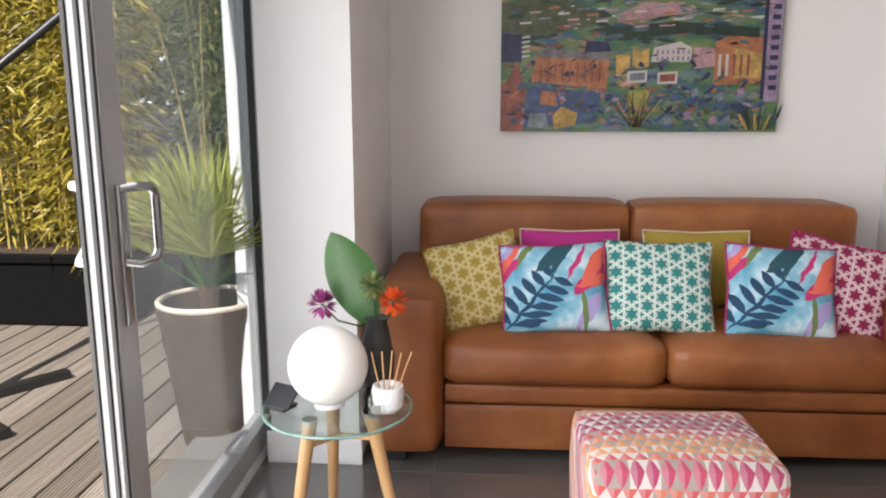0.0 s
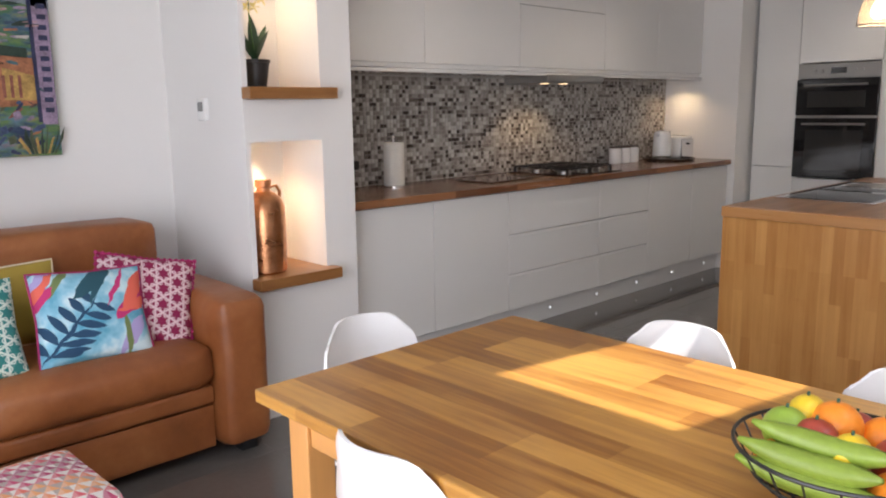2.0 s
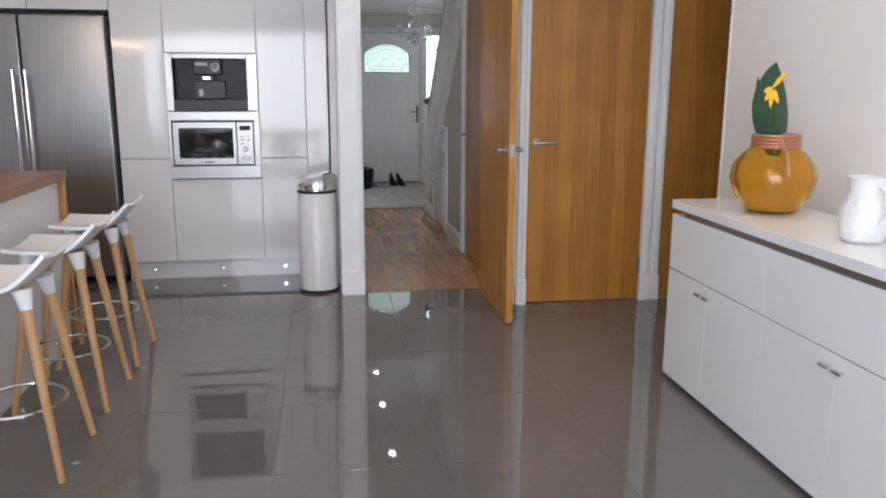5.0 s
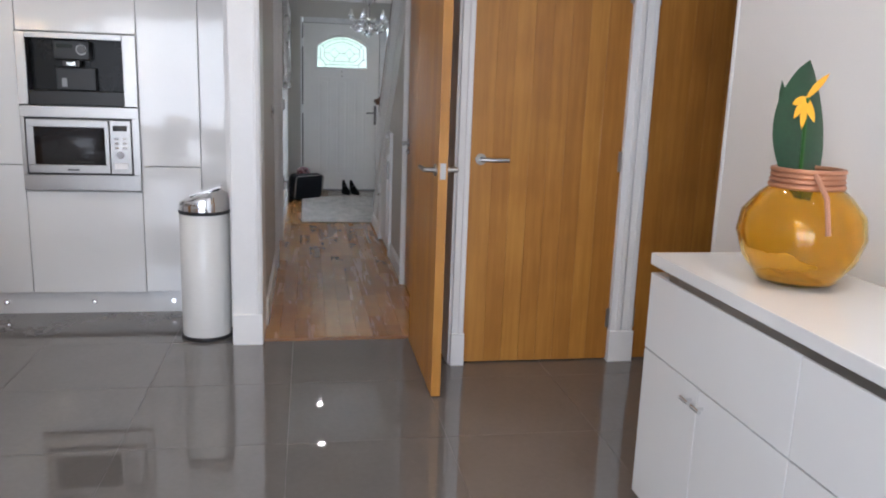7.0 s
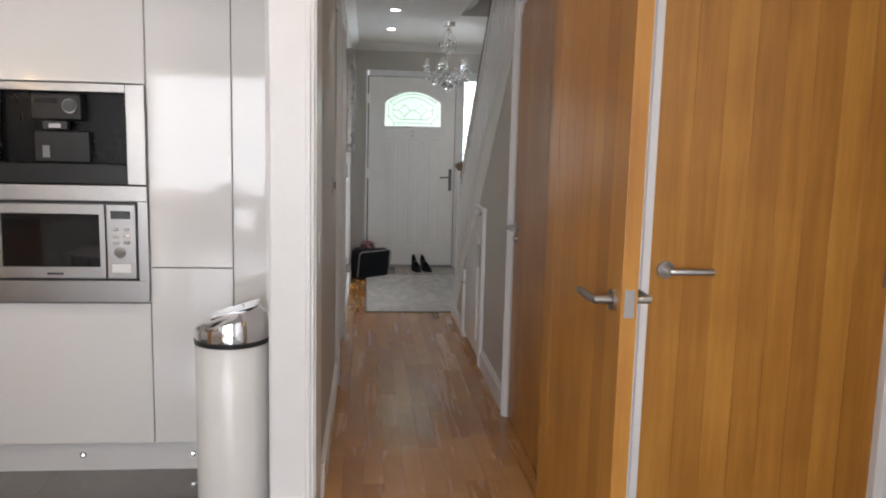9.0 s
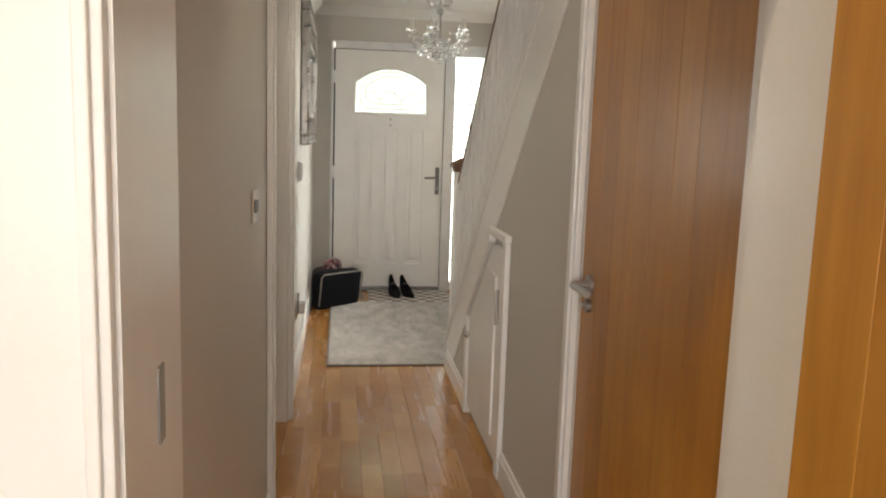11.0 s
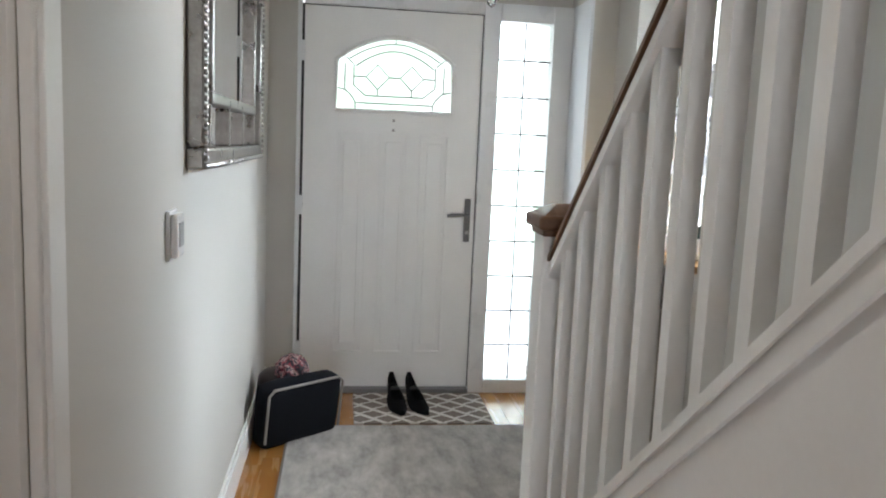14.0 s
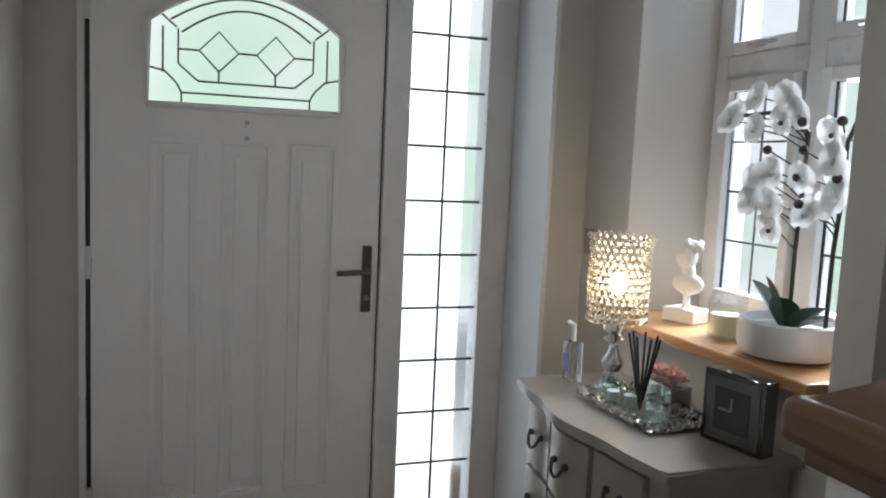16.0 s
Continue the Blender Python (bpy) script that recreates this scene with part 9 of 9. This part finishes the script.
part("body", b, plain("guitar_lacquer", (0.02, 0.012, 0.01), 0.15), gt)
part("neck", box(nb(), -0.024, -0.03, 0.38, 0.024, -0.006, 0.92, 0.005), plain("rosewood", (0.012, 0.008, 0.007), 0.35), gt)
for k in range(9):
    part("fret", box(nb(), -0.0235, -0.032, 0.42 + 0.055 * k, 0.0235, -0.0302, 0.424 + 0.055 * k), M_STEEL, gt)
    part("fret_marker", rod(nb(), (0, -0.0315, 0.45 + 0.055 * k), (0, -0.0302, 0.45 + 0.055 * k), 0.006, n=10), M_WHITEPLASTIC, gt)
h_ = part("headstock", prism(nb(), [(-0.03, 0.92), (0.03, 0.92), (0.05, 1.08), (0.02, 1.14), (-0.035, 1.10)], "y", -0.026, -0.008), M_BLACK, gt)
for k in range(6):
    part("tuning_peg", rod(nb(), (-0.06, -0.017, 0.95 + 0.025 * k), (-0.03, -0.017, 0.95 + 0.025 * k), 0.007, n=8), M_CHROME, h_)
pp_ = thing("house_plant", "leafy green palm house plant by the window", "plant", at=(10.7, 0.16, 0))
part("pot", lathe(nb(), [(0.12, 0), (0.16, 0.28), (0.15, 0.28), (0.14, 0.24)], 28), plain("wicker_pot", (0.14, 0.08, 0.04), 0.8, var=0.3, scale=40), pp_)
part("soil", lathe(nb(), [(0.0, 0.24), (0.145, 0.24), (0.145, 0.25), (0.0, 0.252)], 20, cap=False), plain("plant_soil", (0.05, 0.035, 0.025), 0.9), pp_)
b, b2 = nb(), nb()
for k in range(34):
    a = k * 2.4
    el = radians(35 + 50 * ((k * 7) % 10) / 10)
    d_ = Vector((math.cos(a) * math.cos(el), math.sin(a) * math.cos(el), math.sin(el)))
    L = 0.75 + 0.45 * ((k * 3) % 7) / 7
    pts = [Vector((0, 0, 0.25)) + d_ * L * t - Vector((0, 0, 0.22 * t * t)) for t in (0, 0.3, 0.6, 1.0)]
    tube(b2, pts, 0.005, 5)
    for j in range(16):
        t = 0.25 + 0.75 * j / 15
        p = Vector((0, 0, 0.25)) + d_ * L * t - Vector((0, 0, 0.22 * t * t))
        sd = d_.cross(Vector((0, 0, 1))).normalized() * (1 if j % 2 else -1)
        blade(b, p, p + (sd * 0.20 + d_ * 0.10 - Vector((0, 0, 0.04))), 0.075, 0.03, 0.2, 4, 0.6)
part("fronds", b, leafmat("house_plant_leaf", (0.10, 0.26, 0.05), (0.28, 0.46, 0.12)), pp_)
part("stalks", b2, M_DLEAF, pp_)
lamp("front_room_skylight", "AREA", look((11.7, 0.8, 1.5), (9, 0.6, 1.0)), 12, (0.94, 0.97, 1.0), 2.0, 1.2)

# ---- pieces of floors and splashback ----
T = 0.605
tm = mesh_of("tile", box(nb(), 0.0008, 0.0008, -0.012, T - 0.0008, T - 0.0008, 0.0, 0.0006, 1), M_TILEFLOOR, 30)


def lay_tile(x, y, x0, x1, y0, y1):
    a, c, e, f = max(x, x0), min(x + T, x1), max(y, y0), min(y + T, y1)
    if c - a < 0.02 or f - e < 0.02:
        return
    if c - a > T - 0.001 and f - e > T - 0.001:
        q = new("tile", tm)
        q.location = (x, y, 0)
    else:
        q = new("tile", mesh_of("tile", box(nb(), a + 0.0012, e + 0.0012, -0.012, c - 0.0012, f - 0.0012, 0.0, 0.0008, 1), M_TILEFLOOR, 30))
    q.parent = floor


for i in range(-9, 9):
    for j in range(-5, 10):
        x, y = 4.02 + T * i, -1.66 + T * j
        if y > -0.76:
            lay_tile(x, y, XP, 6.96, -3.7, YB)
        else:
            lay_tile(x, y, XP, XD + 0.02, -3.7, YB)
            lay_tile(x, y, XD + 0.02, 6.96, -0.752, YB)
setting("threshold_strip", box(nb(), XD + 0.02, -1.72, 0, XD + 0.055, -0.905, 0.004, 0.001), M_SHELFOAK, "oak threshold strip at the hall door", "threshold")
M_PLANK = wood("oak_strip_floor", (0.34, 0.15, 0.036), (0.54, 0.29, 0.095), 0.2, 3.0, "xy", 0.26, grain=0.3, coat=0.3, rnd=0.31, tone=0.0, fig=0.28)
rng = random.Random(5)
PWID = 0.082
pmesh = {}
k = 0
y = YL
row = 0
while y > -2.66:
    x = XD + 0.056 + rng.uniform(-0.3, 0.0)
    while x < 11.62:
        L = rng.choice((0.30, 0.38, 0.46, 0.54))
        a, c = max(x, XD + 0.056), min(x + L, 11.62)
        if y < YR - 0.04:
            a = max(a, 9.38)
        if c - a > 0.03 and y > -2.64:
            key = round(c - a, 3)
            if key not in pmesh:
                pmesh[key] = mesh_of("plank", box(nb(), 0.0002, -PWID + 0.0002, -0.013, key - 0.0002, -0.0002, 0.0, 0.0004, 1), M_PLANK, 30)
            q = new("plank", pmesh[key])
            q.location = (a, y, 0)
            q.parent = hall_floor
        x += L
    y -= PWID
    row += 1
part("front_room_boards", box(nb(), 7.2, YL + 0.002, -0.012, 11.6, 2.6, 0.0), M_PLANK, hall_floor)
tmesh = nb()
tile_geo(tmesh, 0, 0)
tmesh = mesh_of("tile", tmesh, M_TILE_A, 0)
far = nb()
NCOL, NROW, PIT = 154, 25, 0.025
for i in range(NCOL):
    for j in range(NROW):
        x, z = XA + 0.003 + PIT * i, ZW + 0.004 + PIT * j
        if 17 <= i < 29:
            q = new("tile", tmesh)
            q.location = (x, 0, z)
            q.parent = splash
        else:
            tile_geo(far, x, z)
far_o = part("tiles", far, M_TILE_B, splash, smooth=0)
tagged(far_o, kind="stuff")
